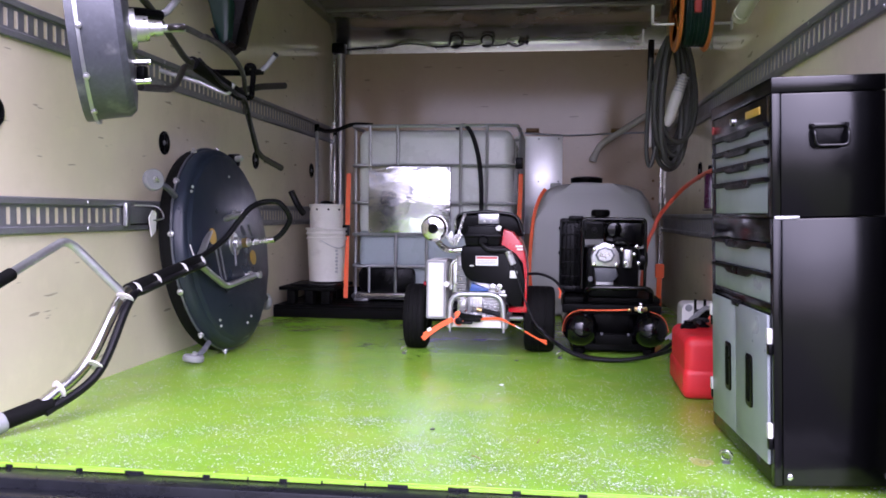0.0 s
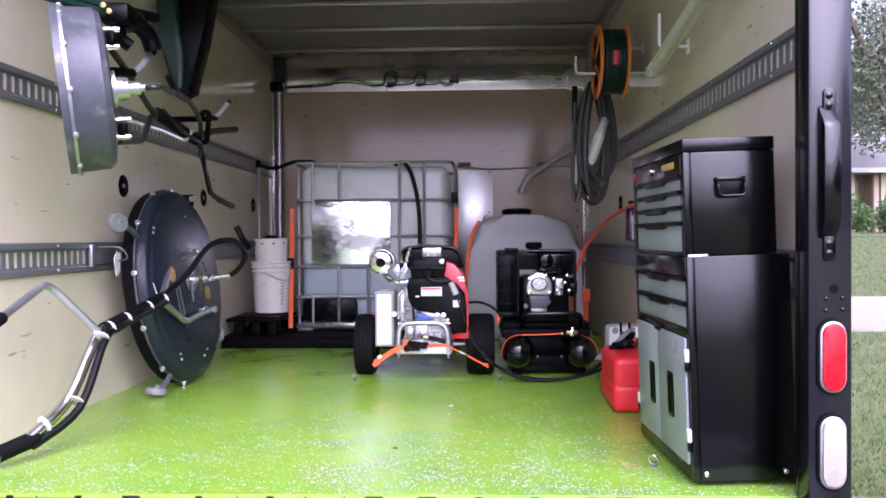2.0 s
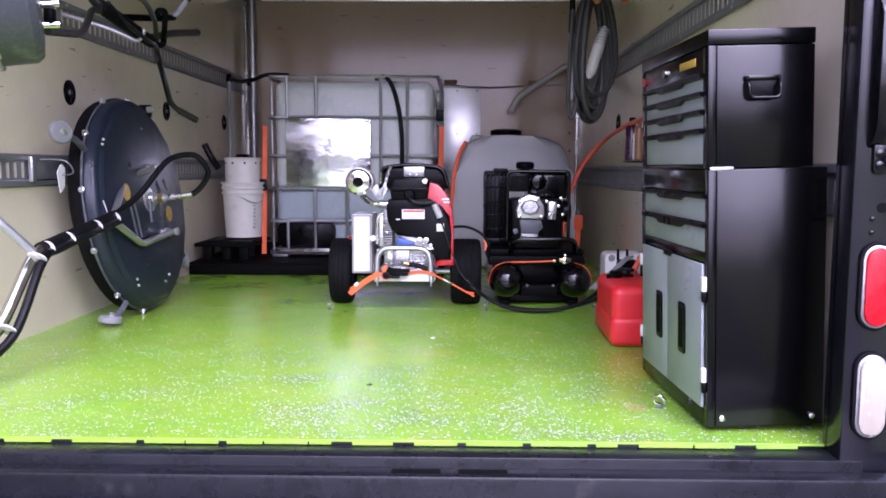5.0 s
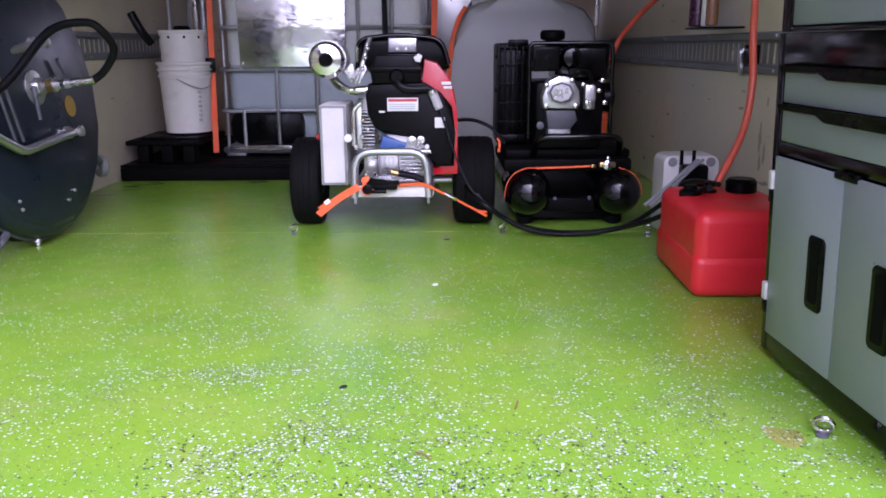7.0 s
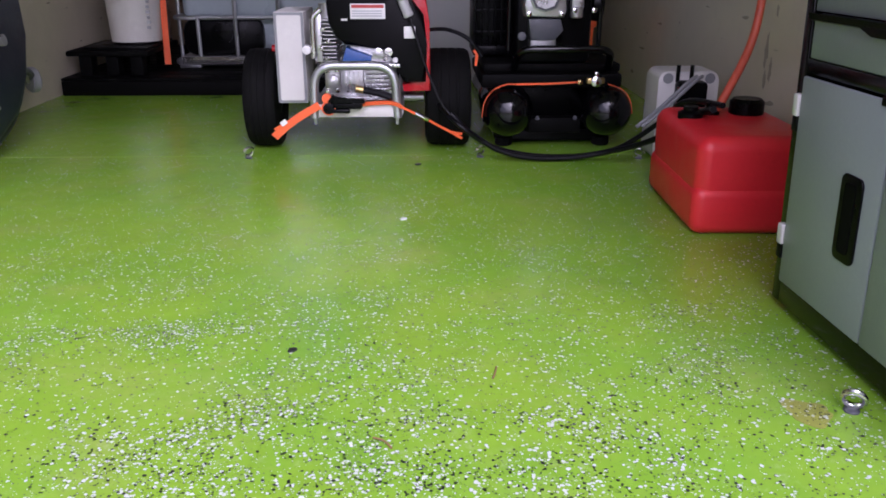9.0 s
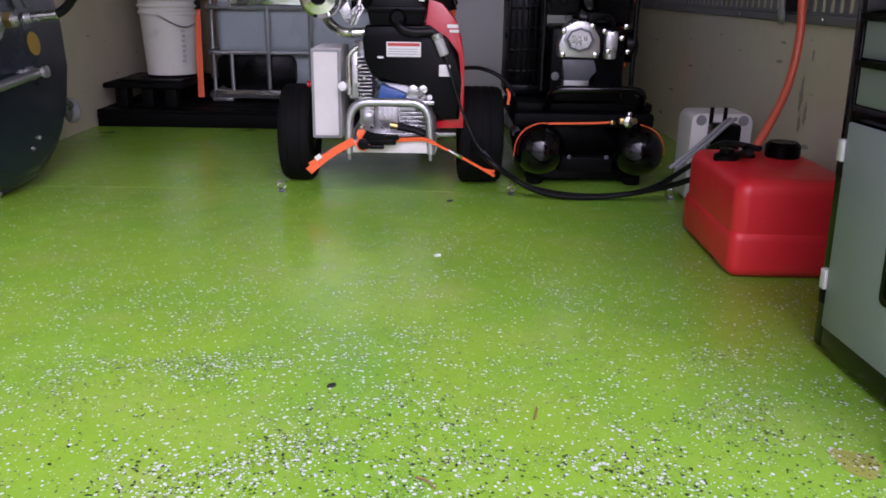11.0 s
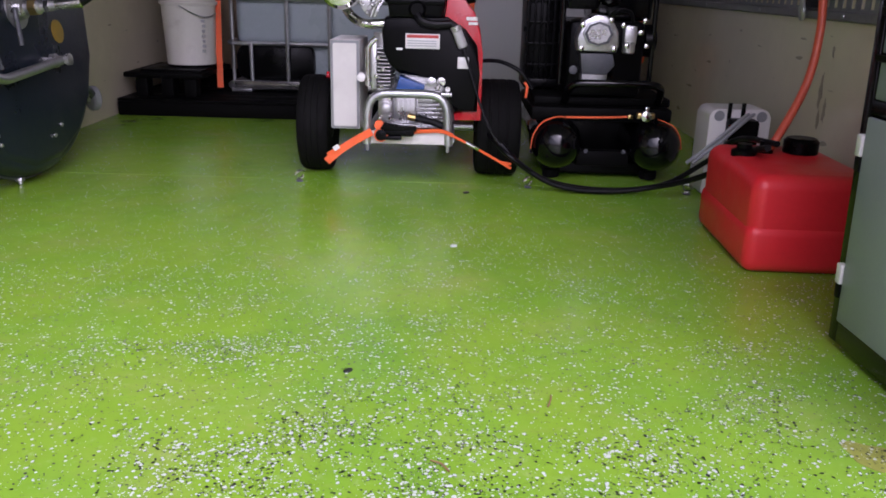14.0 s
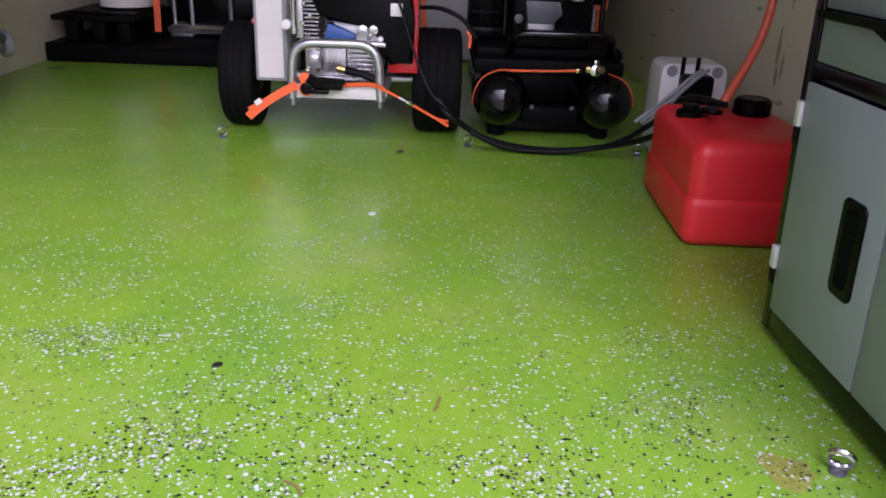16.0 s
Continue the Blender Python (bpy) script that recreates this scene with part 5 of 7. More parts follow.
part("sheet", B(0.22, 6.292, 0.5, 0.59, 6.298, 1.245, bevel=0.001), M_PATCH, pl)
for x in (0.24, 0.41, 0.56):
    for z in (0.55, 0.9, 1.225):
        part("rivet", lathe(N(), (x, 6.292, z), (0, -1, 0), [(0.008, 0), (0.005, 0.004)], 8), M_STEEL, pl)


def wavy_cable():
    pts = [(-1.1, 6.26, 1.92), (-0.95, 6.25, 1.925), (-0.75, 6.24, 1.93), (-0.62, 6.24, 1.955), (-0.5, 6.24, 1.945), (-0.38, 6.24, 1.925), (-0.29, 6.24, 1.93)]
    for cx, r, n in ((-0.23, 0.05, 10), (0.01, 0.046, 10)):
        for i in range(n + 1):
            a = radians(200 - 330 * i / n)
            pts.append((cx + r * math.cos(a), 6.235 - 0.001 * i, 1.962 + r * math.sin(a)))
        pts.append((cx + 0.12, 6.235, 1.93))
    pts += [(0.17, 6.235, 1.945), (0.22, 6.235, 1.92), (0.27, 6.235, 1.93), (0.29, 6.24, 1.95), (0.25, 6.24, 1.955), (0.26, 6.24, 1.94)]
    c = thing("cable", "thin black cable with loops strung under the cove", "cable", (-0.4, 6.25, 1.9))
    part("wire", tube(N(), pts, 0.0065, 8, 5), M_HOSE, c)
    part("plug", lathe(N(), (0.31, 6.25, 1.945), (0, -1, 0), [(0.014, 0), (0.014, 0.02), (0, 0.022)], 12), M_BLACKPL, c)


wavy_cable()
pp = thing("drain_pipe", "ivory plastic pipe with an elbow on the front wall", "pipe", (0.95, 6.2, 1.08))
part("pipe_run", bent(N(), [(1.22, 6.18, 1.4), (0.86, 6.2, 1.17), (0.815, 6.2, 1.06)], 0.022, 14, 0.06), M_PVC, pp)
part("socket", cyl(N(), (0.822, 6.2, 1.09), (0.812, 6.2, 1.05), 0.027, n=16), M_PVC, pp)
sc = thing("wall_rail", "thin grey rod fixed across the front wall", "rod", (0.8, 6.28, 1.25))
part("rod", tube(N(), [(0.3, 6.285, 1.27), (0.6, 6.28, 1.25), (0.9, 6.28, 1.26), (1.2, 6.285, 1.27)], 0.006, 8), M_STEEL, sc)
for x, z in ((0.36, 1.29), (1.0, 1.285)):
    part("bracket", B(x - 0.05, 6.27, z - 0.015, x + 0.05, 6.297, z + 0.015, bevel=0.006), M_RUST, sc)


# ---- side wall fittings ----
def tie_cup(x, y, z, side):
    t = thing("tie_cup", "round black recessed tie-down cup in the side lining", "tie-down", (x, y, z), group="tie-down cups")
    part("flange", lathe(N(), (x, y, z), (side, 0, 0), [(0.052, 0), (0.052, 0.003), (0.044, 0.006), (0.04, 0.003), (0.038, 0.001), (0, 0.001)], 28), M_BLACKPL, t)
    part("crossbar", cyl(N(), (x + side * 0.006, y, z - 0.04), (x + side * 0.006, y, z + 0.04), 0.006, n=10), M_BLACKPL, t)
    part("centre_bolt", lathe(N(), (x, y, z), (side, 0, 0), [(0.012, 0.001), (0.012, 0.008), (0.004, 0.01)], 10), M_RAIL, t)


for y in (2.33, 3.45, 4.58, 5.7):
    tie_cup(XL, y, 0.95, 1)
for y in (4.75,):
    tie_cup(XR, y, 0.9, -1)


def rail_buckle():
    t = thing("rail_buckle", "grey rail fitting with a wire loop and white tag", "rail fitting", (XL + 0.02, 3.1, 0.6))
    part("clip", B(XL + 0.012, 3.07, 0.585, XL + 0.03, 3.1, 0.68, bevel=0.004), M_STEEL, t)
    part("plate", B(XL + 0.012, 3.1, 0.595, XL + 0.022, 3.3, 0.665, bevel=0.004), M_RAIL, t)
    part("wire_loop", tube(N(), [(XL + 0.03, 3.13, 0.67), (XL + 0.1, 3.18, 0.665), (XL + 0.14, 3.16, 0.62), (XL + 0.12, 3.1, 0.61)], 0.003, 6), M_STEEL, t)
    part("tag", prism(N(), [(3.07, 0.62), (3.1, 0.65), (3.13, 0.64), (3.125, 0.565), (3.09, 0.545)], "x", XL + 0.12, XL + 0.124), M_LABEL, t, "white paper tag")


rail_buckle()
rh = thing("snap_hook", "small pale snap hook clipped in the rail", "hook", (XR - 0.015, 3.668, 0.53))
part("hook_body", tube(N(), [(XR - 0.012, 3.668, 0.61), (XR - 0.03, 3.668, 0.59), (XR - 0.03, 3.648, 0.545), (XR - 0.02, 3.678, 0.53), (XR - 0.02, 3.698, 0.56)], 0.008, 8), M_STEEL, rh)
part("strap_end", B(XR - 0.02, 3.548, 0.56, XR - 0.012, 3.668, 0.62, bevel=0.003), M_BLACKPL, rh)

solo("orange_hose", tube(N(), [(1.087, 3.218, 0.22), (1.112, 3.222, 0.25), (1.19, 3.28, 0.38), (1.225, 3.33, 0.51), (1.235, 3.38, 0.64), (1.235, 3.4, 0.78), (1.235, 3.5, 0.86), (1.235, 3.7, 0.862), (1.21, 4.0, 0.84), (1.16, 4.25, 0.78), (1.077, 4.36, 0.664), (1.04, 4.38, 0.58), (1.0, 4.39, 0.46), (0.98, 4.4, 0.2)], 0.0105, 12), M_ORHOSE, "orange-red rubber hose looped up along the side wall", "hose")


def spray_cans():
    rk = thing("can_rack", "short wire shelf holding spray bottles on the wall", "rack", (XR - 0.05, 3.8, 0.66))
    part("shelf", B(1.205, 3.72, 0.672, XR - 0.002, 3.95, 0.678, bevel=0.002), M_BLACKPL, rk)
    for y, r, h, m, lab in ((3.91, 0.03, 0.15, M_PURPLE, "dark purple spray can with a black cap"), (3.83, 0.013, 0.11, M_LABEL, "slim white tube with a brown cap"), (3.76, 0.02, 0.13, M_TAN, "brown plastic bottle with a narrow neck")):
        t = thing("spray_can", lab, "can", (1.235, y, 0.681), group="bottles on the wall rack")
        part("can", lathe(N(), (1.235, y, 0.681), (0, 0, 1), [(r - 0.003, 0), (r, 0.004), (r, h), (r * 0.7, h + 0.014), (r * 0.5, h + 0.016)], 20), m, t)
        part("cap", cyl(N(), (1.235, y, 0.681 + h + 0.016), (1.235, y, 0.681 + h + 0.05), r * 0.5, n=14, bevel=0.002), M_BLACKPL if m is M_PURPLE else M_TAN, t)


spray_cans()


# ---- ivory tube under the roof, hooks, hose reel and coil ----
tb = thing("storage_tube", "long ivory plastic tube hung along the upper side wall", "tube", (1.22, 2.6, 1.44))
part("tube", lathe(N(), (1.225, 3.32, 1.435), (-0.02, -1.4, 0.165), [(0.022, 0.0), (0.03, 0.0), (0.03, 1.35), (0.022, 1.35)], 24), M_PVC, tb)
part("end_collar", lathe(N(), (1.225, 3.36, 1.43), (-0.02, -1.4, 0.165), [(0.032, 0), (0.032, 0.05)], 24), M_PVC, tb)


def wall_hook(p, up, out):
    t = thing("wall_hook", "white coated wire hook on the side wall", "hook", p, group="wall hooks")
    p = Vector(p)
    part("wire", bent(N(), [p, p + Vector((-out, 0, 0)), p + Vector((-out, 0, up))], 0.007, 8, 0.02), M_WHITEPAINT, t)
    part("plate", B(p.x - 0.004, p.y - 0.02, p.z - 0.03, p.x + 0.0, p.y + 0.02, p.z + 0.03, bevel=0.002), M_WHITEPAINT, t)


wall_hook((XR, 4.1, 1.70), 0.1, 0.175)
wall_hook((XR, 4.02, 1.555), 0.09, 0.365)
wall_hook((XR, 4.5, 1.56), 0.08, 0.355)
wall_hook((XR, 3.2, 1.5), 0.14, 0.12)


def hose_reel():
    C = Vector((1.09, 4.0, 1.61))
    t = thing("hose_reel", "orange plastic reel wound with dark green hose", "hose reel", (C.x, C.y, C.z - 0.19))
    for x in (-0.02, 0.115):
        f = N()
        lathe(f, C + Vector((x, 0, 0)), (1, 0, 0), [(0.14, 0), (0.185, 0), (0.19, 0.006), (0.185, 0.014), (0.14, 0.014), (0.138, 0.007), (0.14, 0)], 40)
        fl = part("flange", f, M_REEL, t, "orange spoked flange")
        for k in range(4):
            a = radians(45 + 90 * k)
            d = Vector((0, math.cos(a), math.sin(a)))
            part("spoke", cyl(N(), C + Vector((x + 0.007, 0, 0)) + d * 0.03, C + Vector((x + 0.007, 0, 0)) + d * 0.145, 0.012, n=8), M_REEL, fl)
        part("hub", lathe(N(), C + Vector((x - 0.002, 0, 0)), (1, 0, 0), [(0.045, 0), (0.045, 0.018)], 20), M_BLACKPL, fl)
    prof = [(0.05, 0.004)]
    for i in range(7):
        prof += [(0.158, 0.004 + i * 0.0165), (0.168, 0.009 + i * 0.0165), (0.168, 0.013 + i * 0.0165), (0.158, 0.018 + i * 0.0165)]
    w = lathe(N(), C, (1, 0, 0), prof + [(0.05, 0.118)], 36)
    part("wound_hose", w, M_GREEN, t, "dark green wound hose")
    part("latch", B(C.x + 0.04, C.y - 0.185, C.z - 0.05, C.x + 0.07, C.y - 0.16, C.z + 0.02, bevel=0.004), M_REDINK, t)


hose_reel()


def hose_coil():
    t = thing("hose_coil", "grey-green hose hung in long loops on a wall hook", "hose coil", (1.13, 4.35, 0.85))
    rnd = random.Random(4)
    for k in range(13):
        cx = 1.115 + rnd.uniform(-0.02, 0.03)
        w = 0.075 + rnd.uniform(-0.02, 0.035)
        top, bot = 1.56 + rnd.uniform(-0.03, 0.02), 0.9 + rnd.uniform(-0.02, 0.16)
        y = 4.36 + rnd.uniform(-0.06, 0.08)
        pts = []
        for i in range(17):
            a = 2 * math.pi * i / 16
            zc, zr = (top + bot) / 2, (top - bot) / 2
            pinch = 0.62 + 0.38 * (0.5 - 0.5 * math.sin(a))
            pts.append((cx + w * pinch * math.cos(a) * 1.15, y + 0.05 * math.cos(a), zc + zr * math.sin(a)))
        part("loop", tube(N(), pts, 0.0135, 8, 4), M_COIL, t)
    wrap = part("cloth_wrap", lathe(N(), (1.08, 4.26, 1.1), (0.3, 0.0, 1), [(0.012, 0), (0.026, 0.03), (0.03, 0.16), (0.022, 0.24), (0.012, 0.27)], 16), M_WHITEPL, t, "pale cloth wrap round the loops")
    for k in range(6):
        part("binding", lathe(N(), Vector((1.08, 4.26, 1.1)) + Vector((0.3, 0, 1)).normalized() * (0.18 + k * 0.015), (0.3, 0.0, 1), [(0.029, -0.003), (0.03, 0.0), (0.029, 0.003)], 14), M_STEEL, wrap)
    part("loose_end", tube(N(), [(1.0, 4.3, 1.45), (0.99, 4.3, 1.2), (0.985, 4.3, 0.98), (1.005, 4.3, 0.9), (1.03, 4.3, 1.0)], 0.011, 8), M_COIL, t)
    part("lance", cyl(N(), (1.0, 4.32, 1.0), (1.0, 4.34, 1.34), 0.013, n=10), M_WHITEPL, t)
    part("lance_grip", cyl(N(), (1.0, 4.34, 1.34), (1.005, 4.35, 1.55), 0.016, n=10), M_BLACKPL, t)


hose_coil()


# ---- large surface cleaner leaning on the wall ----
def surface_cleaner():
    lean, a = radians(6.9), radians(1.2)
    n = Vector((math.cos(a) * math.cos(lean), -math.sin(a) * math.cos(lean), math.sin(lean)))
    C = Vector((-0.967, 3.63, 0.481))
    u, w, d = frame_of(n)      # u across, w up along the disc
    if w.z < 0:
        w, u = -w, -u
    def P(a_, b_, c_=0.0):
        return C + u * a_ + w * b_ + d * c_
    t = thing("surface_cleaner", "large dark navy rotary surface cleaner leaning against the wall", "surface cleaner", (C.x, C.y, 0.0))
    R = 0.465
    part("skirt", lathe(N(), P(0, 0, -0.112), d, [(R - 0.03, 0), (R - 0.004, 0.0), (R, 0.008), (R - 0.002, 0.05), (R - 0.01, 0.052)], 64), M_RUBBER, t, "black brush skirt")
    deck = part("deck", lathe(N(), P(0, 0, -0.06), d, [(R - 0.06, 0), (R, 0.0), (R + 0.003, 0.004), (R + 0.003, 0.01), (R - 0.004, 0.013), (R - 0.008, 0.044), (R - 0.016, 0.054), (R - 0.03, 0.06), (0, 0.06)], 64), M_NAVY, t, "navy steel cover with a turned rim")
    part("band", lathe(N(), P(0, 0, -0.06), d, [(R + 0.0035, 0.002), (R + 0.0055, 0.004), (R + 0.0055, 0.009), (R + 0.0035, 0.011)], 64), M_SCUFF, deck, "worn steel band")
    crown = N()
    lathe(crown, P(0, 0, -0.001), d, [(R - 0.028, 0), (R - 0.04, 0.012), (R - 0.05, 0.015), (0, 0.015)], 18)
    part("raised_top", crown, M_NAVY, deck)
    for k in range(12):
        an = 2 * math.pi * k / 12 + 0.35
        o = (u * math.cos(an) + w * math.sin(an))
        q = C + o * (R + 0.004) - d * 0.053
        part("rim_clip", lathe(N(), q, o, [(0.013, -0.004), (0.013, 0.005), (0.007, 0.008), (0.006, 0.016)], 8), M_CAST, deck)
    for b_, c_ in ((-0.24, -0.336), (-0.245, -0.31), (-0.36, 0.27), (-0.375, 0.25), (0.05, -0.36), (0.1, -0.335), (0.03, 0.33)):
        part("stud", lathe(N(), P(b_, c_, 0.013), d, [(0.006, 0), (0.006, 0.005), (0.003, 0.008)], 8), M_CAST, deck)
    part("rim_latch", lathe(N(), P(0.172, 0.425, 0.0), d, [(0.014, 0), (0.014, 0.03), (0.006, 0.04)], 8), M_CAST, deck)
    part("latch_arm", B(*(P(0.19, 0.43, -0.03) - Vector((0.012, 0.012, 0.035))), *(P(0.19, 0.43, 0.0) + Vector((0.012, 0.012, 0.02))), bevel=0.004), M_BLACKPL, deck)
    # swivel hub, hose
    hub = part("hub", lathe(N(), P(0, 0.015, 0.012), d, [(0.055, 0), (0.055, 0.008), (0.032, 0.012), (0.028, 0.03), (0.02, 0.035), (0.02, 0.075), (0.014, 0.08), (0.013, 0.15), (0, 0.15)], 24), M_CAST, t, "plated swivel hub")
    part("brass_nut", lathe(N(), P(0, 0.015, 0.06), d, [(0.024, 0), (0.024, 0.022)], 6), M_BRASS, hub)
    part("hub_collar", lathe(N(), P(0, 0.015, 0.105), d, [(0.018, 0), (0.018, 0.014)], 6), M_CHROME, hub)
    for off in (0.0, 0.042):
        part("spring_rod", cyl(N(), P(-0.24 + off, 0.02, 0.03), P(-0.21 + off, -0.14, 0.03), 0.0055, n=8), M_SCUFF, t)
    part("spring_rod", cyl(N(), P(0.16, 0.1, 0.03), P(0.19, 0.05, 0.03), 0.006, n=8), M_SCUFF, t)
    part("spring_rod", cyl(N(), P(-0.03, 0.02, 0.03), P(-0.04, -0.085, 0.03), 0.007, n=8), M_SCUFF, t)
    for b_, c_ in ((-0.22, 0.056), (0.21, -0.058)):
        part("round_sticker", lathe(N(), P(b_, c_, 0.0145), d, [(0.036, 0), (0.036, 0.0015)], 24), M_YELLOW, t)
    tip = P(0, 0.015, 0.155)
    part("hose", tube(N(), [tip, tip + d * 0.05, (-0.718, 3.62, 0.554), (-0.677, 3.6, 0.616), (-0.69, 3.56, 0.668), (-0.727, 3.53, 0.695), (-0.802, 3.45, 0.668), (-0.865, 3.32, 0.539), (-0.91, 3.22, 0.474), (-0.915, 3.14, 0.46)], 0.0125, 12), M_HOSE, t, "black swivel hose")
    part("ferrule", cyl(N(), tip - d * 0.02, tip + d * 0.06, 0.0145, n=14, bevel=0.003), M_CHROME, t)
    # lifting bracket and lance handle
    A = Vector((-0.922, 3.17, 0.447))
    b1, b2 = P(0.135, -0.143, 0.045), P(0.04, 0.152, 0.045)
    br = part("bracket", bent(N(), [b2, Vector((-1.0, 3.5, 0.597)), A + Vector((0.0, 0.02, 0.02))], 0.014, 12, 0.04), M_STEEL, t, "bent plated bracket")
    part("bracket_arm", bent(N(), [b1, Vector((-0.912, 3.43, 0.318)), A + Vector((0.0, 0.02, -0.02))], 0.014, 12, 0.04), M_STEEL, t)
    for b in (b1, b2):
        part("pivot_bolt", lathe(N(), b - d * 0.045, d, [(0.022, 0), (0.022, 0.03), (0.014, 0.036), (0.012, 0.06), (0.018, 0.062), (0.018, 0.074), (0.009, 0.078)], 10), M_CAST, t)
    Y, K, E = Vector((-0.915, 2.56, 0.373)), Vector((-0.932, 2.37, 0.152)), Vector((-1.06, 2.1, 0.035))
    lance = part("lance", bent(N(), [A, Y, K, E + Vector((0.06, 0.1, 0.02))], 0.019, 12, 0.08), M_CHROME, t, "plated lance tube")
    part("tape_wrap", cyl(N(), A + (Y - A) * 0.0, A + (Y - A) * 0.93, 0.0235, n=16), M_RUBBER, lance, "black tape wrap")
    off = Vector((0.022, 0.016, -0.012))
    part("cable", tube(N(), [A + off, A.lerp(Y, 0.8) + off, Y + off + Vector((0, -0.01, -0.02)), K + off * 1.3, E + Vector((0.07, 0.12, 0.02)) + off * 0.6], 0.014, 10), M_HOSE, lance)
    part("grip", cyl(N(), E + Vector((0.085, 0.16, 0.036)), E + Vector((0.015, 0.02, 0.006)), 0.026, n=16, bevel=0.006), M_RUBBER, lance, "black rubber grip")
    part("end_cap", lathe(N(), E + Vector((0.02, 0.03, 0.008)), (-0.12, -0.25, -0.06), [(0.03, 0), (0.032, 0.03), (0.02, 0.06), (0, 0.065)], 16), M_GREYGRIP, lance)
    EL = Vector((-1.04, 2.45, 0.555))
    arm = part("side_arm", bent(N(), [Y, EL, Vector((-1.01, 2.05, 0.44))], 0.014, 10, 0.05), M_STEEL, t)
    part("grip", cyl(N(), (-1.013, 2.14, 0.466), (-1.007, 2.0, 0.426), 0.019, n=14, bevel=0.005), M_RUBBER, arm)
    for f in (0.03, 0.3, 0.66, 0.9):
        q = A + (Y - A) * f
        part("cable_tie", lathe(N(), q + off * 0.35, Y - A, [(0.0285, -0.0025), (0.0285, 0.0025)], 16), M_WHITEPL, lance)
    part("tie_tail", cyl(N(), A + Vector((-0.02, 0.0, 0.02)), A + Vector((-0.035, 0.0, 0.065)), 0.002, n=6), M_WHITEPL, lance)
    for f in (0.05, 0.93):
        q = Y + (K - Y) * f
        part("cable_tie", lathe(N(), q + off * 0.5, K - Y, [(0.03, -0.0025), (0.03, 0.0025)], 16), M_WHITEPL, lance)
    part("cable_tie", lathe(N(), K.lerp(E, 0.35) + off * 0.5, E - K, [(0.0285, -0.0025), (0.0285, 0.0025)], 16), M_WHITEPL, lance)
    # casters
    for arm_from, q, axn in ((P(-0.4, 0.235, -0.045), P(-0.54, 0.3, -0.06), Vector((0.85, -0.5, 0.1))), (P(-0.26, -0.4, -0.04), Vector((-0.99, 3.27, 0.026)), Vector((0.12, 0.1, 1))), (P(0.4, -0.24, -0.045), P(0.5, -0.3, -0.06), Vector((0.6, 0.7, 0)))):
        axn = axn.normalized()
        knee = arm_from.lerp(q, 0.6) + d * 0.015
        ca = part("caster", bent(N(), [arm_from, knee, q], 0.012, 8, 0.02), M_SCUFF, t)
        part("fork", bent(N(), [knee - axn * 0.02, q + axn * 0.022, q + axn * 0.024 + Vector((0, 0, 0.004))], 0.007, 8, 0.01), M_CAST, ca, "plated caster fork")
        part("caster_wheel", lathe(N(), q - axn * 0.014, axn, [(0.02, 0), (0.039, 0.0), (0.044, 0.006), (0.044, 0.022), (0.039, 0.028), (0.02, 0.028)], 28), M_GREYGRIP, ca, "grey rubber wheel")
        part("caster_nut", lathe(N(), q - axn * 0.018, axn, [(0.012, 0), (0.012, 0.036)], 10), M_CAST, ca)


surface_cleaner()


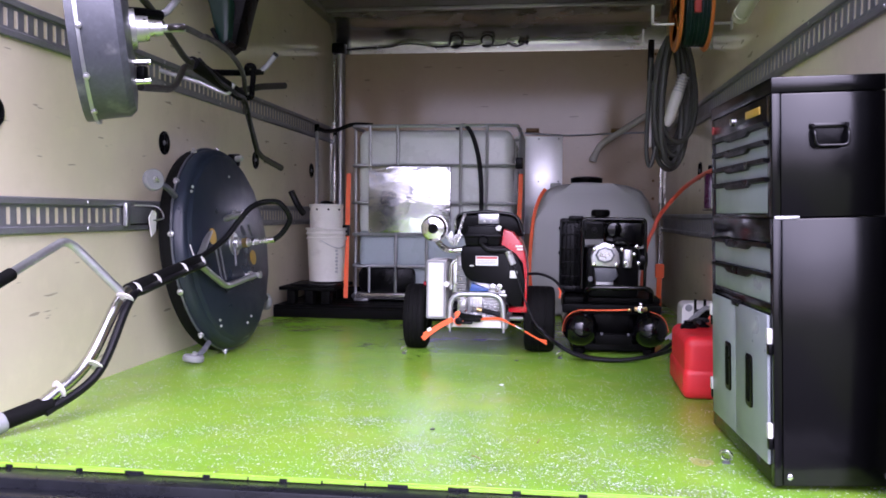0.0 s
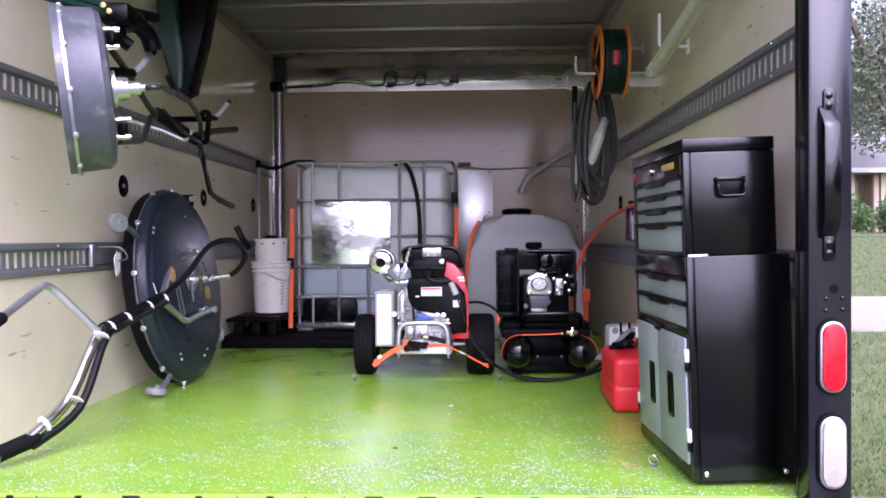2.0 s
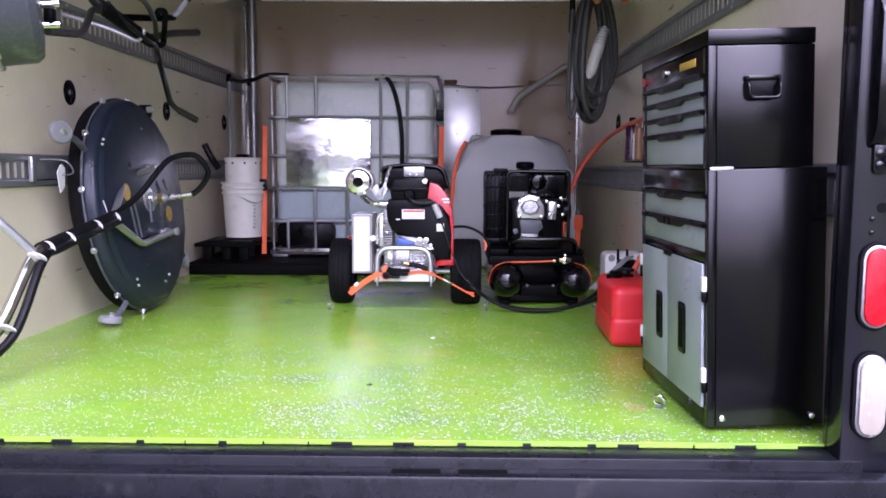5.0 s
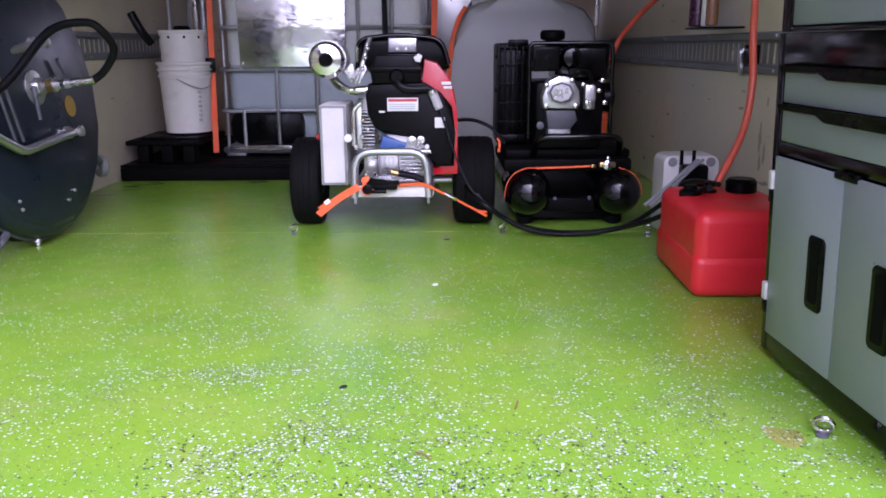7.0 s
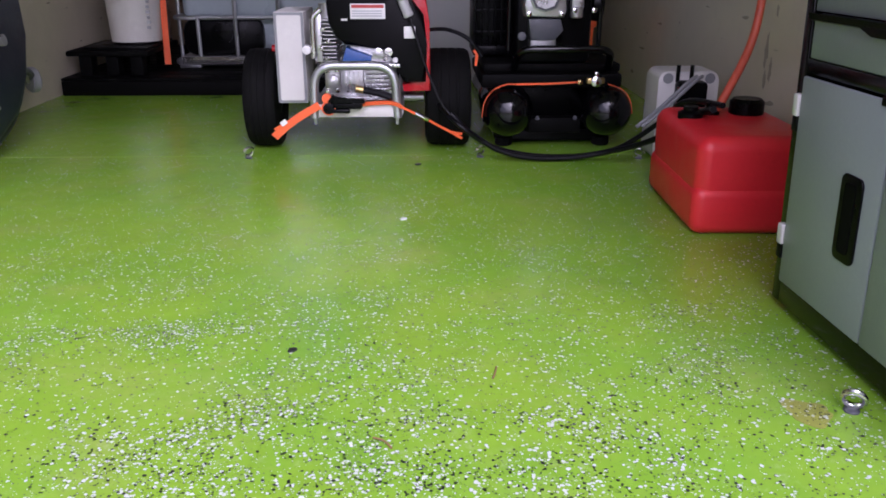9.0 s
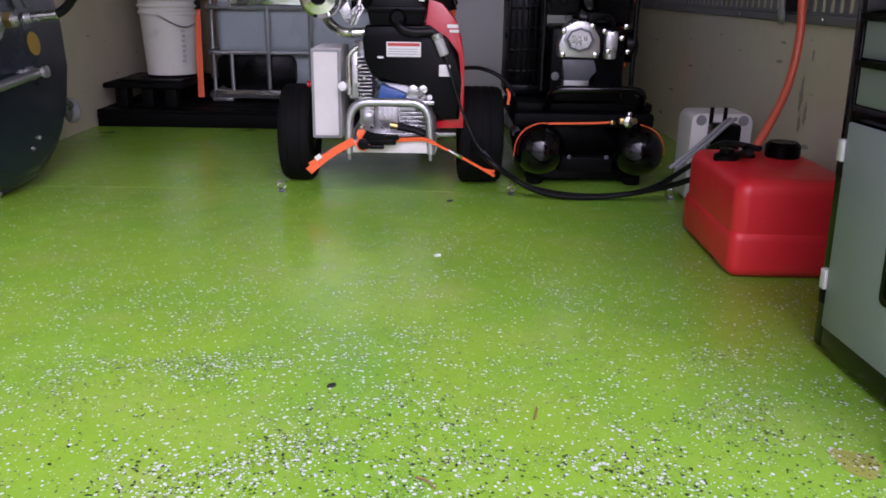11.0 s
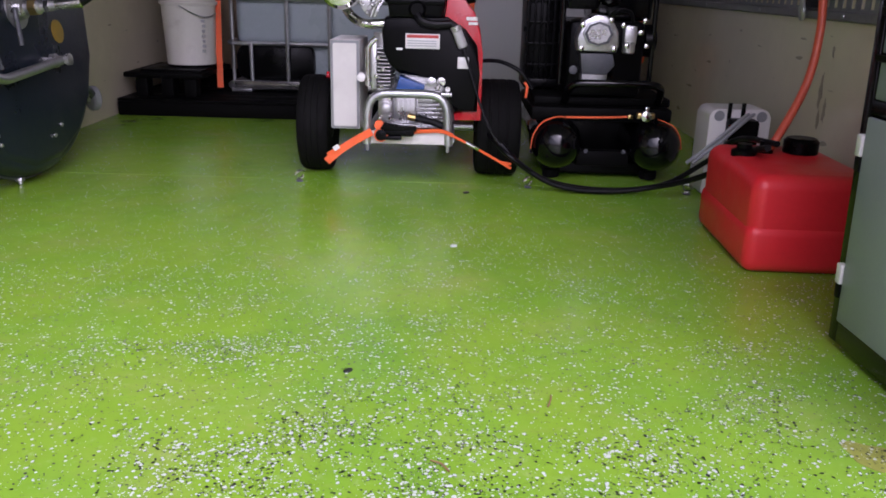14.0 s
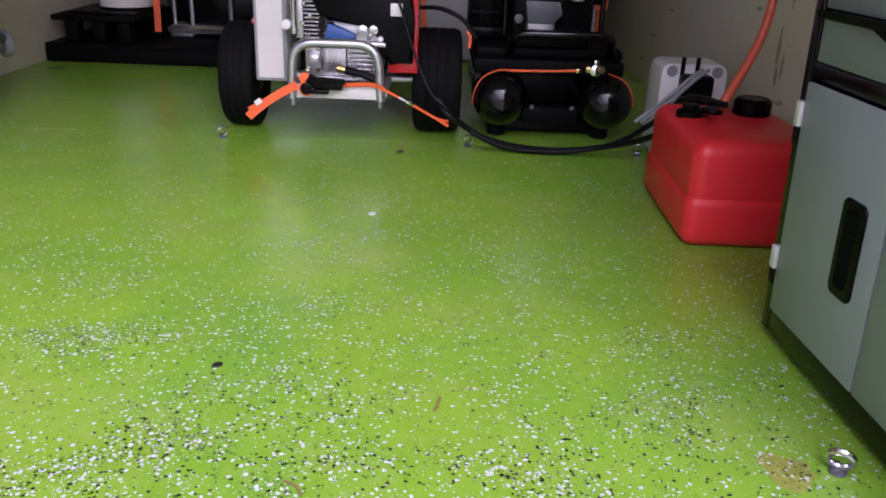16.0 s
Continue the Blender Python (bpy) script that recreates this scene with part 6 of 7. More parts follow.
# ---- small surface cleaner hung from the upper rail ----
def small_cleaner():
    n = Vector((0.9, 0.43, 0.11)).normalized()
    C = Vector((-0.84, 2.31, 1.183))
    u, w, d = frame_of(n)
    t = thing("surface_cleaner", "small black rotary surface cleaner hung high on the side wall", "surface cleaner", (C.x, C.y, 0.93))
    R = 0.262
    part("skirt", lathe(N(), C - d * 0.066, d, [(R - 0.02, 0), (R + 0.004, 0), (R + 0.004, 0.021), (R - 0.01, 0.026)], 48), M_SCUFF, t)
    dk = part("deck", lathe(N(), C - d * 0.042, d, [(R - 0.05, 0), (R + 0.004, 0), (R, 0.008), (R - 0.004, 0.1), (R - 0.02, 0.118), (R - 0.06, 0.125), (0.1, 0.13), (0, 0.13)], 48), M_SCUFF, t, "scuffed black steel cover")
    part("band", lathe(N(), C - d * 0.044, d, [(R + 0.005, 0), (R + 0.006, 0.005), (R + 0.005, 0.01)], 48), M_STEEL, dk)
    for k in range(12):
        an = 2 * math.pi * k / 12 + 0.15
        o = u * math.cos(an) + w * math.sin(an)
        part("band_bolt", lathe(N(), C + o * R - d * 0.036, o, [(0.009, 0), (0.009, 0.01), (0.004, 0.013)], 8), M_CAST, dk)
    h = part("hub", lathe(N(), C + d * 0.088, d, [(0.06, 0), (0.06, 0.014), (0.04, 0.016), (0.036, 0.05), (0.024, 0.052), (0.022, 0.09), (0.012, 0.092), (0.012, 0.11), (0, 0.11)], 24), M_CAST, t, "plated swivel hub")
    for dz in (-0.14, 0.15):
        b = C + w * dz * (1 if w.z > 0 else -1) + d * 0.118 - Vector((0.02, 0.06, 0))
        br = part("bracket", B(b.x - 0.01, b.y - 0.012, b.z - 0.04, b.x + 0.008, b.y + 0.012, b.z + 0.04, bevel=0.003), M_WHITEPL, t, "pale square bracket")
        for s in (-1, 1):
            part("bracket_pin", cyl(N(), b + Vector((0, 0, 0.028 * s)), b + d * 0.055 + Vector((0, 0, 0.028 * s)), 0.009, n=10), M_CHROME, br)
        part("bracket_block", B(b.x + 0.015, b.y, b.z - 0.02, b.x + 0.04, b.y + 0.03, b.z + 0.02, bevel=0.004), M_BLACKPL, br)
    q = C + d * 0.19
    part("hose", tube(N(), [q, q + d * 0.05, (-0.69, 2.7, 1.245), (-0.706, 2.78, 1.258), (-0.781, 3.15, 1.282), (-0.842, 3.45, 1.256), (-0.888, 3.6, 1.19), (-0.905, 3.64, 1.1)], 0.0105, 10), M_LANCE, t)
    part("hose_ferrule", cyl(N(), q - d * 0.01, q + d * 0.055, 0.0135, n=12, bevel=0.003), M_STEEL, t)
    # fork, lance and grips reaching along the wall
    part("fork", bent(N(), [C + Vector((0.05, 0.09, 0.16)), (-0.82, 2.6, 1.31), (-0.874, 2.95, 1.225), (-0.885, 3.05, 1.21)], 0.012, 10, 0.05), M_LANCE, t)
    part("fork", bent(N(), [C + Vector((0.08, 0.09, -0.155)), (-0.799, 2.68, 1.064), (-0.835, 2.8, 1.1), (-0.883, 2.97, 1.198), (-0.885, 3.05, 1.205)], 0.012, 10, 0.05), M_LANCE, t)
    ln = part("lance", bent(N(), [(-0.881, 3.0, 1.226), (-0.897, 3.6, 1.171), (-0.953, 3.95, 0.93), (-0.864, 4.05, 0.87)], 0.013, 12, 0.06), M_LANCE, t, "dark grey lance tube with a cranked end")
    part("end_grip", cyl(N(), (-0.93, 3.975, 0.915), (-0.864, 4.05, 0.87), 0.016, n=12, bevel=0.004), M_LANCE, ln)
    part("tape_wrap", cyl(N(), (-0.88, 3.03, 1.22), (-0.897, 3.56, 1.174), 0.026, n=14), M_RUBBER, ln)
    part("cable", tube(N(), [(-0.86, 3.05, 1.235), (-0.868, 3.25, 1.19), (-0.872, 3.45, 1.165), (-0.885, 3.6, 1.15), (-0.93, 3.8, 1.02), (-0.955, 3.93, 0.94)], 0.009, 8), M_HOSE, ln)
    part("cross_bar", bent(N(), [(-0.985, 3.38, 1.245), (-0.877, 3.6, 1.279), (-0.826, 3.66, 1.294)], 0.014, 10, 0.03), M_BLACKPL, ln)
    part("grip", bent(N(), [(-0.835, 3.65, 1.292), (-0.812, 3.665, 1.315), (-0.771, 3.68, 1.376)], 0.0125, 12, 0.03), M_GREYGRIP, ln, "grey rubber grip")
    part("trigger_loop", bent(N(), [(-0.885, 3.6, 1.27), (-0.87, 3.58, 1.31), (-0.845, 3.6, 1.31), (-0.865, 3.62, 1.17), (-0.89, 3.6, 1.165)], 0.013, 10, 0.03), M_BLACKPL, ln)
    part("cross_bar", bent(N(), [(-0.93, 3.62, 1.2), (-0.868, 3.75, 1.241), (-0.801, 3.9, 1.268)], 0.016, 10, 0.03), M_LANCE, ln)
    part("cross_bar", bent(N(), [(-0.88, 2.46, 1.272), (-0.832, 2.5, 1.281), (-0.805, 2.62, 1.3)], 0.018, 10, 0.03), M_BLACKPL, t)
    part("grip", bent(N(), [(-0.812, 2.6, 1.296), (-0.795, 2.64, 1.312), (-0.759, 2.7, 1.398)], 0.0125, 12, 0.04), M_GREYGRIP, t, "grey rubber grip")
    for p, q in (((-0.765, 2.69, 1.384), (-0.757, 2.703, 1.403)), ((-0.776, 3.678, 1.368), (-0.768, 3.681, 1.381))):
        part("grip_end", cyl(N(), p, q, 0.0135, n=12), M_BLACKPL, t)
    part("hanger", bent(N(), [(XL + 0.01, 3.4, 1.26), (-1.0, 3.4, 1.2), (-0.89, 3.4, 1.15), (-0.86, 3.4, 1.2)], 0.01, 10, 0.02), M_STEEL, t)


small_cleaner()


# ---- trigger gun and green power tool above ----
def spray_gun():
    t = thing("spray_gun", "black trigger gun with orange tips lying on wall hooks", "spray gun", (-0.85, 2.45, 1.46))
    part("valve_body", B(-0.86, 2.46, 1.44, -0.75, 2.62, 1.515, bevel=0.02), M_BLACKPL, t)
    part("trigger", tube(N(), [(-0.78, 2.55, 1.48), (-0.75, 2.62, 1.44), (-0.735, 2.64, 1.385)], 0.031, 12), M_BLACKPL, t)
    part("trigger_guard", tube(N(), [(-0.82, 2.52, 1.46), (-0.815, 2.55, 1.41), (-0.79, 2.57, 1.385)], 0.024, 10), M_BLACKPL, t)
    for p, q in (((-0.98, 2.2, 1.478), (-0.83, 2.46, 1.475)), ((-0.93, 2.28, 1.497), (-0.82, 2.48, 1.5))):
        rd = part("barrel", cyl(N(), p, q, 0.014, n=12), M_GREEN, t)
        v = (Vector(p) - Vector(q)).normalized()
        part("tip", cyl(N(), p, Vector(p) + v * 0.06, 0.015, 0.012, n=12, bevel=0.003), M_YELLOW, rd, "orange-yellow tip")
    part("barrel_block", cyl(N(), (-0.82, 2.5, 1.5), (-0.75, 2.7, 1.52), 0.02, n=12), M_BLACKPL, t)
    for x, y, z in ((-0.82, 2.436, 1.49), (-0.8, 2.436, 1.47)):
        part("fitting", lathe(N(), (x, y, z), (0, -1, 0), [(0.01, 0), (0.01, 0.014), (0, 0.016)], 8), M_BRASS, t)
    part("wall_bar", bent(N(), [(XL + 0.001, 2.95, 1.46), (-0.84, 2.64, 1.47)], 0.01, 8), M_BLACKPL, t)


spray_gun()


def power_tool():
    t = thing("power_tool", "dark green and black power tool hung nose down", "power tool", (-0.95, 3.75, 1.38))
    part("casing", prism(N(), [(-1.15, 1.96), (-1.13, 1.72), (-1.08, 1.5), (-1.04, 1.42), (-1.01, 1.45), (-0.995, 1.62), (-1.03, 1.75), (-1.05, 1.96)], "y", 3.7, 3.85, bevel=0.02), M_GREEN, t, "dark green casing")
    part("casing_back", prism(N(), [(-1.07, 1.97), (-1.05, 1.7), (-1.04, 1.43), (-0.99, 1.44), (-0.93, 1.7), (-0.87, 1.97)], "y", 3.75, 3.9, bevel=0.02), M_BLACKPL, t)
    part("edge_trim", prism(N(), [(-1.095, 1.5), (-1.04, 1.405), (-0.995, 1.44), (-1.005, 1.455), (-1.04, 1.43), (-1.08, 1.51)], "y", 3.69, 3.86), M_BLACKPL, t)
    part("shaft", cyl(N(), (-0.97, 3.78, 1.97), (-0.97, 3.78, 2.12), 0.02, n=12), M_BLACKPL, t)
    part("hanger", bent(N(), [(XL + 0.001, 3.78, 1.85), (-1.0, 3.78, 1.85), (-1.0, 3.78, 1.9)], 0.008, 8, 0.02), M_STEEL, t)


power_tool()


# ---- outdoors ----
def gz(y):
    if y < 3:
        return -0.95
    if y < 22:
        return -0.95 + 0.083 * (y - 3)
    return 0.627 + 0.012 * (y - 22) if y < 60 else 1.083


bm = N()
ys = [-400, -100, -40, -15, -5, 0, 3, 6, 9, 12, 15, 18, 22, 28, 35, 45, 60, 120, 400, 1500]
xs = [-900, -200, -60, -20, -6, 0, 4, 8, 12, 16, 22, 30, 45, 80, 200, 900]
grid = [[bm.verts.new((x, yy, gz(yy))) for x in xs] for yy in ys]
for a, b in zip(grid, grid[1:]):
    for i in range(len(xs) - 1):
        bm.faces.new((a[i], a[i + 1], b[i + 1], b[i]))
structure("ground", bm, M_GRASS, "mown lawn rising towards a house", "ground")


def strip(name, x0, y0, x1, y1, lift, material, label, category):
    """A slab that follows the ground."""
    b = N()
    k = [y0 + (y1 - y0) * i / 12 for i in range(13)]
    top = [[b.verts.new((x, yy, gz(yy) + lift)) for x in (x0, x1)] for yy in k]
    low = [[b.verts.new((x, yy, gz(yy) - 0.15)) for x in (x0, x1)] for yy in k]
    for p, q, r, s in zip(top, top[1:], low, low[1:]):
        b.faces.new((p[0], p[1], q[1], q[0]))
        b.faces.new((p[0], q[0], s[0], r[0]))
        b.faces.new((p[1], r[1], s[1], q[1]))
    b.faces.new((top[0][0], low[0][0], low[0][1], top[0][1]))
    b.faces.new((top[-1][0], top[-1][1], low[-1][1], low[-1][0]))
    return structure(name, b, material, label, category)


strip("pavement", 2.6, 9.3, 60, 11.7, 0.03, M_CONC, "pale concrete walk crossing the lawn", "pavement")
# unseen driveway, made dark to cut bounce and reflections in the cargo box
strip("road", -2.6, -9, 2.4, 30, 0.025, M_ASPHALT, "unseen asphalt driveway under the truck, added dark to cut bounce light", "driveway")


def grass():
    rnd = np.random.RandomState(3)
    verts, faces = [], []
    n = 40000
    for i in range(n):
        yy = 4.5 + 19 * rnd.rand() ** 1.4
        x = yy * (0.3 + 0.45 * rnd.rand()) + 0.2
        if 9.25 < yy < 11.75 and x > 2.6:
            continue
        h, a, w = 0.02 + 0.03 * rnd.rand(), rnd.rand() * 6.28, 0.003 + 0.002 * yy / 8
        dx, dy = math.cos(a) * w, math.sin(a) * w
        lx, ly = (rnd.rand() - 0.5) * 0.05, (rnd.rand() - 0.5) * 0.05
        z = gz(yy)
        k = len(verts)
        verts += [(x - dx, yy - dy, z), (x + dx, yy + dy, z), (x + lx, yy + ly, z + h)]
        faces.append((k, k + 1, k + 2))
    me = bpy.data.meshes.new("grass")
    me.from_pydata(verts, [], faces)
    me.materials.append(M_BLADE)
    tagged(new("grass", me), "short mown grass blades on the lawn", "grass", kind="stuff")


grass()


def leaves(count, centres, size, seed):
    """Many small leaves scattered round clump centres of (point, radius)."""
    rnd = np.random.RandomState(seed)
    verts, faces = [], []
    for i in range(count):
        c, r = centres[rnd.randint(len(centres))]
        v = rnd.normal(size=3)
        v /= np.linalg.norm(v)
        p = np.array(c) + v * r * rnd.rand() ** 0.45
        a, b = rnd.normal(size=3), rnd.normal(size=3)
        a /= np.linalg.norm(a)
        b -= a * a.dot(b)
        b /= np.linalg.norm(b)
        s = size * (0.6 + 0.8 * rnd.rand())
        k = len(verts)
        verts += [tuple(p - a * s), tuple(p + b * s * 0.45), tuple(p + a * s), tuple(p - b * s * 0.45)]
        faces.append((k, k + 1, k + 2, k + 3))
    me = bpy.data.meshes.new("crown")
    me.from_pydata(verts, [], faces)
    return me


def tree(x, y, height, spread, seed, count):
    z = gz(y)
    t = thing("tree", "broad oak with a forked trunk and ragged dark crown", "tree", (x, y, z), group="trees behind the house")
    rnd = random.Random(seed)
    part("trunk", tube(N(), [(0 + x, y, z - 0.1), (x + 0.15, y, z + height * 0.2), (x + 0.1, y + 0.1, z + height * 0.42)], height * 0.035, 10), M_BARK, t)
    clumps = []
    for k in range(9):
        a, e = rnd.uniform(0, 6.28), rnd.uniform(0.3, 1.2)
        L = spread * rnd.uniform(0.6, 1.0)
        s = Vector((x + 0.1, y + 0.1, z + height * rnd.uniform(0.25, 0.42)))
        e1 = s + Vector((math.cos(a) * math.cos(e), math.sin(a) * math.cos(e), math.sin(e))) * L
        e1.z = min(e1.z, z + height * 0.92)
        mid = s.lerp(e1, 0.5) + Vector((0, 0, 0.3))
        part("limb", tube(N(), [s, mid, e1], height * 0.011, 6), M_BARK, t)
        for q in range(7):
            f = rnd.uniform(0.35, 1.12)
            o = Vector([rnd.uniform(-1, 1) for _ in range(3)]) * spread * 0.26
            p = s.lerp(e1, f) + o
            clumps.append(((p.x - x, p.y - y, p.z - z), spread * rnd.uniform(0.09, 0.2)))
    me = leaves(count * 2, clumps, 0.13, seed)
    me.materials.append(M_LEAF)
    c = new("crown", me)
    c.parent = t
    ORIGIN[c.name] = ORIGIN[t.name]


for x, y, hh, sp, sd, ct in ((19.5, 37, 13, 8.0, 1, 6500), (24, 56, 17, 10, 2, 7000), (33, 58, 16, 10, 3, 6500), (12, 62, 15, 10, 4, 6000), (42, 52, 15, 9, 5, 6000), (29, 70, 19, 11, 6, 5000)):
    tree(x, y, hh, sp, sd, ct)


def shrub(x, y, r, h, seed, count):
    z = gz(y)
    rnd = random.Random(seed)
    t = thing("shrub", "rounded bright green garden shrub by the house", "shrub", (x, y, z), group="garden shrubs")
    for k in range(4):
        a = rnd.uniform(0, 6.28)
        part("stem", tube(N(), [(x, y, z - 0.05), (x + 0.2 * math.cos(a), y + 0.2 * math.sin(a), z + h * 0.5)], 0.025, 6), M_BARK, t)
    cl = [((rnd.uniform(-r, r) * 0.75, rnd.uniform(-r, r) * 0.75, h * rnd.uniform(0.2, 0.8)), h * rnd.uniform(0.18, 0.34)) for _ in range(16)]
    me = leaves(count, cl, 0.075, seed)
    me.materials.append(M_SHRUB)
    c = new("foliage", me)
    c.parent = t


for x, y, r, h, sd in ((15.6, 31, 1.5, 1.5, 11), (17.6, 31.5, 1.4, 1.3, 12), (13.3, 33, 1.2, 1.0, 13), (14.0, 36.5, 1.2, 0.9, 14), (19.5, 34, 1.4, 1.2, 15)):
    shrub(x, y, r, h, sd, 2600)


def house():
    X0, X1, YA, YB = 15.2, 33.0, 40.0, 50.0
    z = gz(YA) + 0.5
    t = thing("house", "single-storey cream stucco house with a grey shingle hip roof", "house", ((X0 + X1) / 2, 45, z))
    e = z + 2.55
    part("wall", B(X0, YA, z - 0.6, X0 + 3.4, YB, e), M_STUCCO, t)
    part("wall", B(X0 + 5.2, YA, z - 0.6, X1, YB, e), M_STUCCO, t)
    part("wall", B(X0 + 3.4, YA + 1.6, z - 0.6, X0 + 5.2, YB, e), M_STUCCO, t)
    for x in (X0 + 3.75, X0 + 4.9):
        part("porch_post", B(x, YA + 0.1, z - 0.6, x + 0.25, YA + 0.35, e, bevel=0.02), M_STUCCO, t)
    o, zr = 0.6, e + 2.1
    b = N()
    v = [b.verts.new(p) for p in ((X0 - o, YA - o, e), (X1 + o, YA - o, e), (X1 + o, YB + o, e), (X0 - o, YB + o, e), (X0 + 4.5, 45, zr), (X1 - 4.5, 45, zr), (X0 - o, YA - o, e - 0.18), (X1 + o, YA - o, e - 0.18), (X1 + o, YB + o, e - 0.18), (X0 - o, YB + o, e - 0.18))]
    for f in ((0, 1, 5, 4), (1, 2, 5), (2, 3, 4, 5), (3, 0, 4), (0, 6, 7, 1), (1, 7, 8, 2), (2, 8, 9, 3), (3, 9, 6, 0), (6, 9, 8, 7)):
        b.faces.new([v[i] for i in f])
    rf = part("roof", b, M_SHINGLE, t)
    part("fascia", B(X0 - o, YA - o - 0.04, e - 0.2, X1 + o, YA - o - 0.005, e + 0.02), M_WHITEPAINT, rf)
    for x, w in ((X0 + 0.6, 0.9), (X0 + 1.9, 0.9), (X0 + 6.2, 1.6), (X0 + 9.5, 1.6)):
        win = part("window", B(x, YA - 0.04, z + 0.8, x + w, YA - 0.005, z + 2.0), M_WHITEPAINT, t)
        part("pane", B(x + 0.06, YA - 0.05, z + 0.86, x + w / 2 - 0.03, YA - 0.042, z + 1.94), M_GLASS, win)
        part("pane", B(x + w / 2 + 0.03, YA - 0.05, z + 0.86, x + w - 0.06, YA - 0.042, z + 1.94), M_GLASS, win)
    dr = part("door", B(X0 + 3.9, YA + 1.55, z, X0 + 4.8, YA + 1.595, z + 2.05), M_WHITEPAINT, t)
    part("door_glass", B(X0 + 4.05, YA + 1.53, z + 0.3, X0 + 4.65, YA + 1.548, z + 1.9), M_GLASS, dr)


house()


def unseen_woods():
    """Unseen ragged tree belt behind and beside the truck, added to darken reflections."""
    rnd = random.Random(8)
    cl = []
    for k in range(220):
        # the gap in these bearings leaves bright sky to reflect in the chest
        an = radians(rnd.choice((rnd.uniform(160, 228), rnd.uniform(299, 395))))
        dist = rnd.uniform(34, 58)
        x, y = dist * math.cos(an), dist * math.sin(an)
        hh = rnd.uniform(4, 9)
        for q in range(4):
            cl.append(((x + rnd.uniform(-3, 3), y + rnd.uniform(-3, 3), -0.5 + hh * rnd.uniform(0.1, 0.95)), rnd.uniform(1.6, 3.4)))
    me = leaves(40000, cl, 0.6, 21)
    me.materials.append(M_WOODS)
    tagged(new("unseen_woods", me), "unseen dark belt of trees added round the truck to darken reflections", "woods", kind="stuff")


unseen_woods()


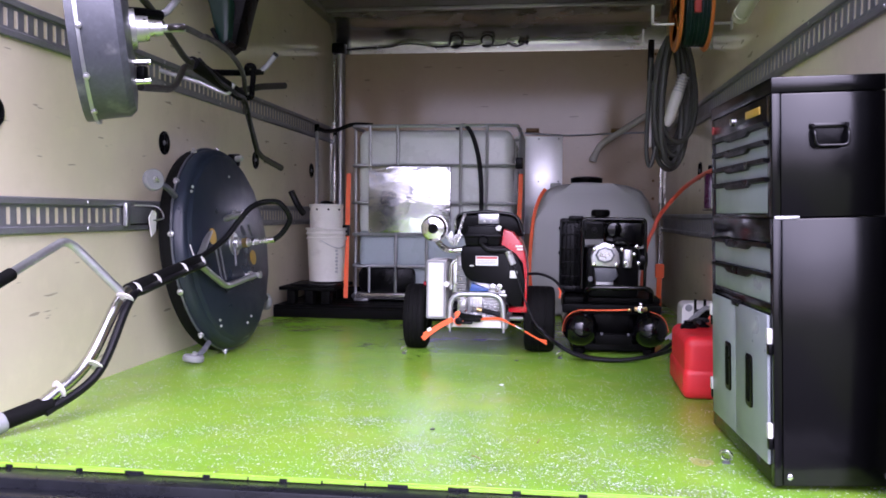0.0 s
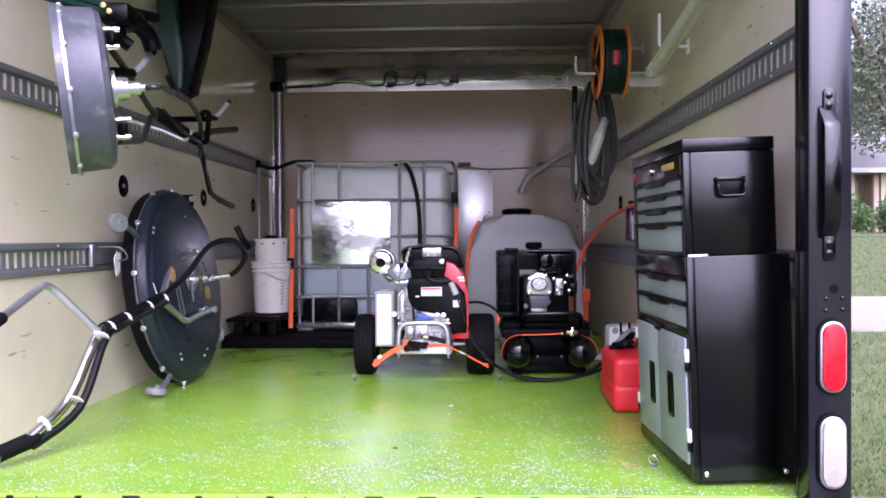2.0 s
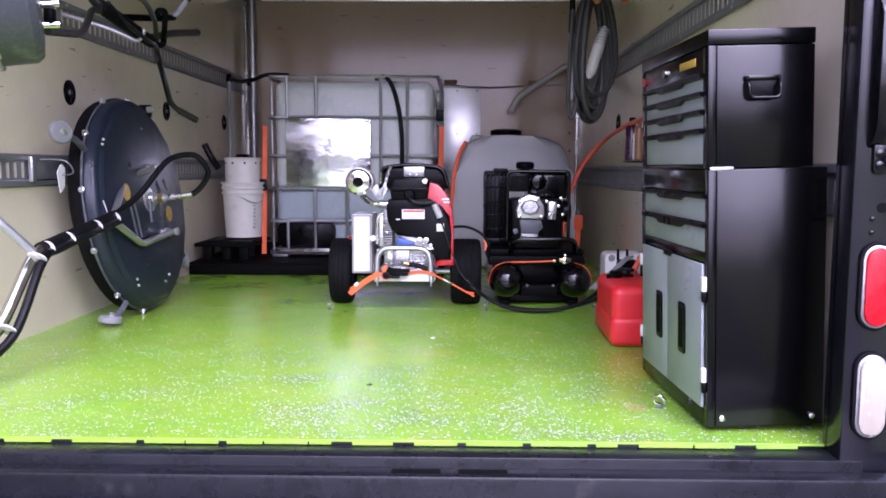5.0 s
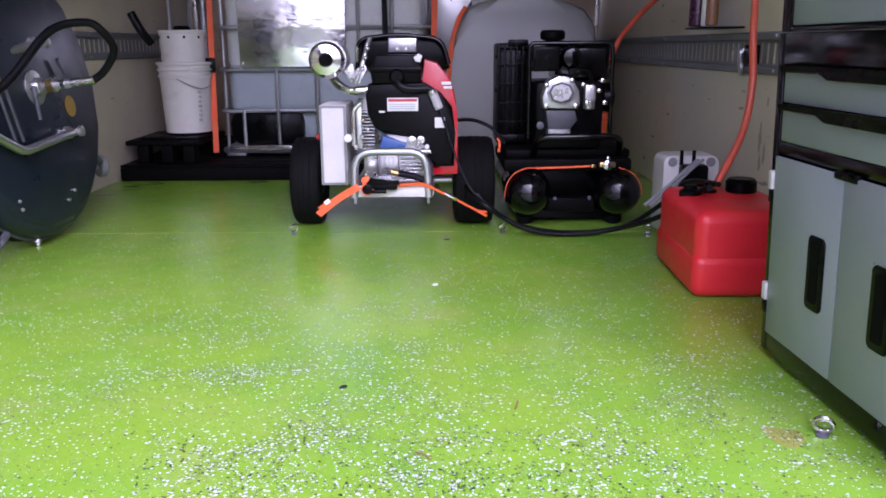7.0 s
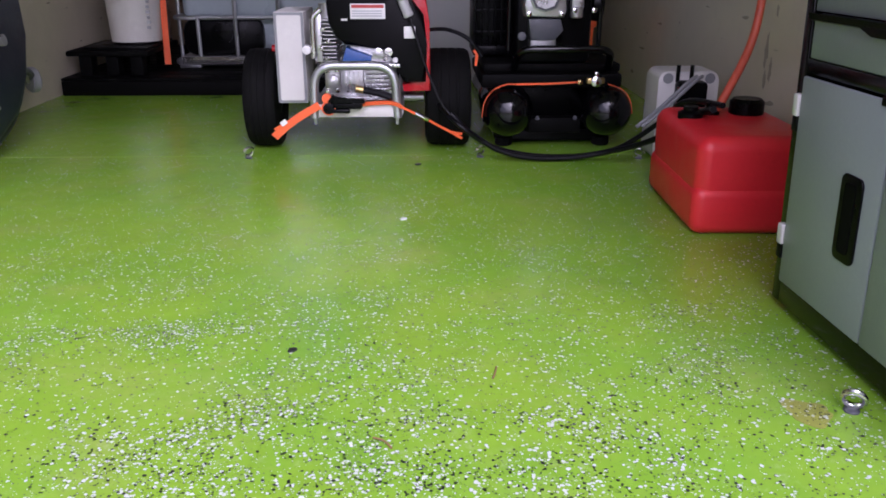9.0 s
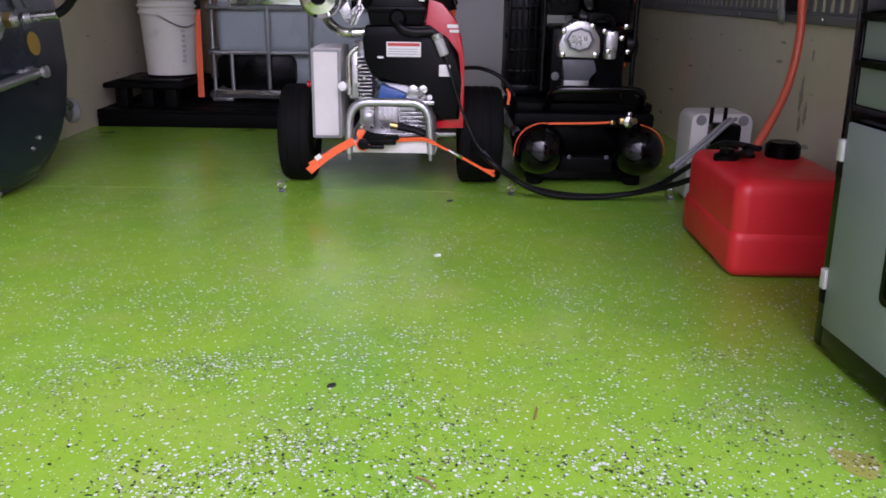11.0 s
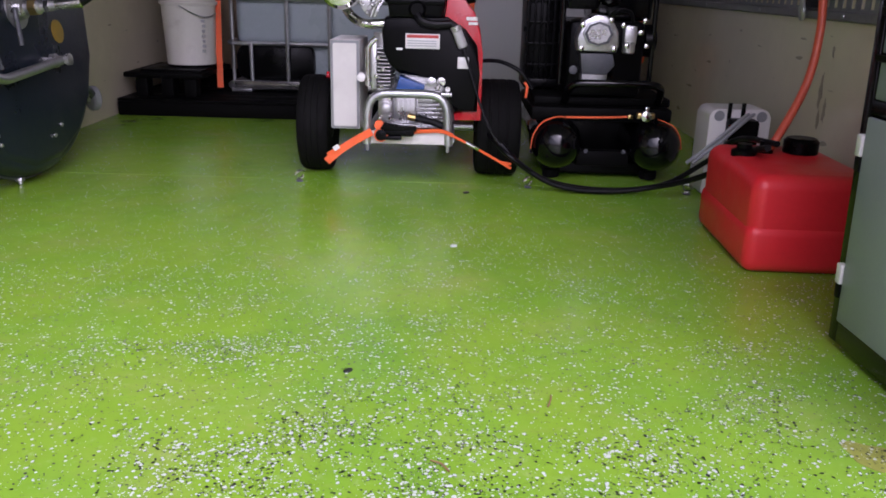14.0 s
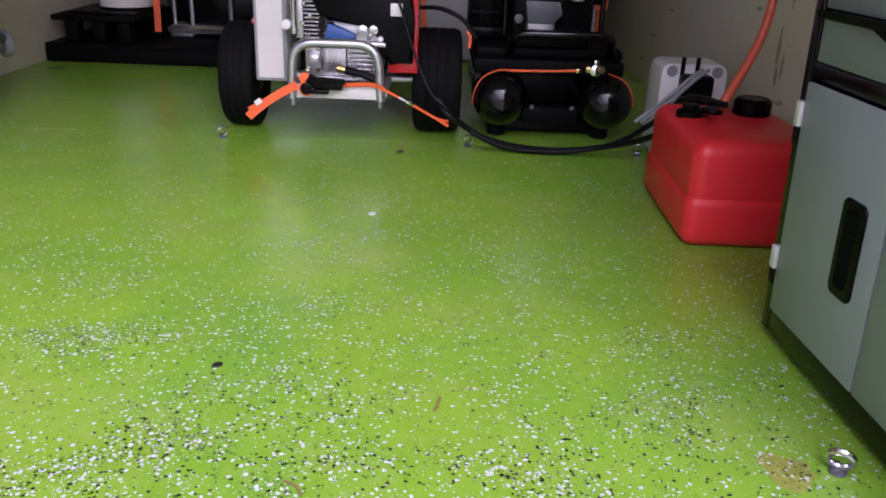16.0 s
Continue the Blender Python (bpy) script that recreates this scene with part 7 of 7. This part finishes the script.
# ---- paint flakes and litter on the floor ----
def flakes(name, count, material, seed, label, smin, smax):
    """Flakes thrown by hand: a fine even scatter, thicker near the door, with swathes and heaps."""
    rnd = np.random.RandomState(seed)
    verts, faces = [], []
    made = 0
    heaps = ((-0.01, 2.49, 0.1, 0.04, 1.7), (-0.17, 2.47, 0.2, 0.04, 0.8), (0.16, 2.23, 0.08, 0.035, 1.3), (0.05, 2.17, 0.08, 0.03, 1.2), (0.5, 2.2, 0.24, 0.05, 0.45), (0.62, 2.14, 0.18, 0.05, 0.5), (0.8, 2.45, 0.12, 0.16, 0.35), (0.2, 2.85, 0.3, 0.12, 0.4), (0.7, 2.75, 0.2, 0.15, 0.3))
    while made < count:
        x, yy = XL + 0.02 + (XR - XL - 0.04) * rnd.rand(), Y0 + 0.005 + (4.83 - Y0) * rnd.rand()
        fall = max(0.06, 0.62 - (yy - Y0) / 3.6) + 0.15 * max(0.0, min(1.0, (2.15 - yy) / 0.2))
        clump = noise.noise(Vector((x * 2.2, yy * 3.2, 3.1))) * 0.8 + noise.noise(Vector((x * 8, yy * 11, 7.7))) * 0.9 + noise.noise(Vector((x * 30, yy * 38, 1.7))) * 0.8
        for cx, cy, rx, ry, k in heaps:
            clump += k * math.exp(-((x - cx) / rx) ** 2 - ((yy - cy - 0.12 * (x - cx)) / ry) ** 2)
        if rnd.rand() > fall * (0.22 + 0.75 * max(0.0, clump)):
            continue
        s = (smin + (smax - smin) * rnd.rand() ** 3.2) * (1.0 - 0.3 * max(0.0, min(1.0, (yy - 2.2) / 0.9)))   # coarser by the door
        a0, sides = rnd.rand() * 6.28, rnd.randint(4, 7)
        k = len(verts)
        el = 0.55 + 0.45 * rnd.rand()
        ca, sa = math.cos(a0), math.sin(a0)
        for i in range(sides):
            a = 2 * math.pi * i / sides
            r = s * (0.7 + 0.5 * rnd.rand())
            px, py = r * math.cos(a), r * el * math.sin(a)
            verts.append((x + px * ca - py * sa, yy + px * sa + py * ca, 0.0006 + 0.0005 * rnd.rand()))
        faces.append(tuple(range(k, k + sides)))
        made += 1
    me = bpy.data.meshes.new(name)
    me.from_pydata(verts, [], faces)
    me.materials.append(material)
    tagged(new(name, me), label, "paint flakes", kind="stuff")


flakes("paint_flakes", 40000, M_FLAKEW, 5, "white paint flakes broadcast on the green floor", 0.0008, 0.0039)
flakes("paint_flakes", 42000, M_FLAKEB, 6, "black paint flakes broadcast on the green floor", 0.0008, 0.0032)
for p, q in (((0.299, 2.149, 0.003), (0.324, 2.124, 0.003)), ((0.47, 2.3, 0.004), (0.478, 2.335, 0.004))):
    solo("twig", tube(N(), [p, Vector(p).lerp(Vector(q), 0.5) + Vector((0.002, 0.003, 0.001)), q], 0.0014, 6), M_RUST, "small dry twig on the floor", "twig", group="litter on the floor")
for x, yy, s in ((0.157, 2.404, 0.006), (0.325, 3.075, 0.007), (0.36, 3.6, 0.008)):
    solo("chip", lathe(N(), (x, yy, 0.0), (0, 0, 1), [(s, 0), (s * 0.9, 0.003), (0, 0.004)], 7, sx=1.5), M_FLAKEB if s != 0.007 else M_FLAKEW, "loose chip of floor coating", "chip", group="litter on the floor")
solo("stain", prism(N(), [(0.9 + 0.03 * math.cos(a / 2) * (1 + 0.2 * math.sin(a * 1.7)), 2.2 + 0.035 * math.sin(a / 2) * (1 + 0.25 * math.cos(a * 1.3))) for a in [i * math.pi / 6 for i in range(24)]], "z", 0.0002, 0.0005), M_STAIN, "brown rust stain by the ring bolt", "stain", kind="structure")
for i, (yy, z, ry, rz) in enumerate(((3.52, 0.341, 0.014, 0.05), (3.48, 0.293, 0.012, 0.035), (3.69, 0.471, 0.03, 0.004), (4.32, 0.350, 0.006, 0.006), (3.48, 0.451, 0.008, 0.02), (3.51, 0.257, 0.01, 0.03))):
    rag = random.Random(30 + i)
    ring = [(yy + ry * math.cos(a) * rag.uniform(0.5, 1.2), z + rz * math.sin(a) * rag.uniform(0.6, 1.15)) for a in [k * math.pi / 8 for k in range(16)]]
    solo("stain", prism(N(), ring, "x", XR - 0.0006, XR - 0.0002), M_SMEAR, "dark greasy smear on the side lining", "stain", kind="structure")
